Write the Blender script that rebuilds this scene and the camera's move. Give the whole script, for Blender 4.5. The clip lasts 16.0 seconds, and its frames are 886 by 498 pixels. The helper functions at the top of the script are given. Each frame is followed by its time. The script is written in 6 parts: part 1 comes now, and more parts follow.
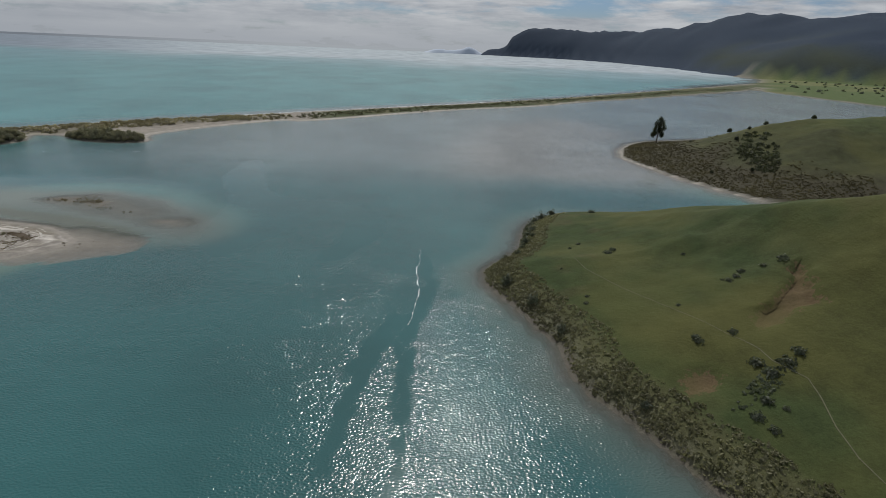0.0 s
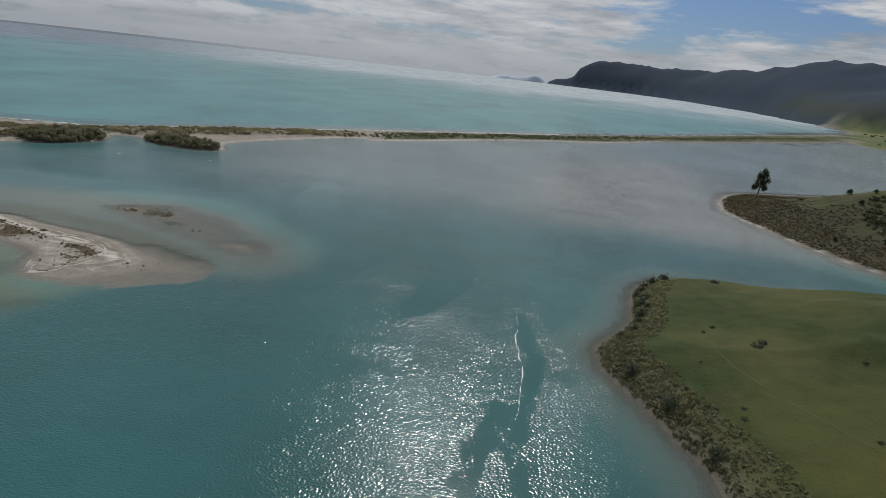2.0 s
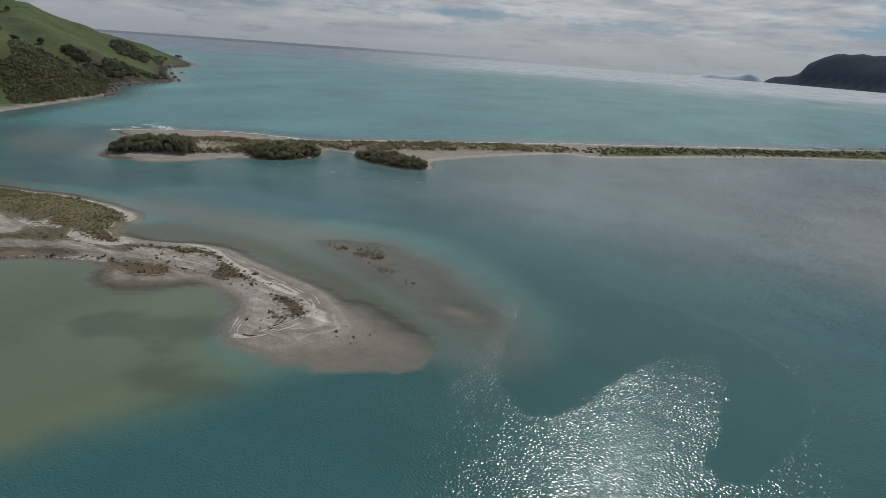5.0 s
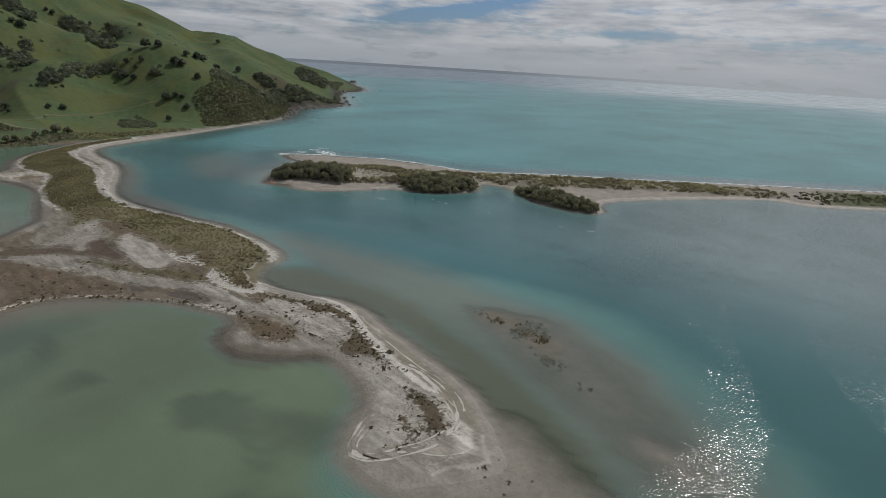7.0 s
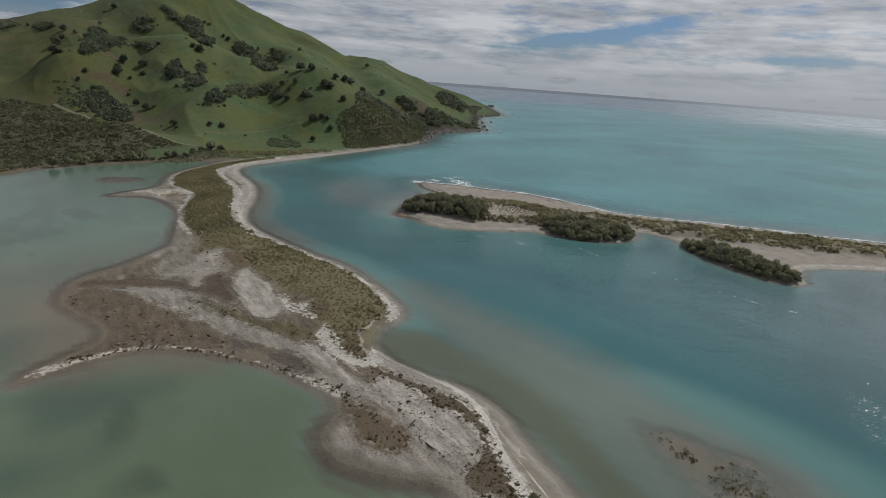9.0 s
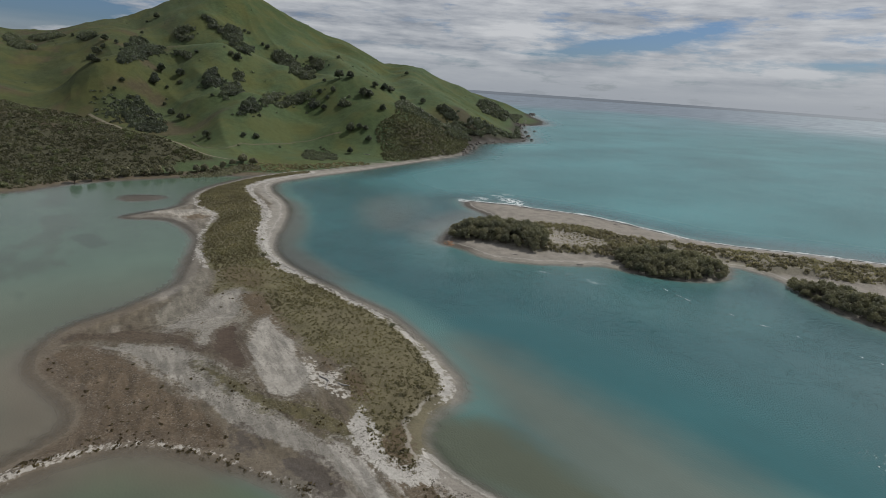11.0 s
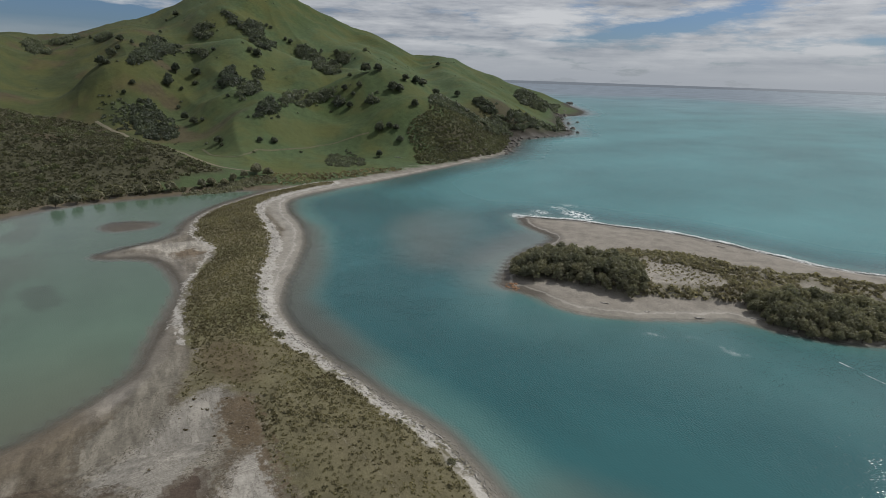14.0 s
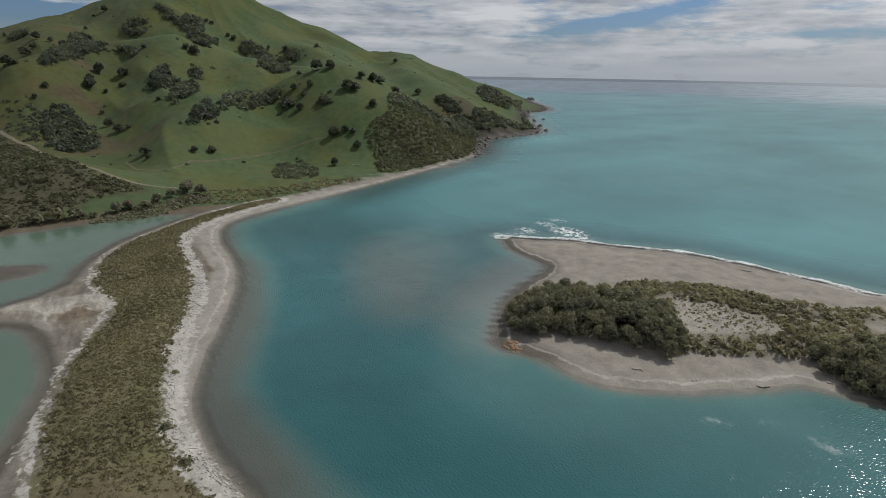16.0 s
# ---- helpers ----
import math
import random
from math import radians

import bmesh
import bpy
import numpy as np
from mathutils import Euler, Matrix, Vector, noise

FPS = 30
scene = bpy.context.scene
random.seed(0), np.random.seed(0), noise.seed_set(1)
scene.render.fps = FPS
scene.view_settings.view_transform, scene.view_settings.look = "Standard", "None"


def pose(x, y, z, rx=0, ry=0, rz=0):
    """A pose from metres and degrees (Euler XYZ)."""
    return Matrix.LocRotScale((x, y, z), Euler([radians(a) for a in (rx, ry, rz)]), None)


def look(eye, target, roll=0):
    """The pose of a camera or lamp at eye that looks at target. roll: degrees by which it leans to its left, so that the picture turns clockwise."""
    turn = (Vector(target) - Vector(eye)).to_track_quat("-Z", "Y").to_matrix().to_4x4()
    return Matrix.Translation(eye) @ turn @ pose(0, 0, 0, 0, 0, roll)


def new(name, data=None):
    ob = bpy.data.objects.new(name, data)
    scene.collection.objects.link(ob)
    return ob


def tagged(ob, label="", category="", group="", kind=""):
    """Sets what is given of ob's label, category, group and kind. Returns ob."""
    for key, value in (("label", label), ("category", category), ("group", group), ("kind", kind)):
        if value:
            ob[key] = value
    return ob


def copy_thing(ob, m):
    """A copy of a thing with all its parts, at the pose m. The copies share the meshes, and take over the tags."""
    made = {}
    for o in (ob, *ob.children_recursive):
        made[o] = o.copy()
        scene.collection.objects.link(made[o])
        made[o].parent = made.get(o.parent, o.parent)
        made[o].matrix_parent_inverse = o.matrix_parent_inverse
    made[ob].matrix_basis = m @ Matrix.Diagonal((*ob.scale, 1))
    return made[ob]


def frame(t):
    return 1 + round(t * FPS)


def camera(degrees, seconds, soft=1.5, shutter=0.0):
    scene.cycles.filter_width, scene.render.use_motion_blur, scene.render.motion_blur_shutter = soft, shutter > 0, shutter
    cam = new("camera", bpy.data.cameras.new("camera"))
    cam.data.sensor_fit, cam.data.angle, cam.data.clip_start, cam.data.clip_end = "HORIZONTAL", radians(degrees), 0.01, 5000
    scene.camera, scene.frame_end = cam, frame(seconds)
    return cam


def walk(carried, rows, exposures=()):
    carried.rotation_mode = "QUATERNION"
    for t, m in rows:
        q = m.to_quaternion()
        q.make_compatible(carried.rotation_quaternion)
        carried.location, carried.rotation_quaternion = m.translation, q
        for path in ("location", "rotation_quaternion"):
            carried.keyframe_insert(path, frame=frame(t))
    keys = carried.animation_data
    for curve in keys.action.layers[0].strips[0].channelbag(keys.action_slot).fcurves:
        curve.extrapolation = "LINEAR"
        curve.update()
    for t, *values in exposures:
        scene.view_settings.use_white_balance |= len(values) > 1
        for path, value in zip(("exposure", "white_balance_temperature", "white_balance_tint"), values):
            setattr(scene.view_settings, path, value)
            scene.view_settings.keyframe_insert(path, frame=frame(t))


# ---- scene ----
cam = camera(79.1, 16.0, soft=0.7)
PATH = [
    (0, (0.717, -0.55, 59.938), (0.775, 1.319, 59.229), 2.5),
    (0.5, (-2.7, 5.826, 59.987), (-2.744, 7.692, 59.267), 3.9),
    (1, (-6.333, 12.05, 60.04), (-6.45, 13.918, 59.334), 5.2),
    (1.5, (-10.278, 17.825, 60.106), (-10.367, 19.707, 59.434), 6.0),
    (2, (-14.587, 23.271, 60.19), (-14.706, 25.159, 59.542), 6.4),
    (2.5, (-19.312, 28.915, 60.28), (-19.493, 30.803, 59.647), 6.6),
    (3, (-24.357, 35.034, 60.343), (-24.566, 36.919, 59.709), 6.6),
    (3.5, (-29.505, 41.568, 60.395), (-29.765, 43.444, 59.752), 6.3),
    (4, (-34.795, 48.521, 60.415), (-35.222, 50.358, 59.748), 5.8),
    (4.2, (-37.016, 51.42, 60.417), (-37.526, 53.231, 59.739), 5.4),
    (6.3, (-61.433, 82.839, 60.439), (-62.432, 84.437, 59.77), 3.8),
    (6.5, (-63.878, 85.638, 60.441), (-64.936, 87.199, 59.777), 3.8),
    (7, (-70.38, 92.073, 60.47), (-71.58, 93.534, 59.817), 3.5),
    (7.5, (-77.162, 97.859, 60.51), (-78.514, 99.188, 59.87), 3.4),
    (8, (-84.231, 102.965, 60.512), (-85.696, 104.173, 59.884), 3.7),
    (8.5, (-91.71, 107.402, 60.49), (-93.208, 108.576, 59.875), 4.0),
    (9, (-99.466, 111.293, 60.448), (-100.993, 112.434, 59.845), 4.2),
    (9.5, (-107.394, 114.839, 60.404), (-108.948, 115.947, 59.809), 4.4),
    (9.7, (-110.598, 116.208, 60.383), (-112.161, 117.306, 59.79), 4.4),
    (12, (-147.854, 131.53, 59.515), (-149.484, 132.528, 58.925), 2.9),
    (12.5, (-156.207, 135.029, 59.423), (-157.845, 136.01, 58.826), 2.2),
    (13, (-164.752, 138.65, 59.32), (-166.396, 139.614, 58.714), 1.9),
    (13.5, (-173.494, 142.35, 59.215), (-175.145, 143.297, 58.602), 1.9),
    (14, (-182.467, 146.178, 59.091), (-184.123, 147.113, 58.471), 1.8),
    (14.5, (-191.664, 150.229, 58.947), (-193.313, 151.172, 58.322), 1.6),
    (15, (-201.0, 154.539, 58.799), (-202.614, 155.54, 58.171), 1.5),
    (15.5, (-210.256, 159.05, 58.657), (-211.848, 160.084, 58.028), 1.3),
    (16, (-219.444, 163.718, 58.554), (-221.026, 164.77, 57.927), 1.0),
]
walk(cam, [(t, look(eye, target, roll)) for t, eye, target, roll in PATH], [(0, 0.07), (2, 0.03), (4, -0.03), (8, 0.03), (12, 0.11), (16, 0.16)])

# ---- world, sun ----
SUN_EL, SUN_AZ = 52.0, 1.0          # degrees; azimuth clockwise from +y
sun_dir = Vector((math.sin(radians(SUN_AZ)) * math.cos(radians(SUN_EL)), math.cos(radians(SUN_AZ)) * math.cos(radians(SUN_EL)), math.sin(radians(SUN_EL))))
sun = new("sun", bpy.data.lights.new("sun", "SUN"))
sun.data.energy, sun.data.angle, sun.data.color = 2.6, radians(0.6), (1.0, 0.965, 0.905)
sun.matrix_world = look(sun_dir * 900, (0, 0, 0))


class Nodes:
    """A short way to write node trees."""

    def __init__(self, tree):
        self.tree = tree
        tree.nodes.clear()

    def add(self, kind, **inputs):
        n = self.tree.nodes.new(kind)
        for key, value in inputs.items():
            self.put(n, key, value)
        return n

    def put(self, n, key, value):
        socket = n.inputs[int(key[1:])] if key[0] == "i" and key[1:].isdigit() else n.inputs[key.replace("_", " ")]
        if isinstance(value, bpy.types.NodeSocket):
            self.tree.links.new(value, socket)
        else:
            socket.default_value = value

    def math(self, op, a, b=0.0, clamp=False):
        n = self.add("ShaderNodeMath", i0=a, i1=b)
        n.operation, n.use_clamp = op, clamp
        return n.outputs[0]

    def mix(self, f, a, b, how="MIX"):
        n = self.tree.nodes.new("ShaderNodeMix")
        n.data_type, n.blend_type = "RGBA", how
        for i, v in ((0, f), (6, a), (7, b)):
            if isinstance(v, bpy.types.NodeSocket):
                self.tree.links.new(v, n.inputs[i])
            else:
                n.inputs[i].default_value = v if i == 0 else (*v[:3], 1)
        return n.outputs[2]

    def noise(self, at, scale, detail=4.0, rough=0.55, out=0):
        n = self.add("ShaderNodeTexNoise", Vector=at, Scale=scale, Detail=detail, Roughness=rough)
        return n.outputs[out]

    def ramp(self, f, *stops):
        n = self.add("ShaderNodeValToRGB", i0=f)
        el = n.color_ramp.elements
        while len(el) < len(stops):
            el.new(0.5)
        for e, (p, c) in zip(el, stops):
            e.position, e.color = p, (*c, 1) if isinstance(c, tuple) else (c, c, c, 1)
        return n.outputs[0]

    def scaled(self, at, k):
        n = self.add("ShaderNodeVectorMath", i0=at, i1=k)
        n.operation = "MULTIPLY"
        return n.outputs[0]


world = bpy.data.worlds.new("world")
world.use_nodes = True
scene.world = world
w = Nodes(world.node_tree)
sky = w.add("ShaderNodeTexSky")
sky.sky_type, sky.sun_disc, sky.sun_elevation, sky.sun_rotation = "NISHITA", False, radians(SUN_EL), radians(SUN_AZ)
sky.altitude, sky.air_density, sky.dust_density, sky.ozone_density = 60, 1.0, 1.0, 1.0
way = w.add("ShaderNodeTexCoord").outputs["Generated"]
sep = w.add("ShaderNodeSeparateXYZ", Vector=way)
up = w.math("MAXIMUM", sep.outputs[2], 0.0)
lift = w.math("ADD", up, 0.10)
flat = w.add("ShaderNodeCombineXYZ", X=w.math("DIVIDE", sep.outputs[0], lift), Y=w.math("DIVIDE", sep.outputs[1], lift), Z=0.0).outputs[0]
az = w.math("MULTIPLY", w.math("ARCTAN2", sep.outputs[0], sep.outputs[1]), 57.3)
el = w.math("MULTIPLY", sep.outputs[2], 57.3)


def gap(a, e, wide, tall, lean=0.0):
    """A break in the cloud, in degrees of bearing and height."""
    u = w.math("DIVIDE", w.math("SUBTRACT", az, a), wide)
    v = w.math("DIVIDE", w.math("SUBTRACT", w.math("SUBTRACT", el, e), w.math("MULTIPLY", u, lean * wide)), tall)
    return w.math("POWER", 2.718, w.math("MULTIPLY", w.math("ADD", w.math("MULTIPLY", u, u), w.math("MULTIPLY", v, v)), -1.0))


strip = w.add("ShaderNodeCombineXYZ", X=az, Y=el, Z=0.0).outputs[0]
big = w.noise(w.scaled(flat, (0.30, 0.36, 1)), 0.9, 5.0, 0.52)
puffs = w.noise(w.scaled(strip, (0.16, 0.75, 1)), 1.0, 7.0, 0.62)
bank = w.math("ADD", w.math("MULTIPLY", big, 0.25), w.math("MULTIPLY", puffs, 0.75))
bank = w.math("ADD", bank, 0.155)
for a, e, wide, tall, lean, much in ((-39.0, 5.1, 8.5, 0.85, 0.17, 0.29), (21.0, 6.7, 9.5, 1.9, 0.0, 0.36), (-94.0, 3.6, 9.0, 1.7, 0.05, 0.34), (13.0, 3.6, 5.0, 0.6, 0.0, 0.20), (-7.0, 3.3, 4.0, 0.5, 0.0, 0.20), (-23.0, 3.5, 6.0, 0.45, 0.0, 0.17)):
    bank = w.math("SUBTRACT", bank, w.math("MULTIPLY", gap(a, e, wide, tall, lean), much))
cover = w.ramp(bank, (0.46, 0.0), (0.62, 0.95))
low = w.math("SUBTRACT", 1.0, w.math("MULTIPLY", up, 16.0), True)
cover = w.math("MAXIMUM", cover, w.math("MULTIPLY", low, 0.8))
shade = w.noise(w.scaled(strip, (0.085, 0.62, 1)), 1.0, 7.0, 0.60)
shade = w.math("ADD", w.math("MULTIPLY", shade, 0.75), w.math("MULTIPLY", puffs, 0.25))
cloud = w.ramp(shade, (0.38, (0.335, 0.372, 0.435)), (0.48, (0.56, 0.59, 0.64)), (0.60, (0.82, 0.84, 0.87)))
cloud = w.mix(w.math("SUBTRACT", 1.0, w.math("MULTIPLY", up, 14.0), True), cloud, (0.50, 0.54, 0.60))
clear = w.mix(1.0, sky.outputs[0], (0.047, 0.062, 0.088), "MULTIPLY")
high = w.ramp(up, (0.22, 0.0), (0.42, 1.0))
cover = w.mix(high, cover, (0.72, 0.72, 0.72))
cloud = w.mix(high, cloud, (0.62, 0.65, 0.69))
toward = w.add("ShaderNodeVectorMath", i0=way, i1=tuple(sun_dir))
toward.operation = "DOT_PRODUCT"
glow = w.math("POWER", w.math("MAXIMUM", toward.outputs["Value"], 0.0), 5.0)
cloud = w.mix(w.math("MULTIPLY", glow, 0.62), cloud, (1.6, 1.58, 1.52))
heaven = w.mix(cover, clear, cloud)
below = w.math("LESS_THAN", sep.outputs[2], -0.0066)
# Sea past the sheet: horizon haze and sunward glare painted into the backdrop.
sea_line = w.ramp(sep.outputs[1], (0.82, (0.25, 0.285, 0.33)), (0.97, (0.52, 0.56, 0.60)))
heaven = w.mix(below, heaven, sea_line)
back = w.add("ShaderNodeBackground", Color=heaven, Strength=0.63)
w.add("ShaderNodeOutputWorld", Surface=back.outputs[0])


# ---- plan: outlines in metres ----
def rounded(points, times=2):
    p = np.array(points, float)
    for _ in range(times):
        q = np.roll(p, -1, 0)
        p = np.stack((0.75 * p + 0.25 * q, 0.25 * p + 0.75 * q), 1).reshape(-1, 2)
    return p


SPIT_CHANNEL = [(-541.0, 406.0), (-511.0, 356.0), (-488.0, 308.0), (-465.2, 261.4), (-452.3, 228.9), (-438.7, 204.0), (-415.3, 197.4), (-385.3, 197.4), (-360.9, 190.6), (-334.0, 178.6), (-318.6, 172.5), (-302.9, 171.9), (-285.8, 174.7), (-264.0, 180.5), (-249.0, 185.0), (-235.0, 185.5), (-220.0, 184.5), (-211.0, 182.5), (-208.0, 179.0), (-206.0, 172.0), (-200.0, 166.5), (-192.0, 165.5), (-183.0, 168.5), (-173.0, 174.5), (-164.0, 175.5), (-157.0, 173.5), (-141.0, 170.0), (-126.0, 168.0), (-116.0, 163.0), (-109.0, 158.0), (-105.0, 154.0)]
SPIT_LAGOON = [(-106, 150), (-110, 144), (-115, 138), (-122, 137), (-128, 140.5), (-131, 145), (-134, 151), (-143, 154.5), (-152, 156), (-160, 147), (-168, 142), (-174, 142.5), (-179, 150), (-185, 150), (-192, 147), (-200, 143.5), (-210, 136), (-219, 127), (-221, 117), (-219, 108), (-215, 99), (-219, 101), (-226, 113), (-233, 117), (-243, 113), (-254, 108), (-264, 109), (-274, 115), (-279, 126), (-287, 134), (-294, 140), (-308, 143), (-327, 148.5), (-340, 151), (-357, 149), (-370, 145), (-377, 126), (-383, 136), (-392, 153), (-411, 157), (-432, 168), (-459, 197)]
SPIT = SPIT_CHANNEL + SPIT_LAGOON + [(-480, 225), (-520, 330)]
SPIT_GREEN = [(-463, 236), (-458, 222), (-448, 205), (-435, 193.5), (-426, 188), (-415, 185), (-385, 185), (-366, 181), (-345, 175), (-330, 169.5), (-316, 167), (-303, 167), (-290, 172), (-275, 175.5), (-262, 179), (-247, 183.5), (-233, 184.5), (-220, 183), (-211, 180.5), (-203, 172.5), (-196, 166.5), (-191, 162.5), (-198, 158.5), (-207, 159), (-219, 161), (-228, 163), (-237, 159.5), (-246, 158.8), (-253, 158), (-262, 156.8), (-268, 157.6), (-275, 158), (-281, 154.5), (-281.5, 149.5), (-278, 146.5), (-284, 147.6), (-294, 150.6), (-305.6, 150.4), (-324, 149.8), (-335, 152.2), (-341, 153.4), (-350, 157.6), (-358, 160.5), (-366, 164.5), (-385, 160), (-394, 159), (-417, 164.5), (-432, 174), (-447, 190), (-462, 212), (-470, 235)]
SPIT_BROWN = [(-193.9, 162.0), (-186.1, 164.0), (-179.1, 168.4), (-173.1, 170.1), (-169.2, 171.9), (-160.9, 171.1), (-153.6, 166.9), (-146.1, 164.5), (-136.2, 160.4), (-142.7, 160.2), (-146.3, 159.2), (-148.0, 156.6), (-152.3, 156.5), (-155.1, 160.8), (-154.3, 162.1), (-159.0, 166.4), (-166.8, 167.0), (-169.5, 163.6), (-175.4, 165.2), (-183.2, 161.5), (-190.2, 160.0)]
TIP_BROWN = [(-130.5, 157.7), (-128.5, 158.4), (-125.7, 158.6), (-123.0, 158.8), (-119.4, 155.4), (-117.7, 154.9), (-117.1, 152.7), (-118.6, 150.8), (-120.4, 150.6), (-124.2, 153.9), (-126.1, 154.4), (-128.5, 155.7)]
TIP_STRIP = [(-126.6, 150.3), (-125.6, 151.3), (-120.8, 149.6), (-119.0, 148.3), (-120.0, 147.3)]
MUD = [(-180, 151), (-200, 146), (-218, 130), (-221, 108), (-232, 103), (-250, 103), (-262, 108), (-272, 118), (-276, 130), (-262, 135), (-246, 137), (-225, 141), (-208, 146)]
WET_PAN = [(-256.1, 143.0), (-257.6, 146.0), (-258.5, 148.3), (-254.1, 147.9), (-248.5, 146.7), (-243.6, 146.7), (-239.1, 146.8), (-236.7, 146.2), (-235.1, 144.5), (-236.4, 143.4), (-239.8, 142.2), (-242.9, 141.0), (-245.9, 141.1), (-247.7, 138.7), (-249.4, 136.9), (-251.4, 135.4), (-255.5, 135.3), (-253.2, 136.4), (-250.1, 137.8), (-247.6, 140.1), (-249.1, 141.4), (-253.2, 142.0)]
SHOAL = [(-150, 197), (-136, 204), (-120, 204), (-104, 195), (-88, 181), (-78, 174), (-82, 169), (-98, 173), (-116, 184), (-136, 190)]
TAIL = [(-116, 164), (-104, 160), (-92, 156), (-88, 151), (-95, 147), (-106, 141), (-116, 140)]
BAR = [(-96, 178), (-88, 179), (-81.5, 176), (-80, 172.5), (-88, 171), (-95, 174)]
REEF = [(-146, 196), (-139, 200), (-132, 203), (-123, 201), (-112, 189), (-116, 187), (-124, 190), (-133, 193)]
ALGAE = [(-259.5, 109.9), (-262.9, 116.0), (-259.2, 121.6), (-247.0, 126.7), (-234.7, 131.2), (-221.6, 137.6), (-212.5, 139.0), (-211.7, 134.3), (-217.9, 126.8), (-221.7, 120.2), (-221, 108), (-238.2, 112.9), (-250.3, 107.8)]
OLIVE = [(-245.7, 135.3), (-237.2, 141.0), (-224.0, 146.9), (-218.0, 153.0), (-208.0, 158.6), (-197.2, 161.6), (-198.4, 157.1), (-208.3, 152.2), (-214.0, 149.1), (-221.1, 143.6), (-233.1, 138.8)]
LOW_PAN = [(-206.1, 142.7), (-206.1, 146.2), (-203.6, 149.2), (-199.2, 150.6), (-193.6, 150.6), (-194.6, 147.5), (-199.7, 144.5)]
SMALL_PAN = [(-218.3, 139.4), (-217.2, 140.7), (-211.0, 142.4), (-208.3, 141.2), (-211.1, 138.9), (-214.0, 138.2)]
CLEARING = [(-384, 137), (-381, 151), (-377, 160), (-367, 163), (-359, 161.5), (-353, 157), (-362, 148), (-372, 146)]
WHITE_PAN = [(-250.7, 149.8), (-257.3, 152.8), (-261.6, 156.6), (-258.9, 158.3), (-251.2, 158.0), (-246.6, 158.3), (-242.3, 158.7), (-237.3, 157.2), (-233.7, 157.6), (-230.0, 158.3), (-225.7, 157.3), (-223.0, 154.2), (-220.2, 151.6), (-222.9, 146.6), (-227.3, 146.4), (-231.7, 146.0), (-235.3, 146.2), (-239.0, 146.9), (-244.4, 147.0), (-248.6, 148.2)]
WHITE_BANK = [(-185.4, 163.9), (-182.9, 166.6), (-176.7, 166.0), (-172.3, 162.5), (-171.5, 166.6), (-168.3, 168.4), (-160.5, 166.3), (-155.8, 163.8), (-155.4, 160.5), (-159.6, 156.6), (-163.6, 156.3), (-169.7, 157.7), (-175.0, 157.8), (-181.4, 157.0), (-186.0, 157.5)]
PALE_PAN = [(-267.3, 140.7), (-276.2, 145.1), (-280.0, 149.2), (-281.6, 154.0), (-277.6, 155.1), (-269.6, 152.6), (-261.6, 149.5), (-258.9, 146.5), (-256.3, 143.6), (-250.7, 141.1), (-249.2, 138.9), (-251.3, 137.8), (-256.0, 139.6), (-259.8, 137.0), (-260.0, 133.6), (-263.5, 131.3)]
WHITE_RIM = [(-235.1, 158.0), (-233.1, 158.9), (-228.3, 158.2), (-225.7, 158.7), (-227.4, 163.3), (-227.5, 164.6), (-225.7, 163.4), (-224.0, 160.5), (-219.9, 160.3), (-217.3, 161.2), (-217.7, 159.4), (-221.6, 158.2), (-223.6, 157.1), (-226.7, 156.8)]
MUD_FLOW = [(-266.5, 121.7), (-266.9, 125.3), (-260.0, 134.6), (-256.1, 137.6), (-248.9, 138.0), (-253.8, 131.7), (-259.7, 122.9), (-263.6, 115.5), (-262.3, 111.0), (-270.5, 113.3)]
RIDGE_BAND = [(-258.8, 118.3), (-260.1, 120.6), (-257.4, 125.0), (-255.6, 130.2), (-253.0, 134.6), (-249.2, 136.1), (-244.7, 137.5), (-240.4, 139.7), (-231.2, 142.6), (-225.3, 144.7), (-223.8, 145.1), (-229.2, 136.0), (-233.1, 134.1), (-241.6, 130.7), (-248.1, 127.6), (-254.0, 123.4)]
TIP_WHITE = [(-149.5, 158.3), (-143.0, 161.2), (-134.0, 162.8), (-124.5, 160.6), (-118.5, 156), (-117.5, 151), (-119.5, 146), (-122.0, 141.2), (-125.0, 140), (-127.2, 143), (-129.3, 148.0), (-134.5, 152.6), (-142.1, 155.2)]
LIGHT_FLAT = [(-305, 147.8), (-292.1, 149.5), (-278.1, 144.1), (-281, 150), (-279.4, 153.8), (-274.8, 157.2), (-262.4, 154.9), (-259.1, 151.3), (-250.6, 148.5), (-252.4, 142.9), (-257.7, 143.5), (-256.6, 138.4), (-262.7, 130.7), (-272.5, 130.5), (-281.8, 136.5), (-293.9, 142.2)]
FLOW_FINGER = [(-257.2, 134.3), (-257.5, 138.1), (-261.3, 141.3), (-265.2, 140.5), (-261.9, 137.3), (-260.7, 133.2)]
WEED_FRINGE = [(-264.4, 150.9), (-265.5, 154.7), (-262.1, 157.9), (-257.0, 158.6), (-250.0, 158.8), (-243, 159.5), (-246.6, 157.1), (-251.9, 156.6), (-259.9, 156.2), (-261.7, 152.8)]
BROWN_GRASS = [(-300.6, 150.7), (-300.8, 157.6), (-293.2, 162.5), (-283.7, 163.0), (-277.7, 158.9), (-282.1, 153.3), (-291.6, 150.5)]
SHELL_LINE = [(-219.4, 101.4), (-219.3, 104.4), (-219.8, 109.6), (-220.8, 115.1), (-220.4, 120.9), (-217.7, 126.8), (-212.7, 132.3), (-207.8, 135.9), (-200.4, 141.9), (-191.5, 147.6), (-183.7, 151)]
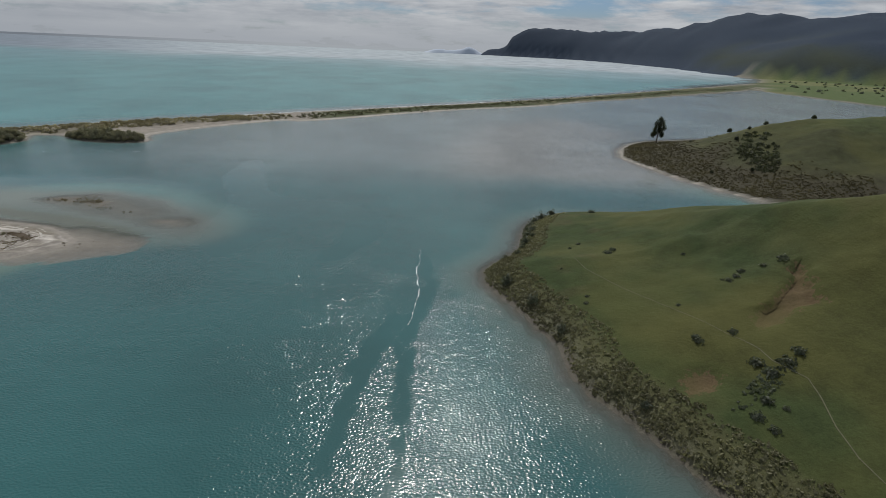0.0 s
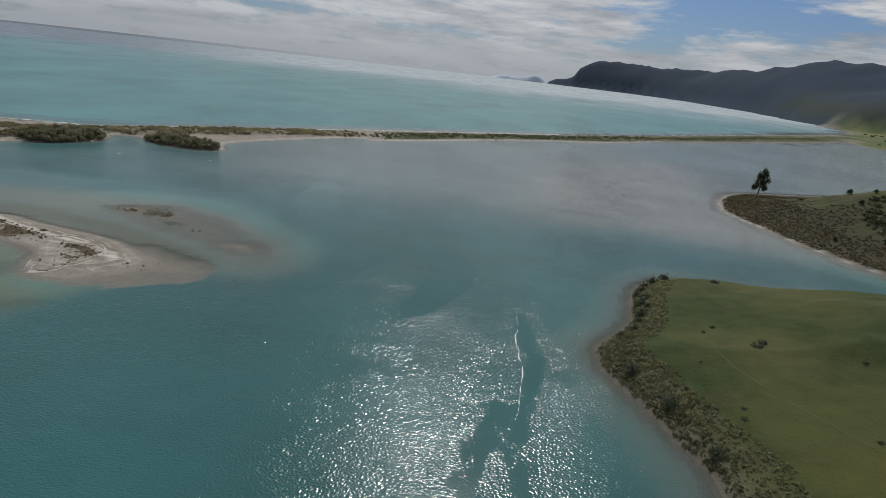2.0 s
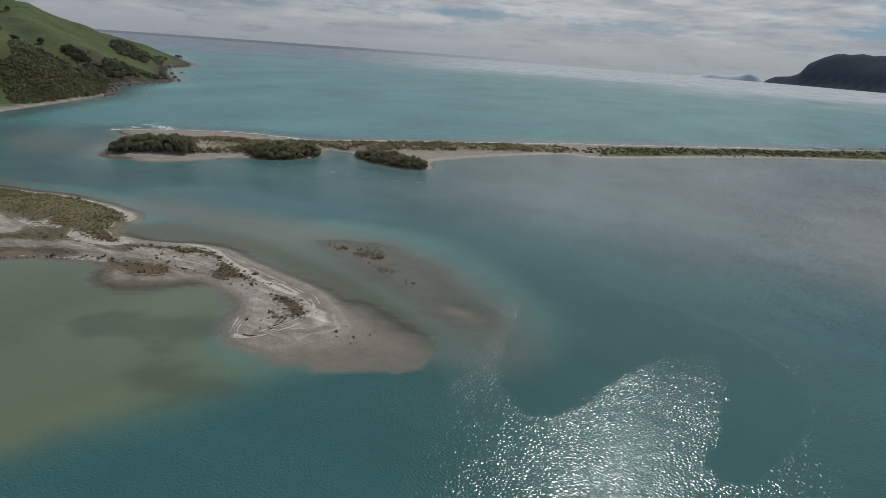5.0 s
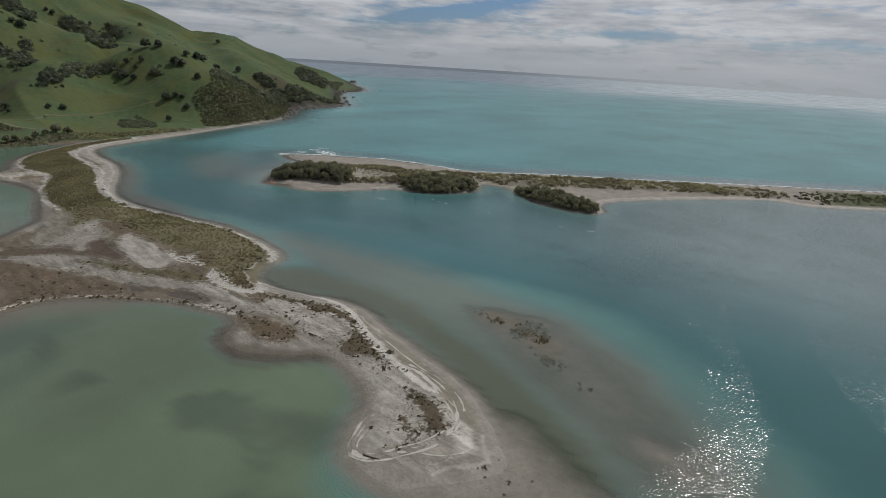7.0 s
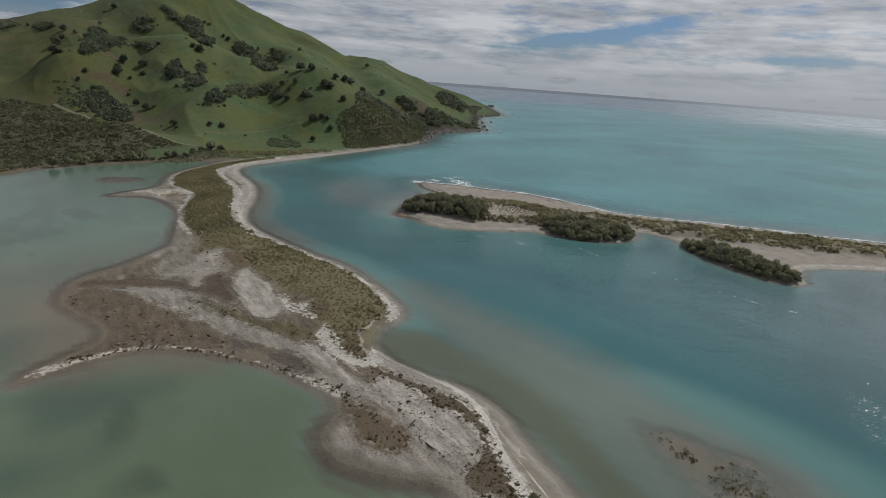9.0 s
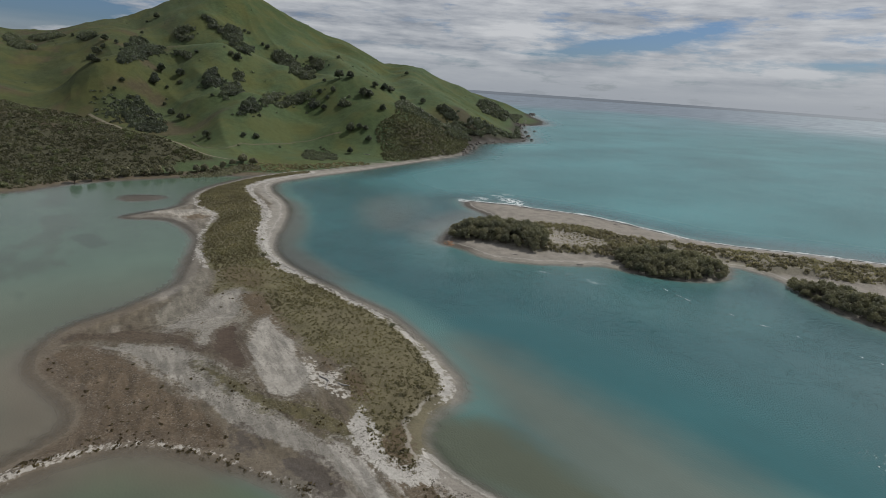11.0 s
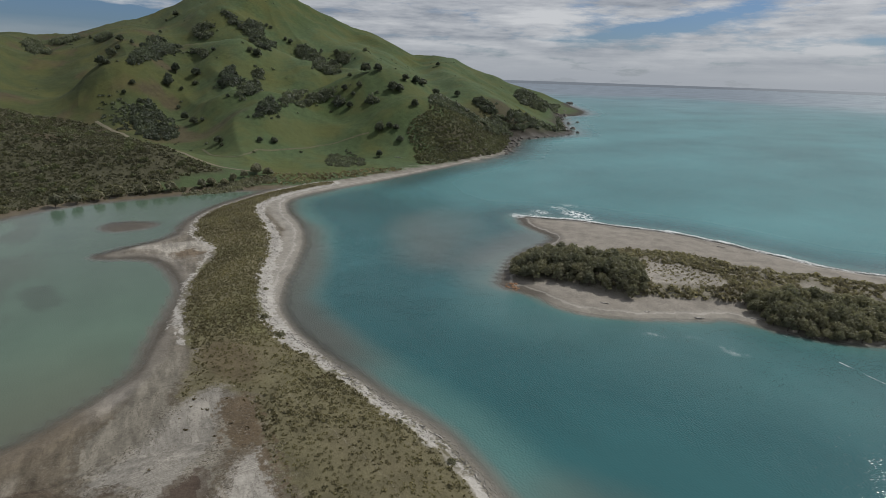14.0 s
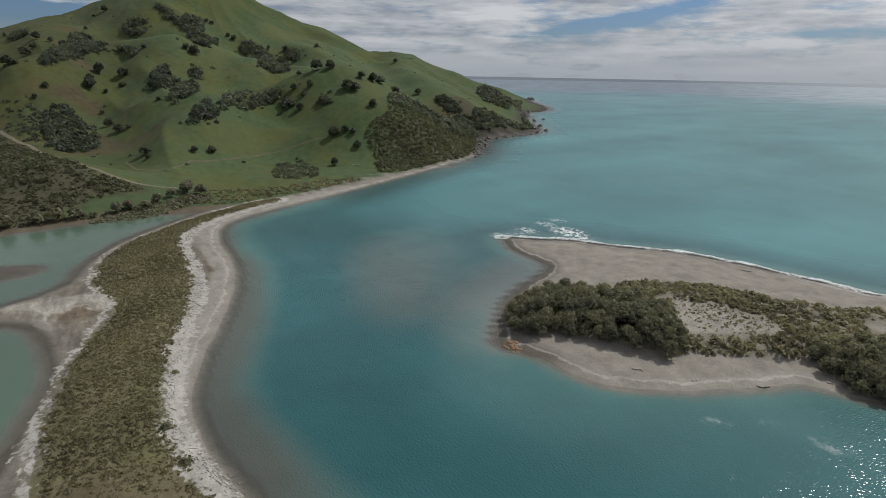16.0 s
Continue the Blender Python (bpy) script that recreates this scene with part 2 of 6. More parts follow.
BROWN_BANK = [(-181.9, 151.5), (-178.1, 153.5), (-170.9, 154.3), (-165.5, 155.7), (-162.9, 154.7), (-163.4, 151.1), (-167.1, 148.9), (-173.7, 148.9)]
TONGUE = [(-380.1, 139.5), (-386.5, 138.9), (-383.3, 146.1), (-382.6, 152.2), (-382.8, 157.2), (-379.9, 163.0), (-372.5, 165.4), (-365.4, 164.3), (-363.5, 161.6), (-362.8, 156.9), (-361.8, 151.8), (-367.9, 146.8), (-373.4, 148.3)]
TONGUE_BROWN = [(-368.8, 149.5), (-374.4, 154.1), (-374.0, 158.9), (-370.1, 158.0), (-365.3, 162.9), (-364.8, 156.9), (-363.9, 152.1)]
SHOAL_PATCH = [(-393, 245), (-398, 276), (-351, 257), (-323, 227), (-335, 221), (-362, 228)]
ISLE_SHOAL = [(-348, 281), (-339, 282), (-331, 283), (-326, 272), (-323, 256), (-314, 244), (-302, 235), (-306, 229), (-326, 240), (-345, 262)]
CLIFF_SHADE = [(-459, 259), (-478, 300), (-501, 352), (-524, 398), (-582, 442), (-630, 522), (-622, 555), (-509, 447), (-468, 365), (-432, 306)]
PLUME = [(-319, 238), (-305, 236), (-289, 235), (-274, 236), (-266, 256), (-254, 268), (-243, 274), (-239, 263), (-256, 249), (-269, 228), (-283, 221), (-301, 224)]
PALE_STREAK = [(-242.9, 141.0), (-236.3, 143.4), (-233.1, 145.6), (-226.0, 148.6), (-224.8, 147.7), (-231.4, 144.3), (-236.8, 141.8)]
RIDGE_CREST = [(-259.1, 119.0), (-257.5, 123.3), (-251.5, 127.6), (-244.1, 130.7), (-234.7, 134.2), (-229.0, 136.4), (-230.1, 134.2), (-242.3, 129.5), (-250.0, 125.9), (-255.9, 122.5)]
DARK_FRINGE = [(-235.3, 160.3), (-229.5, 159.3), (-226.8, 160.3), (-228.1, 163.6), (-223.7, 166.8), (-218.4, 165.8), (-214.2, 163.3), (-215.5, 161.3), (-219.4, 161.4), (-222.6, 160.6), (-225.4, 163.5)]
MOTTLE = [(-275.7, 152.3), (-276.1, 158.7), (-266.5, 159.2), (-256.9, 158.4), (-262.0, 156.9), (-258.5, 153.0), (-264.6, 151.4)]
AXIS_BAND = [(-262.3, 119.9), (-257.9, 128.3), (-247.9, 137.9), (-232.3, 142.7), (-218.4, 148.3), (-201.4, 154.2), (-186.9, 158.0), (-176.0, 162.3), (-170.6, 156.5), (-179.8, 154.3), (-193.1, 151.9), (-206.5, 145.7), (-216.6, 138.6), (-228.2, 135.1), (-242.1, 129.9)]
BANK_STREAK = [(-207.0, 154.5), (-198.4, 156.9), (-190.2, 157.0), (-182.0, 156.1), (-175.7, 155.2), (-179.8, 154.3), (-188.5, 153.7), (-196.8, 152.2), (-204.8, 150.2)]
JOIN = [(-204.5, 160.4), (-205.9, 167.8), (-193.0, 162.8), (-184.9, 163.9), (-183.6, 157.5), (-192.8, 157.0)]
COVE = [(-201.9, 167.3), (-202.7, 175.5), (-196.2, 181.4), (-182.6, 183.1), (-167.6, 181.7), (-154.5, 176.8), (-161.7, 176.4), (-176.5, 176.8), (-186.1, 171.5), (-191.8, 166.1)]
SCAR_HIGH = [(82.8, 112.7), (85.7, 108.7), (84, 104.4), (82, 98), (81, 94), (78.4, 95.8), (72.7, 91.7), (65.3, 91.2), (66.1, 93.9), (68.9, 97.4), (73.8, 100.1), (76.1, 103), (79.4, 105.1)]
SCAR_LOW = [(47.3, 82.2), (51.2, 83.3), (56.1, 80.5), (55, 79.5), (52.3, 77.2), (48.2, 76.2), (46.2, 79.3)]
TURBID = [(-171, 177), (-153, 175), (-136, 170), (-122, 165), (-110, 161), (-100, 155), (-97, 154), (-88, 161), (-97, 170), (-109, 175), (-123, 181), (-138, 184), (-156, 188), (-169, 188), (-185, 185), (-195, 180), (-190, 173)]
SHOAL_WATER = [(-232, 187), (-206, 183), (-170, 179), (-140, 176), (-115, 168), (-95, 157), (-72, 156), (-66, 170), (-80, 190), (-105, 207), (-150, 214), (-190, 206), (-230, 199)]
LAGOON_SHELF = [(-172.2, 140.5), (-178.6, 144.8), (-175.2, 149.7), (-164.5, 147.8), (-156.3, 155.5), (-150.5, 157.9), (-149.2, 154.0), (-155.9, 145.4), (-162.1, 140.4), (-166.2, 139)]
CREST = [(-196, 166), (-189, 168.2), (-183, 170.2), (-177.5, 172), (-171, 173), (-165.8, 172.4), (-159, 170), (-152.8, 167.2), (-146, 164.6), (-140.3, 162.8), (-135, 161.6)]
SLICKS = [
    [(-1, 153), (2, 128), (-1, 113), (-4, 102), (-3, 89), (-3, 75), (-3, 66), (-4, 58), (-5, 40)],
    [(-2, 112), (-7, 104), (-9, 96), (-12, 84), (-13, 72), (-14, 62)],
    [(-6, 112), (-10, 101), (-13, 90)],
]
CALMS = [
    [(-86, 228), (-76, 206), (-73, 195), (-72, 177), (-70, 160), (-60, 142), (-50, 168), (-42, 182), (-41, 201), (-54, 207), (-62, 211), (-72, 228), (-91, 290), (-94, 251)],
    [(-40, 182), (-30, 191), (-26, 180), (-26, 164), (-31, 143), (-25, 150), (-16, 167), (-15, 185), (-22, 197), (-34, 203), (-45, 208), (-53, 200), (-53, 177)],
]
SHOAL_CALM = [(-92, 222), (-83, 186), (-84, 172), (-86, 150), (-110, 146), (-200, 172), (-250, 195), (-230, 232), (-150, 232), (-120, 238)]
TURBID_BAY = [(14, 331), (64, 443), (125, 508), (154, 436), (116, 316), (123, 255), (135, 229), (86, 227), (52, 250), (27, 270)]
LAGOON_ISLE = [(-417, 131), (-419, 136), (-413, 147), (-409, 140), (-410, 132)]
BARRIER_SEA = [(-368, 289), (-357, 300), (-352, 309), (-341, 314), (-323, 331), (-303, 338), (-285, 342), (-268, 345), (-247, 362), (-230, 382), (-193, 412), (-140, 463), (-80, 516), (0, 585), (22, 602), (180, 750), (371, 955), (700, 1300), (950, 1600), (1050, 1800)]
BARRIER_LAGOON = [(1020, 1700), (700, 1180), (572, 1046), (440, 925), (315, 805), (250, 748), (176, 684), (140, 640), (97, 602), (36, 560), (-14, 515), (-60, 466), (-90, 437), (-105, 428), (-114, 433), (-139, 404), (-171, 356), (-176, 338), (-164, 319), (-179, 312), (-202, 315), (-218, 330), (-240, 328), (-233, 316), (-229, 306), (-234, 292), (-247, 282), (-252, 280), (-256.3, 277.7), (-259.2, 275.3), (-260.2, 270.8), (-265.8, 259.5), (-271, 251), (-276.6, 244), (-280.7, 241.2), (-287, 239.6), (-292, 239.4), (-297, 238), (-301, 234.4), (-305.7, 236.5), (-313, 243.5), (-320, 251), (-326, 260.5), (-329, 271.5), (-334, 280.5), (-339.5, 282.5), (-348.5, 282), (-358, 283.8)]
BARRIER = BARRIER_SEA + BARRIER_LAGOON
ISLE_WOOD = [(-312.5, 245), (-303.5, 240.5), (-299, 243.5), (-298, 249), (-291, 253), (-281, 258), (-275, 263), (-284, 275), (-298, 276), (-312, 269), (-318, 257)]
MID_WOOD = [(-261, 284), (-246, 281), (-234, 291), (-229, 311), (-238, 318), (-250, 308), (-262, 294)]
EAST_WOOD = [(-218, 326), (-204, 316), (-180, 313), (-166, 318.5), (-172, 325), (-190, 328), (-208, 330)]
DUNE_SCRUB = [(-298, 272), (-296, 249.5), (-292, 251), (-282.5, 255.5), (-274.5, 264.5), (-267, 276), (-261, 285), (-250, 300), (-238, 316), (-215, 338), (-186, 366), (-140, 415), (-112, 432), (-108, 452), (-150, 436), (-196, 392), (-236, 355), (-262, 330), (-285, 312), (-310, 292), (-312, 280)]
BLOWOUT = [(-293, 279), (-295, 287), (-291, 291), (-281, 293), (-273, 296), (-270, 289), (-273, 281), (-277, 274), (-281, 271), (-287, 272)]
DUNE_PAN = [(-262, 313), (-258, 318.6), (-252, 319), (-254, 311.8), (-259.9, 309.6)]
HILL_SHORE = [(-400, -200), (-425, 20), (-438, 85), (-457, 108), (-464, 130), (-467, 155), (-469, 182), (-463, 199), (-464, 225), (-476, 262), (-494, 300), (-512, 356), (-541, 406), (-580, 440), (-620, 474), (-630, 520), (-643, 566), (-720, 620), (-800, 685), (-850, 725), (-870, 746), (-880, 800), (-960, 880), (-1080, 960), (-1170, 1022), (-1190, 1046)]
HILL = HILL_SHORE + [(-1240, 1060), (-1500, 1000), (-2000, 600), (-2400, 0), (-2400, -700), (-420, -700)]
HILL_RIDGE = [(-1190, 1040, 8), (-1197, 899, 36), (-1188, 768, 62), (-1172, 676, 86), (-1165, 623, 92), (-1154, 523, 121), (-1143, 435, 146), (-1135, 386, 169), (-1130, 322, 188), (-1139, 263, 166), (-1164, 216, 138), (-1208, 146, 122), (-1228, 116, 106), (-1246, 66, 100), (-1289, -11, 97), (-1400, -200, 90)]
HILL_SPURS = [
    [(-1130, 322, 186), (-960, 285, 122), (-850, 255, 84), (-740, 232, 54), (-640, 222, 30)],
    [(-1154, 523, 118), (-980, 440, 102), (-820, 390, 76), (-680, 345, 52), (-590, 350, 34), (-545, 365, 14)],
    [(-1140, 430, 142), (-960, 365, 100), (-840, 325, 66), (-720, 300, 40)],
    [(-1170, 650, 95), (-1020, 600, 80), (-900, 640, 52), (-840, 700, 22)],
    [(-1000, 590, 78), (-860, 520, 62), (-730, 480, 46), (-650, 480, 26)],
    [(-1208, 146, 120), (-1050, 165, 105), (-900, 160, 80), (-780, 150, 54)],
    [(-1289, -11, 96), (-1000, 0, 78), (-820, 10, 52), (-710, 25, 33), (-640, 62, 23), (-570, 112, 19), (-512, 162, 12), (-494, 176, 5)],
]
HILL_FOLDS = [
    ([(-571, 198), (-597, 222), (-650, 255), (-668, 285), (-660, 303), (-646, 325), (-645, 352), (-676, 400)], 13, 32),
    ([(-640, 222), (-690, 246), (-706, 280), (-712, 318), (-705, 360)], -10, 28),
    ([(-657, 203), (-665, 219), (-668, 239), (-713, 270), (-779, 311)], 9, 24),
    ([(-750, 134), (-806, 163), (-857, 196), (-845, 219), (-800, 242), (-824, 286)], 15, 38),
    ([(-810, 128), (-868, 158), (-905, 196), (-885, 235), (-850, 262)], -11, 36),
    ([(-562, 186), (-589, 191), (-656, 194), (-700, 187), (-735, 186)], -9, 26),
    ([(-562, 325), (-574, 351), (-589, 382), (-606, 422)], 9, 28),
    ([(-900, 330), (-860, 365), (-800, 385), (-745, 392)], -12, 42),
    ([(-980, 300), (-930, 262), (-900, 250)], -12, 44),
]
BLUFF = [(37, 187), (31, 166), (28, 154), (17.5, 142), (16, 134), (20, 125), (26, 111), (30, 99), (30, 90), (32, 82), (37, 76), (41, 67), (46, 59), (55, 45), (60, 20), (55, -40), (60, -200), (400, -400), (520, 100), (300, 180), (200, 192), (150, 197), (100, 195), (70, 199), (48, 197)]
POINT = [(121, 336), (117, 324), (124, 300), (130, 271), (139, 251), (152, 230), (170, 212), (200, 204), (520, 150), (720, 250), (660, 480), (400, 470), (250, 430), (172, 399), (150, 389), (130, 362)]
FARM = [(1050, 1800), (1000, 1690), (700, 1180), (660, 1104), (668, 952), (690, 821), (800, 700), (1500, 500), (4000, 500), (5200, 1500), (5200, 5200), (900, 5200), (380, 4740), (700, 4480), (1000, 4250), (1150, 3850), (1200, 3500), (1190, 2733), (1070, 1982)]
RANGE = [(1060, 1830), (1290, 1640), (1700, 1400), (2500, 1150), (5200, 900), (5200, 5200), (900, 5200), (380, 4740), (700, 4480), (1000, 4250), (1150, 3850), (1200, 3500), (1190, 2733), (1070, 1990)]
RANGE_RIDGE = [(400, 4748, 14), (460, 4745, 46), (540, 4738, 56), (600, 4725, 84), (640, 4715, 150), (760, 4720, 208), (1040, 4600, 216), (1460, 4050, 208), (1434, 3411, 227), (1533, 3035, 265), (1627, 2697, 273), (1679, 2606, 252), (1843, 2367, 258), (2300, 1930, 250), (3200, 1700, 260), (5000, 1600, 260)]


def vnoise(x, y, seed):
    xi, yi = np.floor(x).astype(np.int64), np.floor(y).astype(np.int64)
    fx, fy = x - xi, y - yi
    fx, fy = fx * fx * (3 - 2 * fx), fy * fy * (3 - 2 * fy)

    def at(a, b):
        h = (a * 374761393 + b * 668265263 + seed * 1442695041) & 0xFFFFFFFF
        h = ((h ^ (h >> 13)) * 1274126177) & 0xFFFFFFFF
        return ((h ^ (h >> 16)) & 0xFFFFFF) / 0xFFFFFF
    return (at(xi, yi) * (1 - fx) + at(xi + 1, yi) * fx) * (1 - fy) + (at(xi, yi + 1) * (1 - fx) + at(xi + 1, yi + 1) * fx) * fy


def fbm(x, y, size, seed=0, octaves=4):
    """Uneven ground, -1 to 1, with forms of that size in metres."""
    total, amp, norm = np.zeros_like(x), 1.0, 0.0
    for k in range(octaves):
        total += amp * (vnoise(x / size * 2 ** k + 17.3 * k, y / size * 2 ** k - 9.1 * k, seed + k) * 2 - 1)
        norm, amp = norm + amp, amp * 0.5
    return total / norm * 1.6


def line_distance(x, y, line, closed=False, heights=None):
    """Distance to a line and, for a ridge, the height of its nearest place."""
    p = np.array(line, float)
    q = np.roll(p, -1, 0) if closed else p[1:]
    best, top = np.full(x.shape, 1e12), np.zeros(x.shape)
    for a, b in zip(p, q):
        ex, ey = b[0] - a[0], b[1] - a[1]
        u = np.clip(((x - a[0]) * ex + (y - a[1]) * ey) / max(ex * ex + ey * ey, 1e-9), 0, 1)
        d = (x - a[0] - u * ex) ** 2 + (y - a[1] - u * ey) ** 2
        near = d < best
        best = np.where(near, d, best)
        if heights:
            top = np.where(near, a[2] + u * (b[2] - a[2]), top)
    return np.sqrt(best), top


def inside(x, y, poly):
    odd = np.zeros(x.shape, bool)
    for a, b in zip(poly, np.roll(poly, -1, 0)):
        if a[1] != b[1]:
            odd ^= ((a[1] > y) != (b[1] > y)) & (x < (b[0] - a[0]) * (y - a[1]) / (b[1] - a[1]) + a[0])
    return odd


def depth_in(x, y, poly, reach=80.0, smooth=2):
    """Metres inside an outline; negative outside, down to -reach."""
    p = rounded(poly, smooth)
    out = np.full(x.shape, -reach)
    lo, hi = p.min(0) - reach, p.max(0) + reach
    k = np.nonzero((x > lo[0]) & (x < hi[0]) & (y > lo[1]) & (y < hi[1]))[0]
    if len(k):
        d = line_distance(x[k], y[k], p, True)[0]
        out[k] = np.where(inside(x[k], y[k], p), d, -np.minimum(d, reach))
    return out


def step(v, a, b):
    t = np.clip((v - a) / (b - a), 0, 1)
    return t * t * (3 - 2 * t)


def ridge_hill(x, y, d_in, ridge, power):
    d, top = line_distance(x, y, ridge, False, True)
    u = np.clip(d_in, 0, None) / (np.clip(d_in, 0, None) + d + 1e-6)
    return top * u ** power


def terrain(x, y):
    """Height of the ground and bed, and how far each place lies inside the land forms."""
    n1, n2 = fbm(x, y, 24, 1), fbm(x, y, 5, 5, 3)
    f = {}
    wob = 1.2 * n1 + 0.5 * n2
    f["spit"] = depth_in(x, y, SPIT) + 0.35 * n2
    f["barrier"] = depth_in(x, y, BARRIER, smooth=1) + 0.4 * n2
    f["hill"] = depth_in(x, y, HILL, 120, 1) + wob
    f["bluff"] = depth_in(x, y, BLUFF) + 0.6 * n2
    f["point"] = depth_in(x, y, POINT) + 0.8 * n2
    f["farm"] = depth_in(x, y, FARM, 120, 0) + 2 * wob
    f["shoal"] = depth_in(x, y, SHOAL, 40) + wob
    f["reef"] = depth_in(x, y, REEF, 12) + 0.8 * n2
    f["isle"] = depth_in(x, y, LAGOON_ISLE, 30) + 0.5 * n2
    f["range"] = depth_in(x, y, RANGE, 60, 0)
    f["green"] = depth_in(x, y, SPIT_GREEN, 40) + 0.8 * n1 + 0.9 * n2
    f["brown"] = np.maximum.reduce([depth_in(x, y, p, 20, 1) - inset for p, inset in ((SPIT_BROWN, 0.9), (TIP_BROWN, 0.3), (TIP_STRIP, 0.3))])
    f["mud"] = depth_in(x, y, MUD, 30) + 1.5 * n1 + n2
    f["pan"] = depth_in(x, y, WET_PAN, 20)
    f["bar"] = depth_in(x, y, BAR, 20) + 0.8 * n2
    f["tail"] = depth_in(x, y, TAIL, 20) + 0.8 * n2
    f["wood"] = np.maximum(np.maximum(depth_in(x, y, ISLE_WOOD, 20), depth_in(x, y, MID_WOOD, 20)), depth_in(x, y, EAST_WOOD, 20))
    f["dune"] = depth_in(x, y, DUNE_SCRUB, 20) + 2.0 * n1 + 1.2 * n2
    f["blow"] = np.maximum(depth_in(x, y, BLOWOUT, 20), depth_in(x, y, DUNE_PAN, 20)) + 1.2 * n1 + 0.8 * n2
    for name, poly in (("algae", ALGAE), ("olive", OLIVE), ("low_pan", LOW_PAN), ("small_pan", SMALL_PAN), ("white_pan", WHITE_PAN), ("white_bank", WHITE_BANK), ("brown_bank", BROWN_BANK), ("pale", PALE_PAN), ("band", RIDGE_BAND), ("rim", WHITE_RIM), ("flow", MUD_FLOW), ("tip_white", TIP_WHITE), ("light", LIGHT_FLAT), ("finger", FLOW_FINGER), ("fringe", WEED_FRINGE), ("brown_grass", BROWN_GRASS), ("clearing", CLEARING), ("streak", PALE_STREAK), ("crest_sand", RIDGE_CREST), ("dark_fringe", DARK_FRINGE), ("mottle", MOTTLE), ("axis", AXIS_BAND), ("bank_streak", BANK_STREAK), ("join", JOIN), ("scar", SCAR_HIGH), ("scar_low", SCAR_LOW)):
        f[name] = depth_in(x, y, poly, 15, 1) + 0.2 * n1 + 0.3 * n2
    f["n1"], f["n2"] = n1, n2

    def shore(d, rise, width, slope, deep):
        return np.where(d > 0, rise * (1 - np.exp(-np.clip(d, 0, None) / width)), np.maximum(d * slope, -deep))
    z = shore(f["spit"], 1.0, 7.0, 0.24, 4.5)
    low = step(f["mud"], -3, 3)
    z = np.where(f["spit"] > 0, z * (1 - 0.72 * low), z)
    z += step(f["spit"], 1, 6) * (0.12 * n2 + 0.22 * n1 * (1 - low))
    z += 0.35 * step(f["green"], 0, 5)
    z -= 0.12 * step(f["pan"], -1, 1.5) * step(f["spit"], 0, 3)
    zb = shore(f["barrier"], 1.5, 9.0, 0.34, 5.0)
    zb += step(f["barrier"], 3, 9) * (0.3 * n2 + 0.4 * n1 + 1.6 * step(f["dune"], -2, 6) - 0.5 * step(f["blow"], 0, 4))
    zb += 0.8 * step(f["wood"], -2, 4) * step(f["barrier"], 0, 3)
    z = np.maximum(z, zb)
    inner = depth_in(x, y, HILL, 1500, 0)
    zh = ridge_hill(x, y, inner, HILL_RIDGE, 2.1)
    for spur in HILL_SPURS:
        d, top = line_distance(x, y, spur, False, True)
        rise = top - 0.46 * np.sqrt(d * d + 300) + 8
        zh = np.where(rise > zh - 14, np.maximum(zh, rise) + 3.5 * np.clip(1 - np.abs(rise - zh) / 14, 0, 1) ** 2, zh)
    zh *= step(inner, 0, 60) * 0.35 + 0.65 * step(inner, -2, 26)
    for line, rise, reach in HILL_FOLDS:
        zh += step(inner, 4, 40) * rise * np.exp(-(line_distance(x, y, line)[0] / reach) ** 2)
    zh += step(inner, 30, 150) * (4.5 * fbm(x, y, 130, 31) + 2.5 * (0.5 - np.abs(fbm(x + 0.4 * y, y * 1.6, 70, 41))))
    crest = line_distance(x, y, [p[:2] for p in HILL_RIDGE])[0]
    zh += step(inner, 25, 110) * step(crest, 40, 170) * 10 * (0.42 - np.abs(fbm(x * 0.35 + 0.12 * y, y - 0.12 * x, 72, 241, 2)))
    zh = np.maximum(zh, 0) + shore(f["hill"], 1.4, 6, 0.12, 5)
    z = np.where(f["hill"] > -60, np.maximum(z, zh), z)
    d = np.clip(f["bluff"], 0, None)
    zk = shore(f["bluff"], 4.2, 5.0, 0.22, 4.5) + step(d, 2, 200) * 44 + 0.105 * np.clip(d, 0, 90) + step(d, 8, 40) * (1.0 * n1 + 1.2 * fbm(x, y, 45, 61))
    zk += 5.5 * step(x + 0.35 * (y - 125), 74, 108) * step(d, 8, 30)
    zk -= 1.7 * step(f["scar"], -0.2, 0.9) + 1.2 * step(f["scar_low"], -0.2, 0.9) - 0.35 * fbm(x, y, 1.6, 65) * step(np.maximum(f["scar"], f["scar_low"]), 0, 1)
    z = np.maximum(z, zk)
    d = np.clip(f["point"], 0, None)
    zp = shore(f["point"], 1.6, 7.0, 0.12, 4.2) + step(d, 6, 120) * 30 + step(d, 8, 60) * 1.5 * n1
    z = np.maximum(z, zp)
    zf = shore(f["farm"], 2.5, 30, 0.05, 4.5)
    m = depth_in(x, y, RANGE, 3000, 0)
    zr = ridge_hill(x, y, m, RANGE_RIDGE, 0.55)
    zr = np.where(m > 0, zr + step(m, 30, 260) * (22 * fbm(x, y, 420, 71) + 8 * fbm(x, y, 160, 77, 2)), 0)
    z = np.maximum(z, zf + np.maximum(zr, 0))
    off = np.clip(-f["shoal"], 0, None)
    bump = -0.62 - 0.03 * off - 0.004 * off * off + 0.03 * np.clip(f["shoal"], 0, 5) + 0.1 * n1
    z = np.where(f["shoal"] > -35, np.maximum(z, bump), z)
    z = np.where(f["tail"] > -5, np.maximum(z, -0.30 + 0.05 * np.clip(f["tail"], -5, 4)), z)
    z = np.where(f["bar"] > -3, np.maximum(z, -0.42 + 0.07 * np.clip(f["bar"], -3, 4)), z)
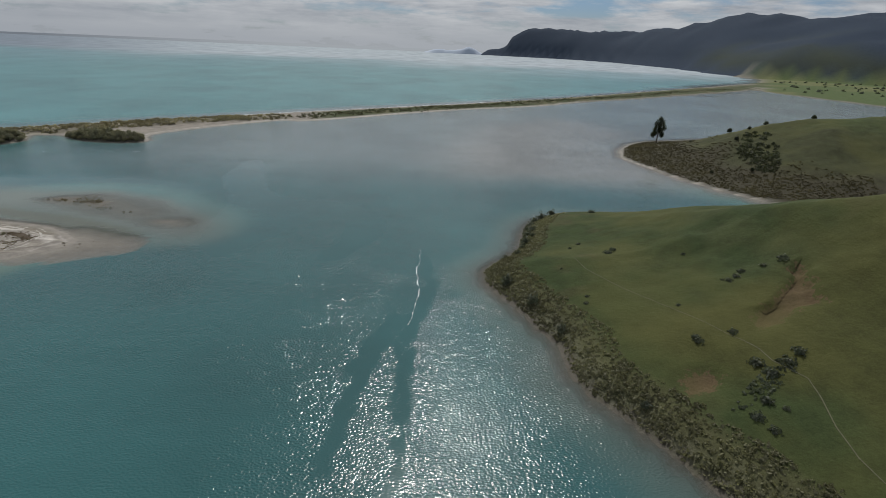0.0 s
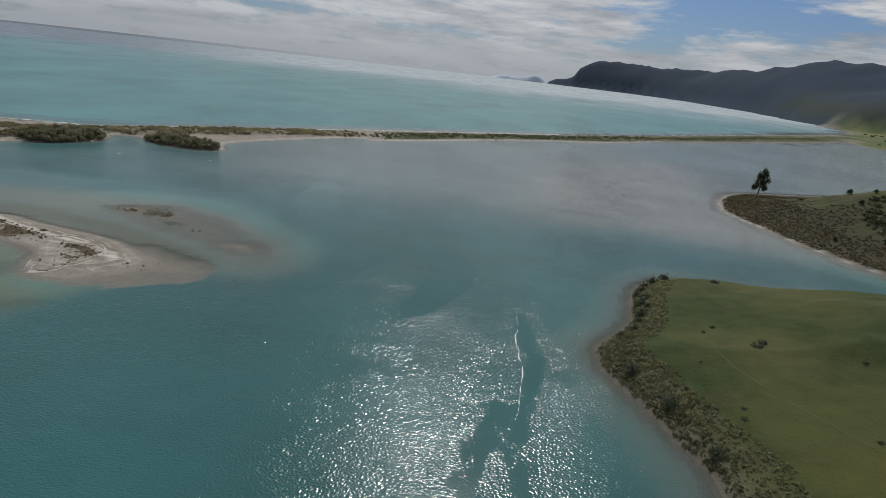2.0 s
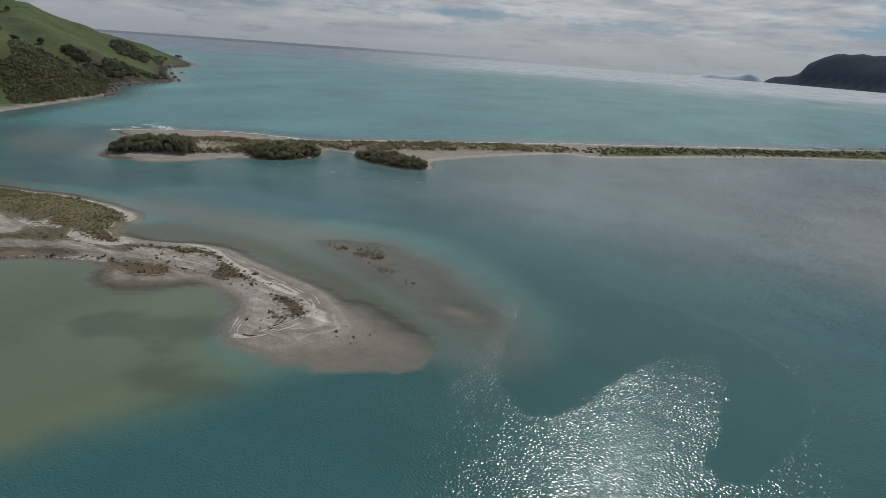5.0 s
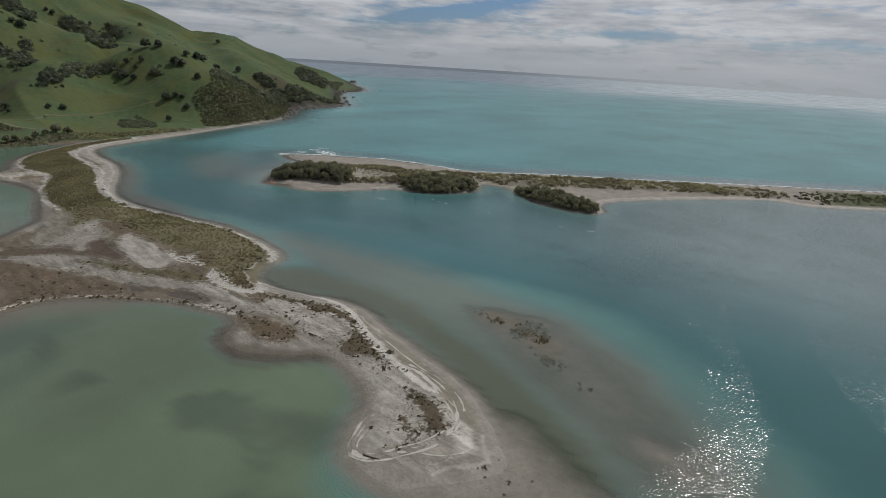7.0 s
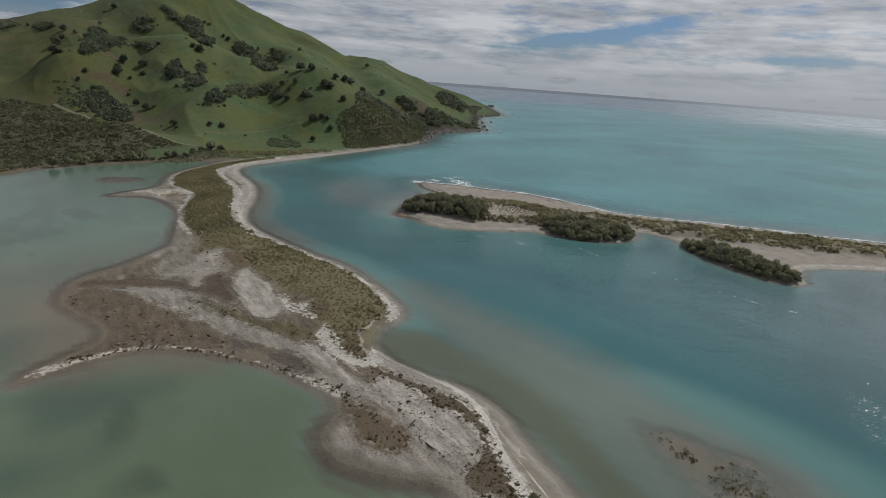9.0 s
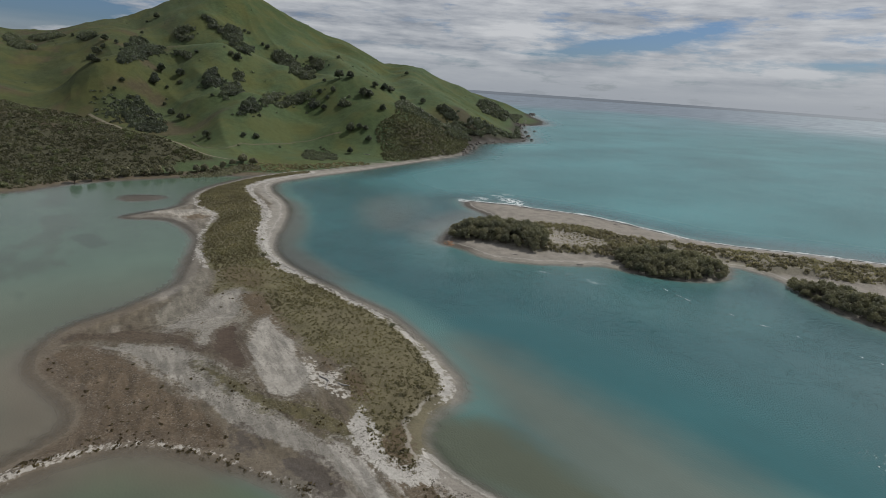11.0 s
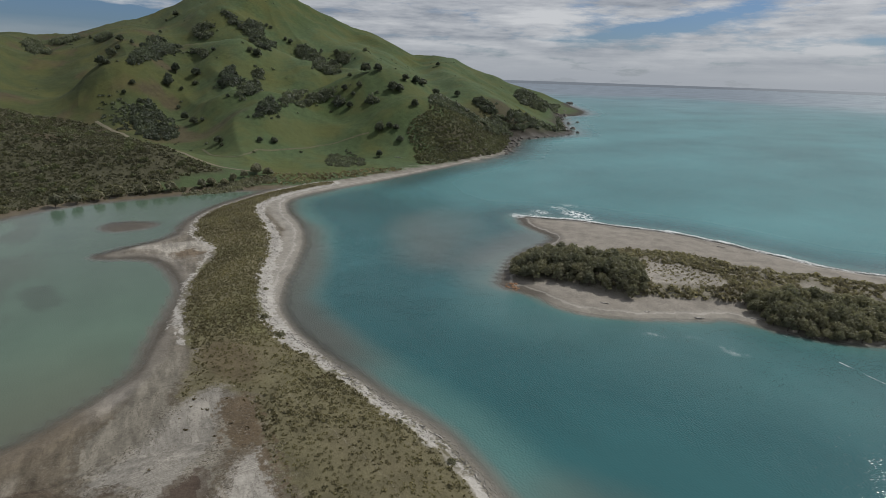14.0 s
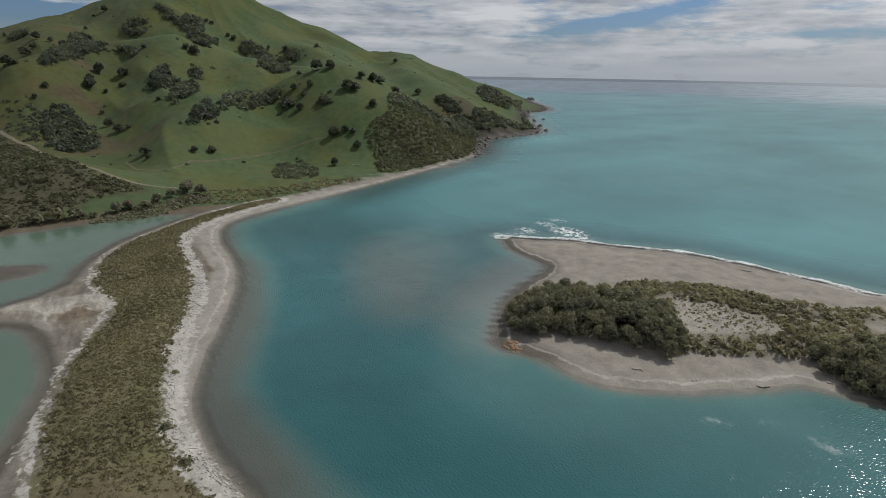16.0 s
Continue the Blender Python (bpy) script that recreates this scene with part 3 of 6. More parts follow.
    z = np.where(f["reef"] > -3, np.maximum(z, -0.42 + 0.08 * np.clip(f["reef"], -3, 2) + 0.10 * n2), z)
    z = np.maximum(z, np.where(f["isle"] > -26, shore(f["isle"], 0.4, 3, 0.16, 4), -9))
    z = np.maximum(z, -6)
    f["inner"] = inner
    return z, f


def axis(*runs):
    """Grid lines: a start, then (end, spacing) one after another."""
    at, out = runs[0], []
    for end, gap in runs[1:]:
        n = max(1, round((end - at) / gap))
        out += list(np.linspace(at, end, n, endpoint=False))
        at = end
    return np.array(out + [at])


def sheet(name, xs, ys, z, cut=None):
    nx, ny = len(xs), len(ys)
    gx, gy = np.meshgrid(xs, ys)
    me = bpy.data.meshes.new(name)
    i = (np.arange(ny - 1)[:, None] * nx + np.arange(nx - 1)[None]).ravel()
    quads = np.stack((i, i + 1, i + nx + 1, i + nx), 1)
    if cut is not None:
        quads = quads[cut[quads].any(1)]
    me.vertices.add(nx * ny)
    me.vertices.foreach_set("co", np.stack((gx.ravel(), gy.ravel(), z), 1).ravel().astype(np.float32))
    fill_quads(me, quads)
    return me


def fill_quads(me, quads):
    n = len(quads)
    me.loops.add(4 * n)
    me.loops.foreach_set("vertex_index", quads.ravel().astype(np.int32))
    me.polygons.add(n)
    me.polygons.foreach_set("loop_start", np.arange(0, 4 * n, 4, dtype=np.int32))
    me.polygons.foreach_set("use_smooth", np.ones(n, bool))
    me.update(calc_edges=True)


def colour_attribute(me, name, rgb):
    a = me.attributes.new(name, "FLOAT_COLOR", "POINT")
    a.data.foreach_set("color", np.concatenate((rgb, np.ones((len(rgb), 1))), 1).ravel().astype(np.float32))


def value_attribute(me, name, v):
    a = me.attributes.new(name, "FLOAT", "POINT")
    a.data.foreach_set("value", v.astype(np.float32))


def blend(rgb, colour, f):
    return rgb + (np.array(colour) - rgb) * np.clip(f, 0, 1)[:, None]


# ---- materials ----
def material(name):
    m = bpy.data.materials.new(name)
    m.use_nodes = True
    n = Nodes(m.node_tree)
    return m, n, n.add("ShaderNodeTexCoord").outputs["Object"]


def finish(n, **inputs):
    b = n.add("ShaderNodeBsdfPrincipled", **inputs)
    n.add("ShaderNodeOutputMaterial", Surface=b.outputs[0])
    return b


def attribute(n, name, what="Color"):
    a = n.add("ShaderNodeAttribute")
    a.attribute_name = name
    return a.outputs[what]


def ground_material():
    m, n, at = material("ground")
    tint, grass = attribute(n, "tint"), attribute(n, "grass", "Fac")
    fine, mid, wide = n.noise(at, 1.7, 6, 0.7), n.noise(at, 0.22, 5, 0.6), n.noise(at, 0.03, 5, 0.55)
    ragged = n.math("SUBTRACT", n.noise(at, 0.9, 7, 0.66), 0.5)
    c = tint

    def zone(c, name, tone, soft, rag, most=1.0):
        """One patch of the flats, with a ragged edge."""
        v = n.math("ADD", n.math("ADD", attribute(n, name, "Fac"), 0.3), n.math("MULTIPLY", ragged, rag))
        f = n.math("MULTIPLY", n.math("DIVIDE", v, soft, True), most)
        return n.mix(f, c, tone)
    along = n.add("ShaderNodeMapping", Vector=at, Rotation=(0, 0, radians(-22)), Scale=(0.22, 1, 1)).outputs[0]
    across = n.add("ShaderNodeMapping", Vector=at, Rotation=(0, 0, radians(50)), Scale=(0.22, 1, 1)).outputs[0]
    west = n.ramp(n.math("MULTIPLY", n.add("ShaderNodeSeparateXYZ", Vector=at).outputs[0], -0.001), (0.254, 0.0), (0.262, 1.0))
    drift = n.noise(n.mix(west, along, across), 0.55, 7, 0.66)
    bare = attribute(n, "flat", "Fac")
    c = zone(c, "light", (0.176, 0.161, 0.132), 1.2, 3.5, 0.95)
    c = zone(c, "flow", (0.078, 0.060, 0.044), 1.0, 3.0, 0.9)
    c = zone(c, "algae", (0.094, 0.070, 0.047), 1.2, 4.0, 0.88)
    c = zone(c, "pale", (0.218, 0.204, 0.179), 0.8, 2.6, 0.92)
    c = zone(c, "olive", (0.086, 0.076, 0.038), 0.8, 2.8, 0.9)
    c = zone(c, "white", (0.262, 0.246, 0.218), 1.0, 2.8, 0.95)
    c = zone(c, "bright", (0.280, 0.264, 0.236), 1.0, 2.8, 0.95)
    c = n.mix(bare, c, n.mix(1.0, c, n.ramp(drift, (0.38, 0.74), (0.5, 1.0), (0.62, 1.24)), "MULTIPLY"))
    rill = n.math("MULTIPLY", n.ramp(n.math("ABSOLUTE", n.math("SUBTRACT", drift, 0.485)), (0.0, 0.75), (0.012, 0.0)), n.math("MULTIPLY", bare, n.ramp(mid, (0.42, 0.0), (0.56, 1.0))))
    c = n.mix(rill, c, (0.066, 0.054, 0.042))
    c = zone(c, "rim", (0.40, 0.378, 0.34), 0.2, 3.6)
    c = zone(c, "shell", (0.38, 0.355, 0.315), 0.6, 7.0, 0.95)
    c = zone(c, "low", (0.080, 0.068, 0.057), 0.5, 2.4)
    c = zone(c, "pan", (0.070, 0.053, 0.041), 0.5, 1.0)
    c = zone(c, "bank", (0.092, 0.068, 0.042), 0.6, 4.5, 0.9)
    c = zone(c, "brown", (0.080, 0.063, 0.043), 0.3, 3.2)
    c = zone(c, "scar", (0.094, 0.064, 0.038), 0.5, 5.0, 0.95)
    c = zone(c, "edging", (0.355, 0.338, 0.308), 0.6, 6.0)
    c = zone(c, "foreshore", (0.165, 0.147, 0.116), 1.2, 2.0, 0.85)
    c = zone(c, "crest", (0.44, 0.418, 0.38), 0.3, 2.2)
    shore = attribute(n, "shore", "Fac")
    ring = n.math("SINE", n.math("ADD", n.math("MULTIPLY", shore, 1.7), n.math("MULTIPLY", mid, 7.0)))
    band = n.ramp(n.math("MULTIPLY", shore, 0.1), (0.0, 0.0), (0.06, 1.0), (0.40, 0.8), (0.60, 0.0))
    c = n.mix(n.math("MULTIPLY", band, n.ramp(ring, (0.6, 0.0), (1.0, 0.5))), c, (0.40, 0.375, 0.34))
    c = n.mix(1.0, c, n.ramp(fine, (0.25, 0.78), (0.5, 1.0), (0.75, 1.18)), "MULTIPLY")
    c = n.mix(1.0, c, n.ramp(mid, (0.3, 0.78), (0.5, 1.0), (0.7, 1.18)), "MULTIPLY")
    worn = n.mix(n.ramp(wide, (0.45, 0.0), (0.62, 0.5)), c, (0.085, 0.085, 0.027))
    c = n.mix(grass, c, worn)
    speck = attribute(n, "speck", "Fac")
    patch = n.ramp(n.noise(at, 0.35, 4, 0.6), (0.40, 0.25), (0.58, 1.0))
    speck = n.math("MULTIPLY", speck, patch)
    grit = n.ramp(n.noise(at, 2.1, 3, 0.7), (0.54, 0.0), (0.585, 1.0))
    shell = n.ramp(n.noise(n.scaled(at, (1.3, 1, 1)), 2.9, 3, 0.7), (0.56, 0.0), (0.61, 1.0))
    c = n.mix(n.math("MULTIPLY", n.math("MULTIPLY", shell, speck), 0.4), c, (0.36, 0.34, 0.305))
    c = n.mix(n.math("MULTIPLY", n.math("MULTIPLY", grit, speck), 0.9), c, (0.050, 0.040, 0.028))
    relief = n.math("ADD", fine, n.math("MULTIPLY", mid, 2.0))
    bump = n.add("ShaderNodeBump", Strength=0.55, Distance=0.35, Height=relief)
    finish(n, Base_Color=c, Roughness=attribute(n, "dry", "Fac"), Normal=bump.outputs[0], Specular_IOR_Level=0.18)
    return m


def water_material():
    m, n, at = material("water")
    tint, deep, foam = attribute(n, "tint"), attribute(n, "depth", "Fac"), attribute(n, "foam", "Fac")
    ripple = attribute(n, "ripple", "Fac")
    torn = n.math("MULTIPLY", n.math("SUBTRACT", n.noise(n.scaled(at, (1.0, 0.55, 1)), 0.34, 8, 0.72), 0.5), 9.0)
    slick = n.ramp(n.math("MULTIPLY", n.math("ADD", attribute(n, "slick", "Fac"), torn), 0.1), (0.06, 0.12), (0.22, 1.0))
    swell = n.noise(at, 0.33, 1, 0.5)
    chop = n.noise(n.scaled(at, (1.0, 1.25, 1)), 2.2, 0, 0.5)
    fine = n.noise(at, 5.0, 0, 0.5)
    waves = n.math("ADD", n.math("ADD", n.math("MULTIPLY", swell, 0.30), n.math("MULTIPLY", chop, 0.27)), n.math("MULTIPLY", fine, 0.045))
    gust = n.ramp(n.noise(at, 0.07, 4, 0.6), (0.36, 0.82), (0.66, 1.28))
    force = n.math("MULTIPLY", n.math("MULTIPLY", n.math("MULTIPLY", slick, ripple), gust), 0.37)
    bump = n.add("ShaderNodeBump", Strength=force, Distance=1.0, Height=waves)
    hue = n.mix(1.0, tint, n.ramp(n.noise(n.scaled(at, (1.0, 0.6, 1)), 0.014, 5, 0.55), (0.3, 0.76), (0.7, 1.2)), "MULTIPLY")
    flow = n.add("ShaderNodeMapping", Vector=at, Rotation=(0, 0, radians(-38)), Scale=(0.3, 1, 1)).outputs[0]
    hue = n.mix(1.0, hue, n.ramp(n.noise(flow, 0.05, 5, 0.6), (0.3, 0.93), (0.7, 1.07)), "MULTIPLY")
    surf = n.math("ADD", attribute(n, "surf", "Fac"), n.math("MULTIPLY", n.math("SUBTRACT", n.noise(at, 0.09, 4, 0.6), 0.5), 7.0))
    line = n.ramp(n.math("ABSOLUTE", n.math("MULTIPLY", n.math("SUBTRACT", surf, 2.0), 0.85)), (0.0, 1.0), (0.8, 0.6), (1.0, 0.0))
    froth = n.math("MAXIMUM", n.math("MULTIPLY", foam, n.ramp(n.noise(at, 0.5, 6, 0.72), (0.45, 0.0), (0.6, 1.0))), n.math("MULTIPLY", line, n.ramp(n.noise(at, 0.7, 5, 0.7), (0.36, 0.15), (0.6, 1.0))))
    hue = n.mix(froth, hue, (0.8, 0.82, 0.82))
    solid = n.math("MAXIMUM", deep, froth)
    rough = n.math("ADD", n.math("ADD", 0.14, n.math("MULTIPLY", attribute(n, "broken", "Fac"), 0.5)), n.math("MULTIPLY", froth, 0.6))
    body = n.add("ShaderNodeBsdfPrincipled", Base_Color=hue, Roughness=rough, IOR=1.33, Specular_IOR_Level=0.42, Alpha=solid, Normal=bump.outputs[0])
    broken = n.add("ShaderNodeBsdfDiffuse", Color=hue)
    both = n.add("ShaderNodeMixShader", Fac=attribute(n, "broken", "Fac"), i1=body.outputs[0], i2=broken.outputs[0])
    n.add("ShaderNodeOutputMaterial", Surface=both.outputs[0])
    return m


def leaf_material(name, dark, light, rough=0.55):
    m, n, at = material(name)
    isle = n.add("ShaderNodeNewGeometry").outputs["Random Per Island"]
    own = n.add("ShaderNodeObjectInfo").outputs["Random"]
    c = n.mix(n.math("MULTIPLY", n.math("ADD", isle, n.noise(at, 0.9, 4)), 0.5), dark, light)
    c = n.mix(1.0, c, n.ramp(n.noise(at, 0.07, 4, 0.6), (0.36, (0.72, 0.70, 0.68)), (0.5, (1.0, 1.0, 1.0)), (0.64, (1.25, 1.25, 1.18))), "MULTIPLY")
    c = n.mix(1.0, c, n.ramp(own, (0.0, (0.78, 0.8, 0.75)), (1.0, (1.2, 1.15, 1.0))), "MULTIPLY")
    skin = n.add("ShaderNodeBsdfPrincipled", Base_Color=c, Roughness=rough, Specular_IOR_Level=0.25)
    lit = n.add("ShaderNodeBsdfTranslucent", Color=n.mix(1.0, c, (1.08, 1.12, 0.86), "MULTIPLY"))
    both = n.add("ShaderNodeMixShader", Fac=0.5, i1=skin.outputs[0], i2=lit.outputs[0])
    n.add("ShaderNodeOutputMaterial", Surface=both.outputs[0])
    return m


def plain_material(name, a, b, scale, rough=0.85):
    m, n, at = material(name)
    f = n.noise(at, scale, 6, 0.65)
    bump = n.add("ShaderNodeBump", Strength=0.6, Distance=0.1, Height=f)
    finish(n, Base_Color=n.mix(n.ramp(f, (0.3, 0.0), (0.7, 1.0)), a, b), Roughness=rough, Normal=bump.outputs[0])
    return m


GROUND, WATER = ground_material(), water_material()
LEAF = leaf_material("dark_foliage", (0.148, 0.150, 0.120), (0.292, 0.288, 0.214))
LEAF_DUN = leaf_material("dun_scrub", (0.150, 0.141, 0.108), (0.292, 0.270, 0.206))
LEAF_OLIVE = leaf_material("olive_shrub", (0.152, 0.138, 0.098), (0.272, 0.246, 0.168))
# Hill foliage lightened and blued, distance haze put into the colour.
LEAF_HILL = leaf_material("hill_bush", (0.074, 0.088, 0.074), (0.132, 0.150, 0.116))
LEAF_GUM = leaf_material("gum_foliage", (0.030, 0.038, 0.028), (0.085, 0.100, 0.062))
BARK = plain_material("bark", (0.05, 0.04, 0.03), (0.14, 0.12, 0.10), 4)
DRIFT = plain_material("driftwood", (0.20, 0.185, 0.165), (0.45, 0.42, 0.385), 5)
ROCK = plain_material("shore_rock", (0.035, 0.032, 0.03), (0.16, 0.14, 0.12), 0.8)

LEFT_SLOPE = [(-436, 60), (-452, 105), (-463, 130), (-468, 158), (-472, 184), (-482, 190), (-496, 184), (-506, 172), (-521, 160), (-576, 147), (-628, 132), (-690, 112), (-720, 60), (-700, 20), (-660, -40), (-560, -80), (-430, -60)]
GREEN_FLAT = [(-472, 150), (-479, 152), (-485, 160), (-488, 171), (-491, 184), (-492, 201), (-486, 204), (-480, 191), (-479, 176), (-475, 169), (-475, 159)]
TIP_RING = [(-153, 166.5), (-142, 164), (-134.0, 164.3), (-128.1, 163.1), (-123.1, 161.6), (-118.6, 158.6), (-116, 154.1), (-116.4, 150.1), (-118.5, 145.5), (-121.0, 141.0), (-122.9, 139.0), (-125.4, 138.4), (-127.8, 140), (-129, 145), (-132, 150), (-138, 154), (-147, 157.5)]

# ---- ground: one sheet from the estuary to the horizon ----
gx = axis(-5200, (-1450, 125), (-1290, 16), (-480, 6), (-300, 1.25), (-112, 0.7), (-60, 1.25), (125, 1.6), (330, 5), (720, 12), (5200, 50))
gy = axis(-1500, (-160, 70), (40, 5), (97, 2), (182, 0.7), (352, 1.25), (480, 2.5), (640, 5), (1120, 8), (5200, 50))
GX, GY = [a.ravel() for a in np.meshgrid(gx, gy)]
GZ, F = terrain(GX, GY)


def ground_colours():
    n1, n2 = F["n1"], F["n2"]
    n3 = fbm(GX, GY, 2.6, 91, 2)
    rgb = np.tile(np.array((0.18, 0.164, 0.137)), (len(GX), 1))       # wet sand and bed
    rgb = blend(rgb, (0.215, 0.198, 0.168), step(np.maximum(F["spit"], F["barrier"]), -6, -1))
    spit, bar = F["spit"], F["barrier"]
    channel = line_distance(GX, GY, rounded(SPIT_CHANNEL, 0))[0]
    rgb = blend(rgb, (0.212, 0.194, 0.168), step(spit, -1.2, 0.6))
    rgb = blend(rgb, (0.165, 0.153, 0.130), step(-GX, 255, 275) * step(channel, 0.0, 0.5) * step(0.7 + 0.5 * n2 - spit, 0, 1.2) * (spit > -30))
    tongue = step(channel, 12, 20) * step(142 + 0.25 * (GX + 250) - GY, -4, 6) * step(-GX, 190, 205) * (GX > -300)
    rgb = blend(rgb, (0.130, 0.108, 0.080), tongue * step(spit, -8, -1))
    beach = step(-GX, 196, 210) * step(8.5 + 7 * step(-GX, 405, 430) + n2 - channel, 0, 2)
    rgb = blend(rgb, (0.245, 0.228, 0.200), step(spit + 0.6 * n2, 0.4, 2.0) * beach * (GX > -480))
    white = step(spit + 0.8 * n2, 4.0, 5.2) * step(9.5 + n2 - channel, 0, 2) * step(GX, -206, -196)
    rgb = blend(rgb, (0.42, 0.395, 0.36), white)
    rgb = blend(rgb, (0.114, 0.097, 0.072), step(spit, 3, 7) * (1 - white) * (1 - beach) * step(-GX, 160, 182))
    streak = fbm(GX + 0.5 * GY, GY * 2.2, 9, 171)
    rgb = blend(rgb, (0.086, 0.071, 0.052), step(spit, 5, 10) * step(-GX, 160, 182) * step(streak, 0.0, 0.6) * 0.8)
    rgb = blend(rgb, (0.165, 0.148, 0.122), step(spit, 5, 10) * step(-streak, 0.2, 0.7) * 0.8)
    rgb = blend(rgb, (0.150, 0.126, 0.096), step(F["mud"], -1, 3) * step(n1 + 0.7 * n2, -0.5, 0.4) * (spit > 0) * 0.8)
    rgb = blend(rgb, (0.30, 0.275, 0.24), step(F["clearing"], -0.8, 0.8) * step(spit, 0.5, 2))
    rgb = blend(rgb, (0.15, 0.12, 0.09), step(F["clearing"] - 2.2, -0.8, 1.2) * step(spit, 0.5, 2))
    inshore = step(channel, 12, 20) * step(-GX, 128, 140) * step(205 + GX, 0, 8)
    rgb = blend(rgb, (0.115, 0.102, 0.080), inshore * step(spit, -9, -4) * step(4 + n2 - spit, 0, 3))
    mudside = step(-GX, 283, 296) * (1 - beach) * (channel > 9) * (GX > -470)
    rgb = blend(rgb, (0.150, 0.134, 0.110), mudside * step(spit, 0.2, 1.5) * 0.85)
    rgb = blend(rgb, (0.082, 0.072, 0.058), mudside * step(2.2 + 0.8 * n2 - spit, 0, 1.6))
    tongue = depth_in(GX, GY, TONGUE, 15, 1)
    rgb = blend(rgb, (0.31, 0.288, 0.25), step(tongue, -0.5, 0.8) * (spit > 0.3))
    rgb = blend(rgb, (0.125, 0.098, 0.070), step(depth_in(GX, GY, TONGUE_BROWN, 15, 1) + 0.6 * n2, -0.6, 0.8))
    green = step(F["green"] + 0.6 * n3 + 0.8, -0.4, 1.4) * (1 - step(F["clearing"], -0.5, 0.8))
    rgb = blend(rgb, (0.118, 0.106, 0.062), green)
    rgb = blend(rgb, (0.092, 0.092, 0.042), green * step(n1, 0.0, 0.6) * 0.6)
    rgb = blend(rgb, (0.112, 0.096, 0.060), green * step(-n1, 0.2, 0.7) * 0.5)
    rgb = blend(rgb, (0.105, 0.086, 0.052), green * step(F["brown_grass"], -1, 1.5))
    dune = np.maximum(step(F["dune"], -0.5, 2.0), step(F["wood"], -1, 1)) * (1 - step(F["blow"], -1, 1.5)) * (bar > 1)
    rgb = blend(rgb, (0.228, 0.208, 0.180), step(bar, 1, 6) * (GX < 100))
    rgb = blend(rgb, (0.275, 0.254, 0.222), step(F["blow"] + 1.5 * n2, -2, 3) * (bar > 1))
    rgb = blend(rgb, (0.165, 0.152, 0.112), dune * 0.8)
    sea_side = line_distance(GX, GY, BARRIER_SEA)[0]
    meadow = step(bar, 3, 7) * step(GX + 8 * n1, -115, -80) * step(sea_side, 9, 15)
    rgb = blend(rgb, (0.056, 0.068, 0.030), meadow)
    rgb = blend(rgb, (0.10, 0.095, 0.05), meadow * step(n1, 0.1, 0.7))
    rgb = blend(rgb, (0.105, 0.086, 0.056), step(F["reef"], -0.8, 1.2) * 0.85)
    # hill
    inner, hill = F["inner"], F["hill"]
    on = np.where(GY > 420, step(hill, -7, -1), step(hill, 0.5, 3))
    # Extra blue in this green stands in for haze over the hill.
    pasture = np.tile(np.array((0.061, 0.088, 0.040)), (len(GX), 1))
    wide, gully = fbm(GX, GY, 160, 101), fbm(GX, GY, 45, 111)
    pasture = blend(pasture, (0.046, 0.067, 0.023), step(wide, -0.2, 0.5))
    pasture = blend(pasture, (0.075, 0.085, 0.027), step(gully, 0.2, 0.8) * 0.7)
    # South side of the hill: cloud shade put into the pasture colour.
    pasture = blend(pasture, (0.047, 0.055, 0.022), step(240 - GY - 0.15 * (GX + 900) + 50 * wide, -40, 90) * 0.75)
    rgb = rgb + (pasture - rgb) * on[:, None]
    scrub = step(depth_in(GX, GY, LEFT_SLOPE, 60) + 3 * gully, -3, 4) * (1 - step(depth_in(GX, GY, GREEN_FLAT, 20, 1) + n1, -1, 1))
    rgb = blend(rgb, (0.062, 0.060, 0.036), on * scrub)
    rgb = blend(rgb, (0.105, 0.086, 0.058), step(hill, -1.5, 0.5) * step(7 - hill + 2 * n2, 0, 3) * step(215 - GY, 0, 12))
    rgb = blend(rgb, (0.070, 0.052, 0.034), on * step(inner, 60, 120) * step(fbm(GX, GY, 34, 221), 0.42, 0.7) * step(230 - GY, -30, 60) * 0.7)
    cliff = step(np.where(GY < 500, 55, 16) - inner + 16 * gully, -8, 12) * step(GY, 320, 350)
    rgb = blend(rgb, (0.055, 0.050, 0.032), on * cliff)
    rgb = blend(rgb, (0.040, 0.036, 0.030), on * step(GY, 420, 440) * step(14 - inner, 0, 8))
    # bluff, point, farm
    on = step(F["bluff"], 0.6, 2.0)
    rgb = blend(rgb, (0.082, 0.072, 0.055), step(F["bluff"], -14.0, -2.0))
    rgb = blend(rgb, (0.034, 0.050, 0.017), on)
    rgb = blend(rgb, (0.060, 0.070, 0.028), on * step(fbm(GX, GY, 16, 261), 0.15, 0.7) * 0.5)
    rgb = blend(rgb, (0.070, 0.058, 0.032), on * step(fbm(GX, GY, 9, 271), 0.55, 0.85) * 0.35)
    rgb = blend(rgb, (0.054, 0.058, 0.018), on * step(gully, 0.1, 0.7))
    rgb = blend(rgb, (0.078, 0.078, 0.038), on * step(9 - F["bluff"] + 2 * n1 + n2, -1, 3) * 0.9)
    on = step(F["point"], 0.7, 2.0)
    rgb = blend(rgb, (0.25, 0.228, 0.196), step(F["point"], -0.5, 0.5) * (1 - on))
    rgb = blend(rgb, (0.044, 0.060, 0.018), on)
    rgb = blend(rgb, (0.046, 0.046, 0.024), on * step(95 - F["point"] + 20 * n1, -25, 25) * 0.7)
    rgb = blend(rgb, (0.046, 0.042, 0.026), on * step(44 - F["point"] + 14 * n1, -14, 16))
    on = step(F["farm"], 2, 12)
    rgb = blend(rgb, (0.070, 0.098, 0.034), on)
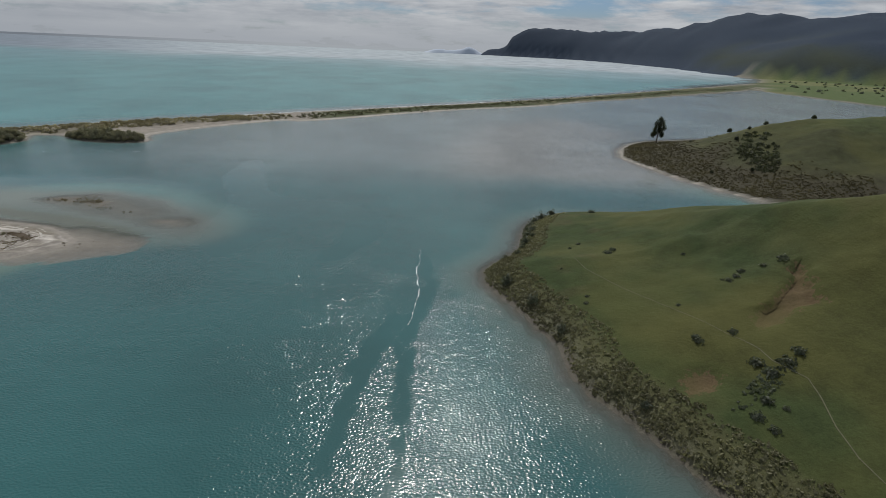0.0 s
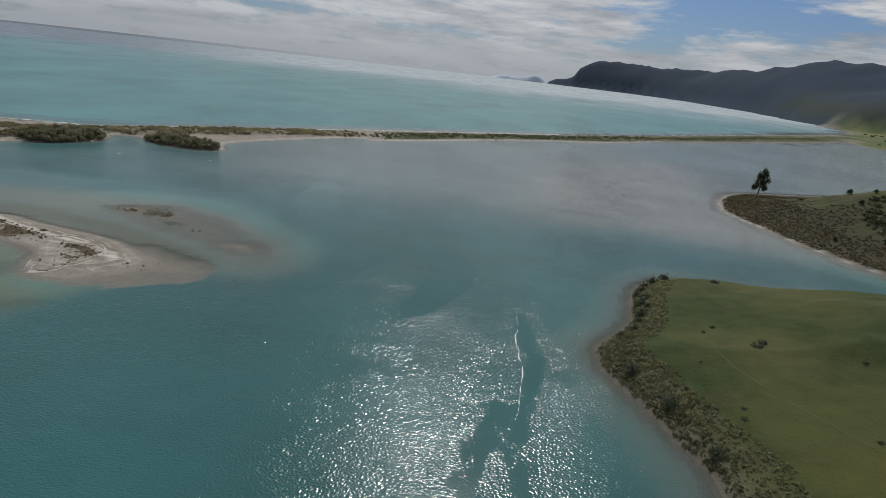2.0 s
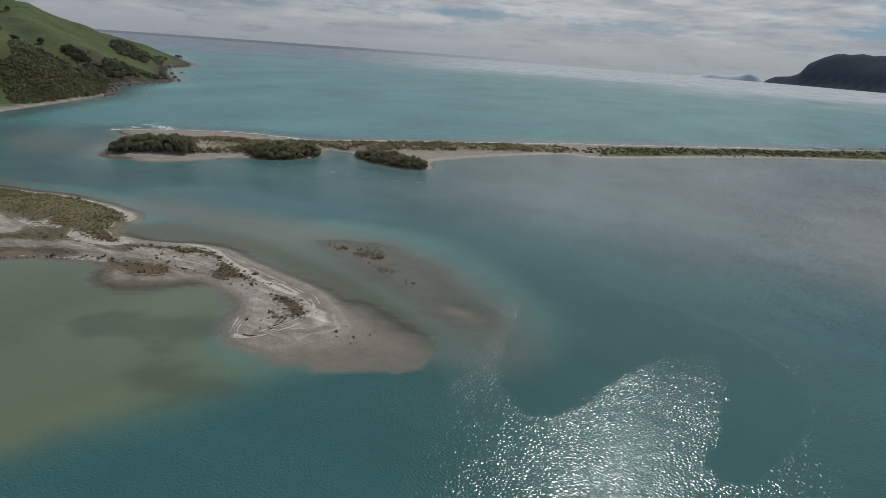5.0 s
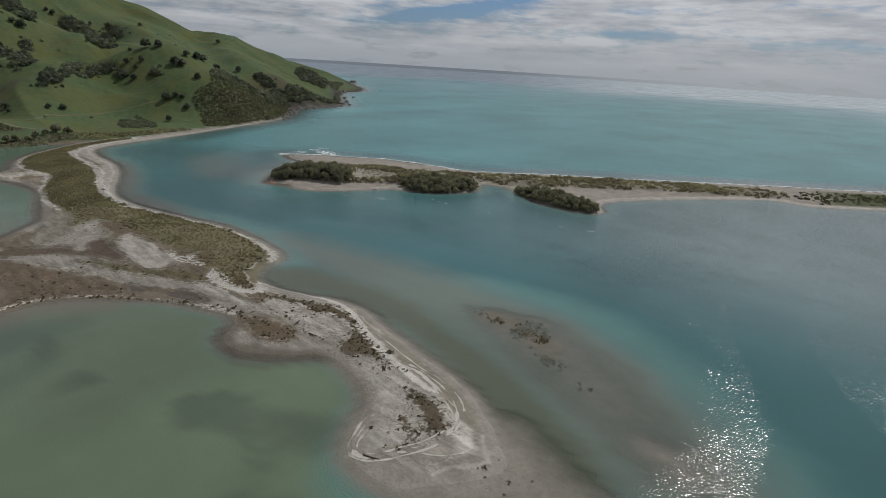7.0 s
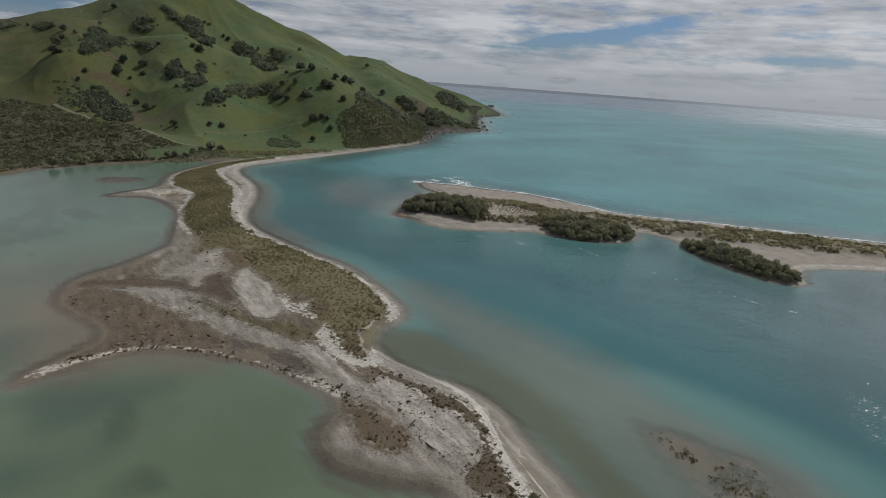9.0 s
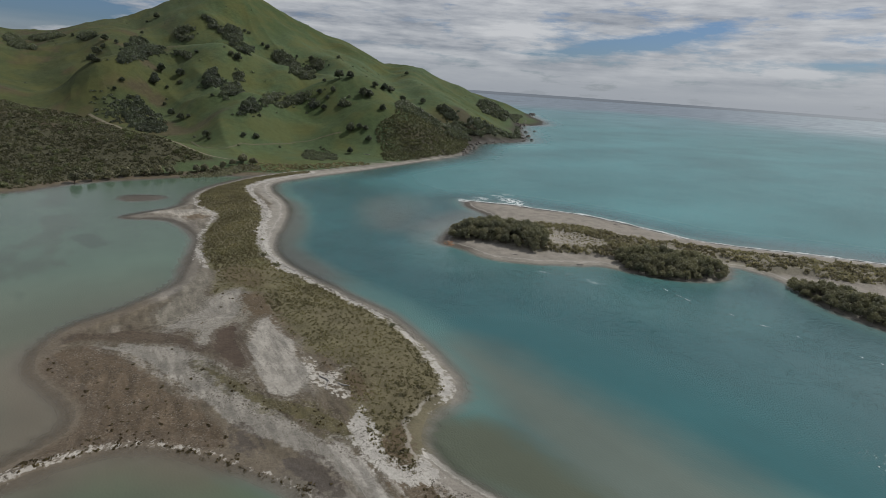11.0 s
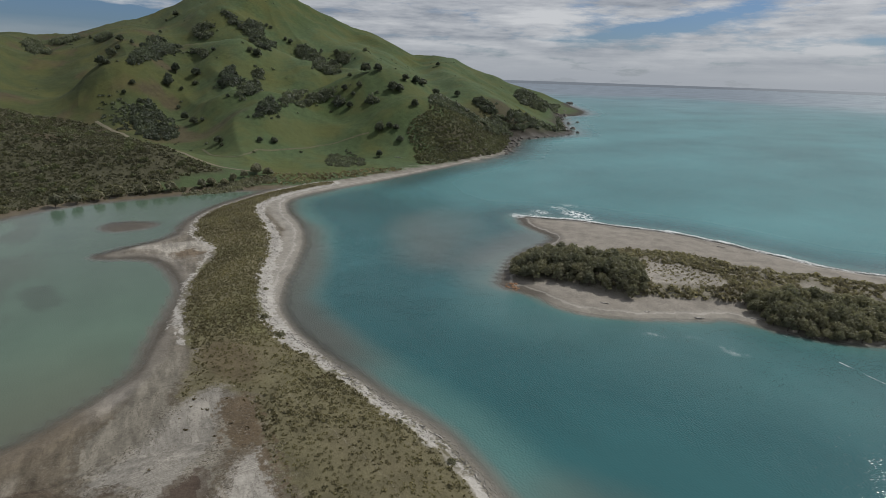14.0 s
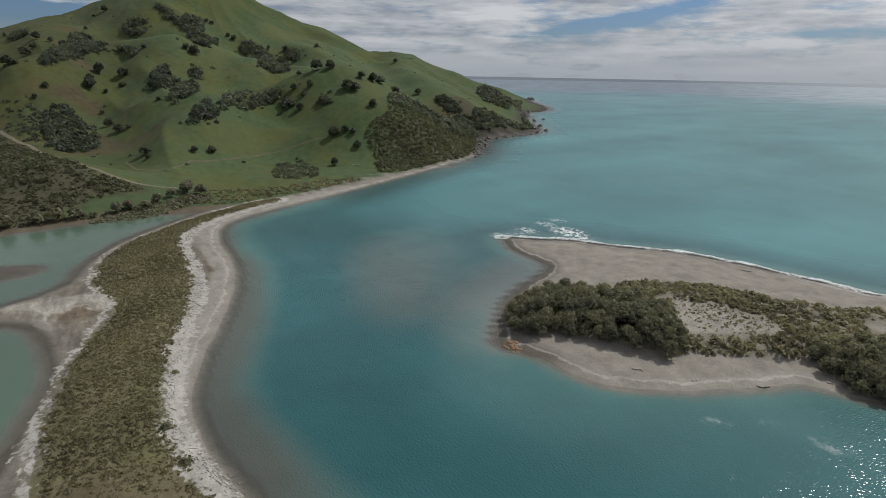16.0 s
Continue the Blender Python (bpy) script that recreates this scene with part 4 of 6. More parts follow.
    rgb = blend(rgb, (0.115, 0.125, 0.05), on * step(fbm(GX, GY, 90, 121), 0.0, 0.4))
    # Far range: the blue of distance haze is put into its colour.
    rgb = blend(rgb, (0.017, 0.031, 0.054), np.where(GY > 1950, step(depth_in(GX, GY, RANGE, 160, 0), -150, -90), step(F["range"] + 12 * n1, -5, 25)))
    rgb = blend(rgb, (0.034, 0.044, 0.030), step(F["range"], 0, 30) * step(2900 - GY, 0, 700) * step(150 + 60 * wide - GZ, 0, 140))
    grass = np.maximum.reduce((step(F["bluff"], 6, 14), step(F["point"], 30, 50), step(hill, 20, 40) * (1 - scrub)))
    dry = np.where((GY > 700) | (np.maximum.reduce((spit, bar, hill, F["bluff"], F["point"], F["farm"])) > 4), 0.97, 0.55)
    edge = np.maximum.reduce([step(2.2 - np.abs(F[k] + 0.6), 0, 1.6) for k in ("white_pan", "olive", "pale", "white_bank", "brown_bank", "rim", "band", "brown")])
    shell_line = line_distance(GX, GY, SHELL_LINE)[0]
    speck = np.maximum.reduce((0.9 * edge, step(3.0 - shell_line, 0, 1.5), 0.5 * step(F["brown"], -1.5, 1), 0.9 * step(F["algae"], -2, 2), 0.8 * step(F["olive"], -1, 1), 0.6 * step(2.4 - np.abs(F["green"]), 0, 1.5), 0.8 * step(F["reef"], -1, 1), 0.5 * step(F["dune"], -2, 1) * (bar > 3), 0.8 * step(F["white_bank"], -1, 1), 0.2 * step(F["white_pan"], -1, 1), 0.9 * step(F["dark_fringe"], -1, 1), 0.8 * step(F["mottle"], -1, 1)))
    speck *= np.where(np.maximum(spit, bar) > 1.0, 1.0, 0.0) * (1 - step(F["pan"], 0, 0.6))
    speck = np.maximum(speck, 0.35 * step(spit, 5, 8) * (1 - green) * (1 - step(F["pan"], -0.3, 0.3)))
    speck *= 1 - 0.75 * beach * (spit > 0)
    flat_sand = step(spit, 1, 4) * (1 - green) * (1 - beach) * (1 - step(F["pan"], -0.5, 0.3))
    return rgb, dry, grass, speck, flat_sand


me = sheet("ground", gx, gy, GZ)
rgb, dry, grass, speck, flat_sand = ground_colours()
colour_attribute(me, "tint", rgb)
value_attribute(me, "dry", dry)
value_attribute(me, "grass", grass)
value_attribute(me, "speck", speck)
value_attribute(me, "flat", flat_sand)
shell_line = line_distance(GX, GY, SHELL_LINE)[0]
for key, v in (("light", F["light"]), ("flow", np.maximum(F["flow"], F["finger"])), ("edging", np.where(line_distance(GX, GY, SPIT_CHANNEL)[0] < 13, 1.7 - np.abs(F["green"] + 1.3), np.where(GX < -300, 0.5 - np.abs(F["green"] + 1.2), -4))), ("algae", F["algae"]), ("pale", np.maximum.reduce((F["pale"], F["band"], F["axis"] - 0.4))), ("olive", F["olive"]), ("white", np.maximum.reduce((F["white_pan"], F["streak"], F["crest_sand"]))), ("bright", np.maximum.reduce((F["white_bank"], F["tip_white"], F["bank_streak"]))), ("rim", F["rim"]), ("shell", 1.3 - shell_line), ("low", np.maximum(F["low_pan"], F["small_pan"])), ("pan", F["pan"]), ("bank", np.maximum.reduce((F["brown_bank"], F["fringe"], F["dark_fringe"], F["mottle"], F["join"]))), ("brown", F["brown"])):
    value_attribute(me, key, np.clip(np.minimum(v, F["spit"] - 0.6), -4, 4))
tip_ring = depth_in(GX, GY, TIP_RING, 8)
value_attribute(me, "shore", np.clip(np.where((GX > 20) | (tip_ring > -4) | ((F["spit"] > 0) & (line_distance(GX, GY, SPIT_CHANNEL)[0] > 13)), -1, np.maximum(F["spit"], F["barrier"])), -1, 12))
crest, fore = line_distance(GX, GY, rounded(CREST + [(-128, 160.6)], 0))[0], depth_in(GX, GY, [(-200, 165), (-190, 168.5), (-178, 172.5), (-166, 172.8), (-153, 167.4), (-140, 162.8), (-130, 161), (-121, 158), (-117, 156), (-112, 158), (-120, 164.4), (-131, 167), (-143, 170), (-156, 173.5), (-170, 175), (-184, 171)], 10)
value_attribute(me, "crest", np.clip(0.55 - crest, -4, 4))
value_attribute(me, "foreshore", np.clip(np.minimum(fore, F["spit"] - 0.8), -4, 4))
value_attribute(me, "scar", np.clip(np.maximum(F["scar"], F["scar_low"]) - 0.5, -4, 4))
me.materials.append(GROUND)
ground = tagged(new("ground", me), "sandy estuary shores, green pasture hills and seabed", "ground", kind="structure")

# ---- water ----
LAGOON_WEED = [(-146, 131, 14, 6, 25), (-176, 118, 5, 4, 0), (-196, 116, 9, 3, 150), (-120, 122, 14, 7, 10), (-330, 92, 12, 4, 20), (-345, 118, 10, 3, 15), (-300, 102, 10, 2.5, 10)]
wx = axis(-5200, (-1250, 160), (-500, 12), (-90, 2.5), (20, 1.5), (130, 3), (400, 10), (5200, 80))
wy = axis(-1500, (-100, 60), (40, 6), (220, 1.6), (360, 2.5), (640, 5), (1150, 20), (5200, 80))
WX, WY = [a.ravel() for a in np.meshgrid(wx, wy)]
WZ, G = terrain(WX, WY)
deep = np.where(WY > 1950, 4.0, np.clip(-WZ, 0, None))
land = np.maximum.reduce([G[k] for k in ("spit", "barrier", "hill", "bluff", "point", "farm")])
sea = step(depth_in(WX, WY, BARRIER_SEA + [(1100, 1985), (1250, 2733), (1300, 3600), (1300, 4400), (1300, 9000), (-9000, 9000), (-9000, 1000), (-1190, 1046), (-870, 746), (-643, 566), (-541, 406), (-470, 300), (-420, 285)], 90, 0), -60, 15)
lagoon = step(depth_in(WX, WY, [(-97, 151)] + SPIT_LAGOON + [(-480, 60), (-400, -200), (-150, 60), (-110, 115)], 60, 0), -4, 2 + 16 * step(WX, -150, -105))
n1, wide = fbm(WX, WY, 60, 131), fbm(WX, WY, 220, 141)
tint = np.tile(np.array((0.225, 0.212, 0.182)), (len(WX), 1))
tint = blend(tint, (0.150, 0.156, 0.134), step(deep, 0.15, 0.8))
tint = blend(tint, (0.066, 0.152, 0.145), step(deep, 0.3, 1.2))
tint = blend(tint, (0.024, 0.094, 0.102), step(deep + 0.12 * n1, 1.3, 3.8))
tint = blend(tint, (0.025, 0.087, 0.089), step(depth_in(WX, WY, [(-95, 150), (-60, 175), (-90, 215), (20, 330), (140, 240), (22, 142), (30, 90), (60, -200), (-200, -200), (-150, 60)], 80), -40, 30) * step(deep, 1.0, 3.0) * 0.8 * (1 - 0.65 * step(WY, 175, 250)))
# Milky water; brightness of the sky's reflection is also put into this tint.
tint = blend(tint, (0.138, 0.172, 0.180), step(WX + 0.35 * (WY - 200) + 40 * n1, -240, -20) * step(WY, 215, 310) * 0.8)
tint = blend(tint, (0.054, 0.076, 0.068), step(G["bluff"] + 2.5 * n1, -16, -2) * 0.85)
apron = line_distance(WX, WY, SPIT_CHANNEL[4:16])[0]
tint = blend(tint, (0.085, 0.088, 0.075), step(11 + 5 * n1 - apron, 0, 9) * step(-WX, 262, 290) * 0.9)
tint = blend(tint, (0.100, 0.120, 0.102), step(depth_in(WX, WY, SHOAL_WATER, 30) + 5 * n1, -9, 9) * step(deep, 0.1, 0.5) * 0.92)
tint = blend(tint, (0.052, 0.138, 0.140), step(depth_in(WX, WY, [(-300, 236), (-275, 250), (-262, 268), (-240, 284), (-215, 300), (-190, 285), (-215, 255), (-250, 228), (-290, 215)], 40) + 6 * n1, -14, 8) * step(deep, 0.8, 2.5) * 0.6)
tint = blend(tint, (0.100, 0.122, 0.116), step(depth_in(WX, WY, SHOAL_PATCH, 40) + 5 * n1, -10, 10) * 0.75)
tint = blend(tint, (0.150, 0.148, 0.136), step(depth_in(WX, WY, ISLE_SHOAL, 40) + 4 * n1, -9, 5) * 0.6)
# Water below the cliff: its shade is painted into the tint.
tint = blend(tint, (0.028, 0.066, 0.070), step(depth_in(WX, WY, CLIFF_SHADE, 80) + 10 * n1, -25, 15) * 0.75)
tint = blend(tint, (0.060, 0.140, 0.140), step(depth_in(WX, WY, PLUME, 40) + 6 * n1, -8, 10) * step(deep, 0.8, 2.0) * 0.6)
tint = blend(tint, (0.200, 0.196, 0.186), step(depth_in(WX, WY, TURBID_BAY, 80) + 14 * n1, -45, 25) * 0.7 * step(WY, 225, 275))
turbid = np.maximum(depth_in(WX, WY, TURBID, 20), depth_in(WX, WY, COVE, 20) + 2)
tint = blend(tint, (0.076, 0.088, 0.062), step(turbid + 1.5 * n1, -3, 3) * step(deep, 0.05, 0.5))
shelf = depth_in(WX, WY, LAGOON_SHELF, 10)
tint = blend(tint, (0.100, 0.133, 0.087), lagoon * step(deep, 0.2, 1.2))
tint = blend(tint, (0.055, 0.082, 0.062), lagoon * step(n1 + 0.3 * wide, 0.1, 0.5) * step(deep, 0.6, 1.4) * 0.8)
tint = blend(tint, (0.076, 0.118, 0.086), lagoon * step(-WX, 240, 330) * step(deep, 0.2, 1))
weed = fbm(WX + 0.6 * WY, WY * 2.2, 26, 211)
tint = blend(tint, (0.100, 0.095, 0.072), lagoon * step(-WX, 225, 262) * step(325 + WX, 0, 50) * step(142 - WY, -6, 12) * (0.55 + 0.3 * n1))
tint = blend(tint, (0.050, 0.052, 0.038), lagoon * step(-WX, 250, 285) * step(128 - WY + 0.1 * (WX + 300), 0, 12) * step(weed, 0.2, 0.6) * 0.4)
tint = blend(tint, (0.074, 0.066, 0.050), step(shelf + 0.4 * n1, -1.2, 1.0) * 0.9)
for a, b, wide_m, deep_m, turn in LAGOON_WEED:
    u = (WX - a) * math.cos(radians(turn)) + (WY - b) * math.sin(radians(turn))
    v = (WY - b) * math.cos(radians(turn)) - (WX - a) * math.sin(radians(turn))
    tint = blend(tint, (0.050, 0.068, 0.050), step(1.15 - np.hypot(u / wide_m, v / deep_m) + 0.95 * fbm(WX, WY, 11, 231), 0, 0.8) * 0.6)
out = sea * np.where(WY > 1950, 1.0, step(-land, 4, 34))
murk = depth_in(WX, WY, ALGAE, 30)
tint = blend(tint, (0.125, 0.105, 0.08), step(murk + 5 * n1, -14, 0) * 0.85)
tint = blend(tint, (0.074, 0.192, 0.202), out)
# Far sea: bluer offshore water, with horizon haze painted into the tint.
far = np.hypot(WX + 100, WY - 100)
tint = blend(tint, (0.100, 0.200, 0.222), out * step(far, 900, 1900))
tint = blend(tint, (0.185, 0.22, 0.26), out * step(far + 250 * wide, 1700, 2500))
# Towards the sun's bearing, bright glare is painted into the tint too.
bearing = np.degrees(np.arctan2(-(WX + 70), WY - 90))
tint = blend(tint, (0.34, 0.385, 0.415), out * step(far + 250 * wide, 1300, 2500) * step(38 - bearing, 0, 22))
surf = np.clip(line_distance(WX, WY, BARRIER_SEA)[0], 0, 30)
foam = np.zeros(len(WX))
for a, b, r in ((-370, 303, 3.5), (-373, 316, 3), (-360, 316, 6), (-375, 325, 2.5), (-369, 290, 3), (-353, 314, 4), (-366, 296, 3), (-260, 249.5, 0.8), (-254.6, 256.5, 0.6), (-246, 260, 1.0), (-241, 279, 0.6)):
    foam = np.maximum(foam, step(r - np.hypot((WX - a) * 0.7, WY - b), -1, 3))
me = sheet("water", wx, wy, np.zeros(len(WX)), WZ < 0.35)
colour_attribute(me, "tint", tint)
value_attribute(me, "depth", 0.14 + 0.86 * step(deep, 0.0, 0.85))
value_attribute(me, "foam", foam)
value_attribute(me, "surf", surf)
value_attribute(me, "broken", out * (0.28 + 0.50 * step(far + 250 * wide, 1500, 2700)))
value_attribute(me, "slick", np.minimum.reduce([np.clip(line_distance(WX, WY, s)[0] - 0.1, 0, 9) for s in SLICKS] + [np.clip(-depth_in(WX, WY, p, 10), 0, 9) for p in CALMS]))
value_attribute(me, "ripple", (1.0 - 0.75 * lagoon) * (1 - 0.8 * step(depth_in(WX, WY, SHOAL_CALM, 30), -3, 9)))
me.materials.append(WATER)
water = tagged(new("water", me), "turquoise estuary and open sea water with ripples", "water", kind="structure")


# ---- plants: leaves and clumps ----
rng = np.random.default_rng(7)


def height_at(x, y):
    return terrain(np.atleast_1d(np.asarray(x, float)), np.atleast_1d(np.asarray(y, float)))[0]


def unit(n, up=None):
    v = rng.normal(size=(n, 3))
    v /= np.linalg.norm(v, axis=1)[:, None]
    if up is not None:
        v[:, 2] = np.abs(v[:, 2]) * up + (1 - up) * v[:, 2]
    return v


def leaf_quads(at, normal, size):
    """Four corners for each leaf cluster."""
    n = len(at)
    side = np.cross(normal, rng.normal(size=(n, 3)))
    side /= np.linalg.norm(side, axis=1)[:, None] + 1e-9
    other = np.cross(normal, side)
    s = np.reshape(size, (-1, 1)) * np.ones((n, 1))
    k = rng.uniform(0.6, 1.3, (n, 4, 1))
    corners = np.stack((at - side * s, at - other * s * 0.7, at + side * s, at + other * s * 0.7), 1)
    corners = at[:, None] + (corners - at[:, None]) * k
    return corners.reshape(-1, 3)


def clumps(x, y, z, radius, height, per):
    """Leaf clusters of many low domes, one after another."""
    n = len(x)
    d = unit(n * per, 0.9).reshape(n, per, 3)
    grow = rng.uniform(0.55, 1.08, (n, per, 1))
    at = d * grow * np.stack((radius, radius, height), 1)[:, None]
    at += np.stack((x, y, z), 1)[:, None]
    normal = d + 0.55 * rng.normal(size=d.shape)
    size = (np.sqrt(radius * height) * 2.1 / math.sqrt(per))[:, None] * rng.uniform(0.7, 1.3, (n, per))
    return leaf_quads(at.reshape(-1, 3), (normal / np.linalg.norm(normal, axis=2)[..., None]).reshape(-1, 3), size.ravel())


def quad_mesh(name, corners, mat):
    me = bpy.data.meshes.new(name)
    me.vertices.add(len(corners))
    me.vertices.foreach_set("co", corners.ravel().astype(np.float32))
    fill_quads(me, np.arange(len(corners)).reshape(-1, 4))
    me.materials.append(mat)
    return me


def scatter(poly, gap, extra=None):
    """Uneven places inside an outline, about gap metres apart."""
    p = np.array(poly, float)
    lo, hi = p.min(0), p.max(0)
    gxs, gys = np.meshgrid(np.arange(lo[0], hi[0], gap), np.arange(lo[1], hi[1], gap))
    x = gxs.ravel() + rng.uniform(-0.5, 0.5, gxs.size) * gap
    y = gys.ravel() + rng.uniform(-0.5, 0.5, gxs.size) * gap
    keep = inside(x, y, rounded(poly, 1))
    return x[keep], y[keep]


def scrub_stuff(name, x, y, r, h, per, mat, label, category):
    z = height_at(x, y)
    me = quad_mesh(name, clumps(x, y, z - 0.1 * h, r, h, per), mat)
    return tagged(new(name, me), label, category, kind="stuff")


def part(name, me, parent, label=""):
    ob = new(name, me)
    ob.parent = parent
    return tagged(ob, label)


def limb(bm, a, b, ra, rb, sides=7):
    """A tapered, slightly bent limb."""
    a, b = Vector(a), Vector(b)
    axis_dir = (b - a).normalized()
    u = axis_dir.orthogonal().normalized()
    v = axis_dir.cross(u)
    rings = []
    bend = u * (b - a).length * random.uniform(-0.08, 0.08)
    for k in range(4):
        t = k / 3
        c = a.lerp(b, t) + bend * math.sin(t * math.pi)
        rad = ra + (rb - ra) * t
        rings.append([bm.verts.new(c + (u * math.cos(q) + v * math.sin(q)) * rad * random.uniform(0.9, 1.1)) for q in [2 * math.pi * i / sides for i in range(sides)]])
    for lower, upper in zip(rings, rings[1:]):
        for i in range(sides):
            bm.faces.new((lower[i], lower[(i + 1) % sides], upper[(i + 1) % sides], upper[i]))
    bm.faces.new(rings[-1])
    bm.faces.new(list(reversed(rings[0])))


def mesh_of(bm, name, mat, smooth=True):
    me = bpy.data.meshes.new(name)
    bm.normal_update()
    bm.to_mesh(me)
    bm.free()
    for p in me.polygons:
        p.use_smooth = smooth
    me.materials.append(mat)
    return me


def build_tree(name, label, category, mat, height, spread, lobes, leaves, base=0.25, lobe_size=0.5, leaf=0.30):
    """A trunk that forks into limbs, with a crown of many leaf clusters."""
    root = tagged(new(name), label, category)
    bm = bmesh.new()
    fork = Vector((random.uniform(-0.1, 0.1) * spread, random.uniform(-0.1, 0.1) * spread, height * max(base, 0.2)))
    limb(bm, (0, 0, -0.6), fork, 0.035 * height + 0.05, 0.025 * height)
    centres = []
    for k in range(lobes):
        q, f = k * 2.4 + random.uniform(-0.4, 0.4), math.sqrt((k + 0.5) / lobes)
        c = Vector((math.cos(q) * spread * (1 - lobe_size) * f, math.sin(q) * spread * (1 - lobe_size) * f, 0))
        c.z = height * (base + (1 - base) * (0.80 - 0.50 * f * f) * random.uniform(0.9, 1.08))
        centres.append(c)
        limb(bm, fork, c, 0.018 * height, 0.006 * height, 5)
    part("trunk", mesh_of(bm, "trunk", BARK), root)
    per = leaves // lobes
    at, normal = [], []
    for c in centres:
        d = unit(per, 0.35)
        rad = spread * lobe_size * rng.uniform(0.85, 1.15)
        tall = min(rad, height * (1 - base) * 0.5)
        at.append(np.array(c) + d * rng.uniform(0.55, 1.05, (per, 1)) * np.array((rad, rad, tall)))
        normal.append(d + 0.5 * rng.normal(size=d.shape))
    at, normal = np.concatenate(at), np.concatenate(normal)
    normal /= np.linalg.norm(normal, axis=1)[:, None]
    part("crown", quad_mesh("crown", leaf_quads(at, normal, rng.uniform(0.6, 1.4, len(at)) * leaf * spread ** 0.5), mat), root)
    return root


def plant(models, places, group, size=(0.85, 1.2), sink=0.1):
    """Stands a copy of one of the models at each place; the models themselves take the first places."""
    zs = height_at([p[0] for p in places], [p[1] for p in places])
    for i, (p, z) in enumerate(zip(places, zs)):
        k = random.uniform(*size) * (p[2] if len(p) > 2 else 1)
        m = pose(p[0], p[1], z - sink, 0, 0, random.uniform(0, 360)) @ Matrix.Diagonal((k, k, k * random.uniform(0.88, 1.12), 1))
        model = models[i % len(models)]
        if i < len(models):
            model.matrix_basis = m
            tagged(model, group=group)
        else:
            made = copy_thing(model, m)
            made.matrix_basis = m
            tagged(made, group=group)


def spaced(x, y, gap):
    keep = []
    for a, b in zip(x, y):
        if all((a - c) ** 2 + (b - d) ** 2 > gap * gap for c, d in keep):
            keep.append((a, b))
    return keep


# ---- barrier: woods, dune scrub ----
def wood(name, poly, gap, group, label, height, spread):
    models = [build_tree(name, label, "tree", LEAF, height * random.uniform(0.85, 1.15), spread * random.uniform(0.9, 1.1), 9, 1150, 0.04, 0.42, 0.145) for _ in range(5)]
    places = spaced(*scatter(poly, gap * 0.6), gap)
    edge = rounded(poly, 1)
    shrunk = [(a, b, 0.72 + 0.3 * min(1.0, float(line_distance(np.array([a]), np.array([b]), edge, True)[0][0]) / 5)) for a, b in places]
    plant(models, shrunk, group)


wood("coastal_tree", ISLE_WOOD, 2.35, "trees on the sandy islet", "dense dark green coastal tree on sandy islet", 5.0, 2.8)
wood("coastal_tree", MID_WOOD, 2.3, "trees in the middle thicket", "dense dark green coastal tree above channel shore", 4.5, 2.8)
wood("coastal_tree", EAST_WOOD, 2.3, "trees on the low point", "dense dark green coastal tree on low sand point", 4.0, 2.7)

x, y = scatter(DUNE_SCRUB, 1.05)
t = terrain(x, y)[1]
keep = (t["dune"] > 0.2) & (t["blow"] + 2.6 * fbm(x, y, 4.5, 331) < -0.2) & (t["wood"] < 1) & (t["barrier"] > 3) & (t["n1"] + rng.uniform(-0.6, 0.8, len(x)) > np.where(x < -262, -0.35, -0.15))
x, y = x[keep], y[keep]
r = rng.uniform(0.4, 1.15, len(x))
scrub_stuff("dune_scrub", x, y, r, r * rng.uniform(0.6, 1.3, len(x)), 14, LEAF_DUN, "dun green wiry scrub covering the sand dunes", "scrub")
x, y = scatter(DUNE_SCRUB, 4.2)
t = terrain(x, y)[1]
keep = (t["dune"] > 1) & (t["blow"] < -1) & (t["barrier"] > 4) & (rng.uniform(size=len(x)) < 0.6)
x, y = x[keep], y[keep]
r = rng.uniform(0.9, 1.9, len(x))
scrub_stuff("dune_bushes", x, y, r, r * 1.05, 44, LEAF_DUN, "dark rounded bushes among the dune scrub", "bush")
x, y = scatter(BLOWOUT, 1.0)
keep = rng.uniform(size=len(x)) < 0.45 + 0.7 * terrain(x, y)[1]["n1"]
x, y = x[keep], y[keep]
r = rng.uniform(0.15, 0.5, len(x))
scrub_stuff("dune_tufts", x, y, r, r * 0.9, 9, LEAF_DUN, "sparse dry tufts on pale blown sand", "grass")
far_line = [(-105, 447), (-60, 490), (0, 545), (40, 578), (100, 632), (180, 708), (300, 820), (420, 945), (600, 1110)]
q = np.concatenate([np.linspace(a, b, 60) for a, b in zip(far_line, far_line[1:])])
q = np.repeat(q, 3, 0)
x, y = q[:, 0] + rng.uniform(-13, 9, len(q)), q[:, 1] + rng.uniform(-9, 13, len(q))
r = rng.uniform(0.5, 1.5, len(x))
scrub_stuff("barrier_rushes", x, y, r, r * 0.8, 16, leaf_material("rushes", (0.085, 0.088, 0.058), (0.150, 0.150, 0.100)), "low olive rushes along the narrow barrier bar", "rushes")

# ---- spit: saltmarsh shrubs, tufts ----
x, y = scatter(SPIT_GREEN, 0.85)
t = terrain(x, y)[1]
dense = np.where(x < -296, 0.95, 0.04 + 0.5 * step(fbm(x, y, 9, 281), 0.0, 0.7) + 0.4 * step(6 - line_distance(x, y, SPIT_CHANNEL)[0] + 6 * step(-x, 255, 290), -3, 3)) + 0.25 * t["n1"] - 0.6 * step(t["brown_grass"], -1, 1)
keep = (t["green"] > -0.6) & (t["spit"] > 3.0) & (t["clearing"] < 0) & (rng.uniform(size=len(x)) < dense)
x, y = x[keep], y[keep]
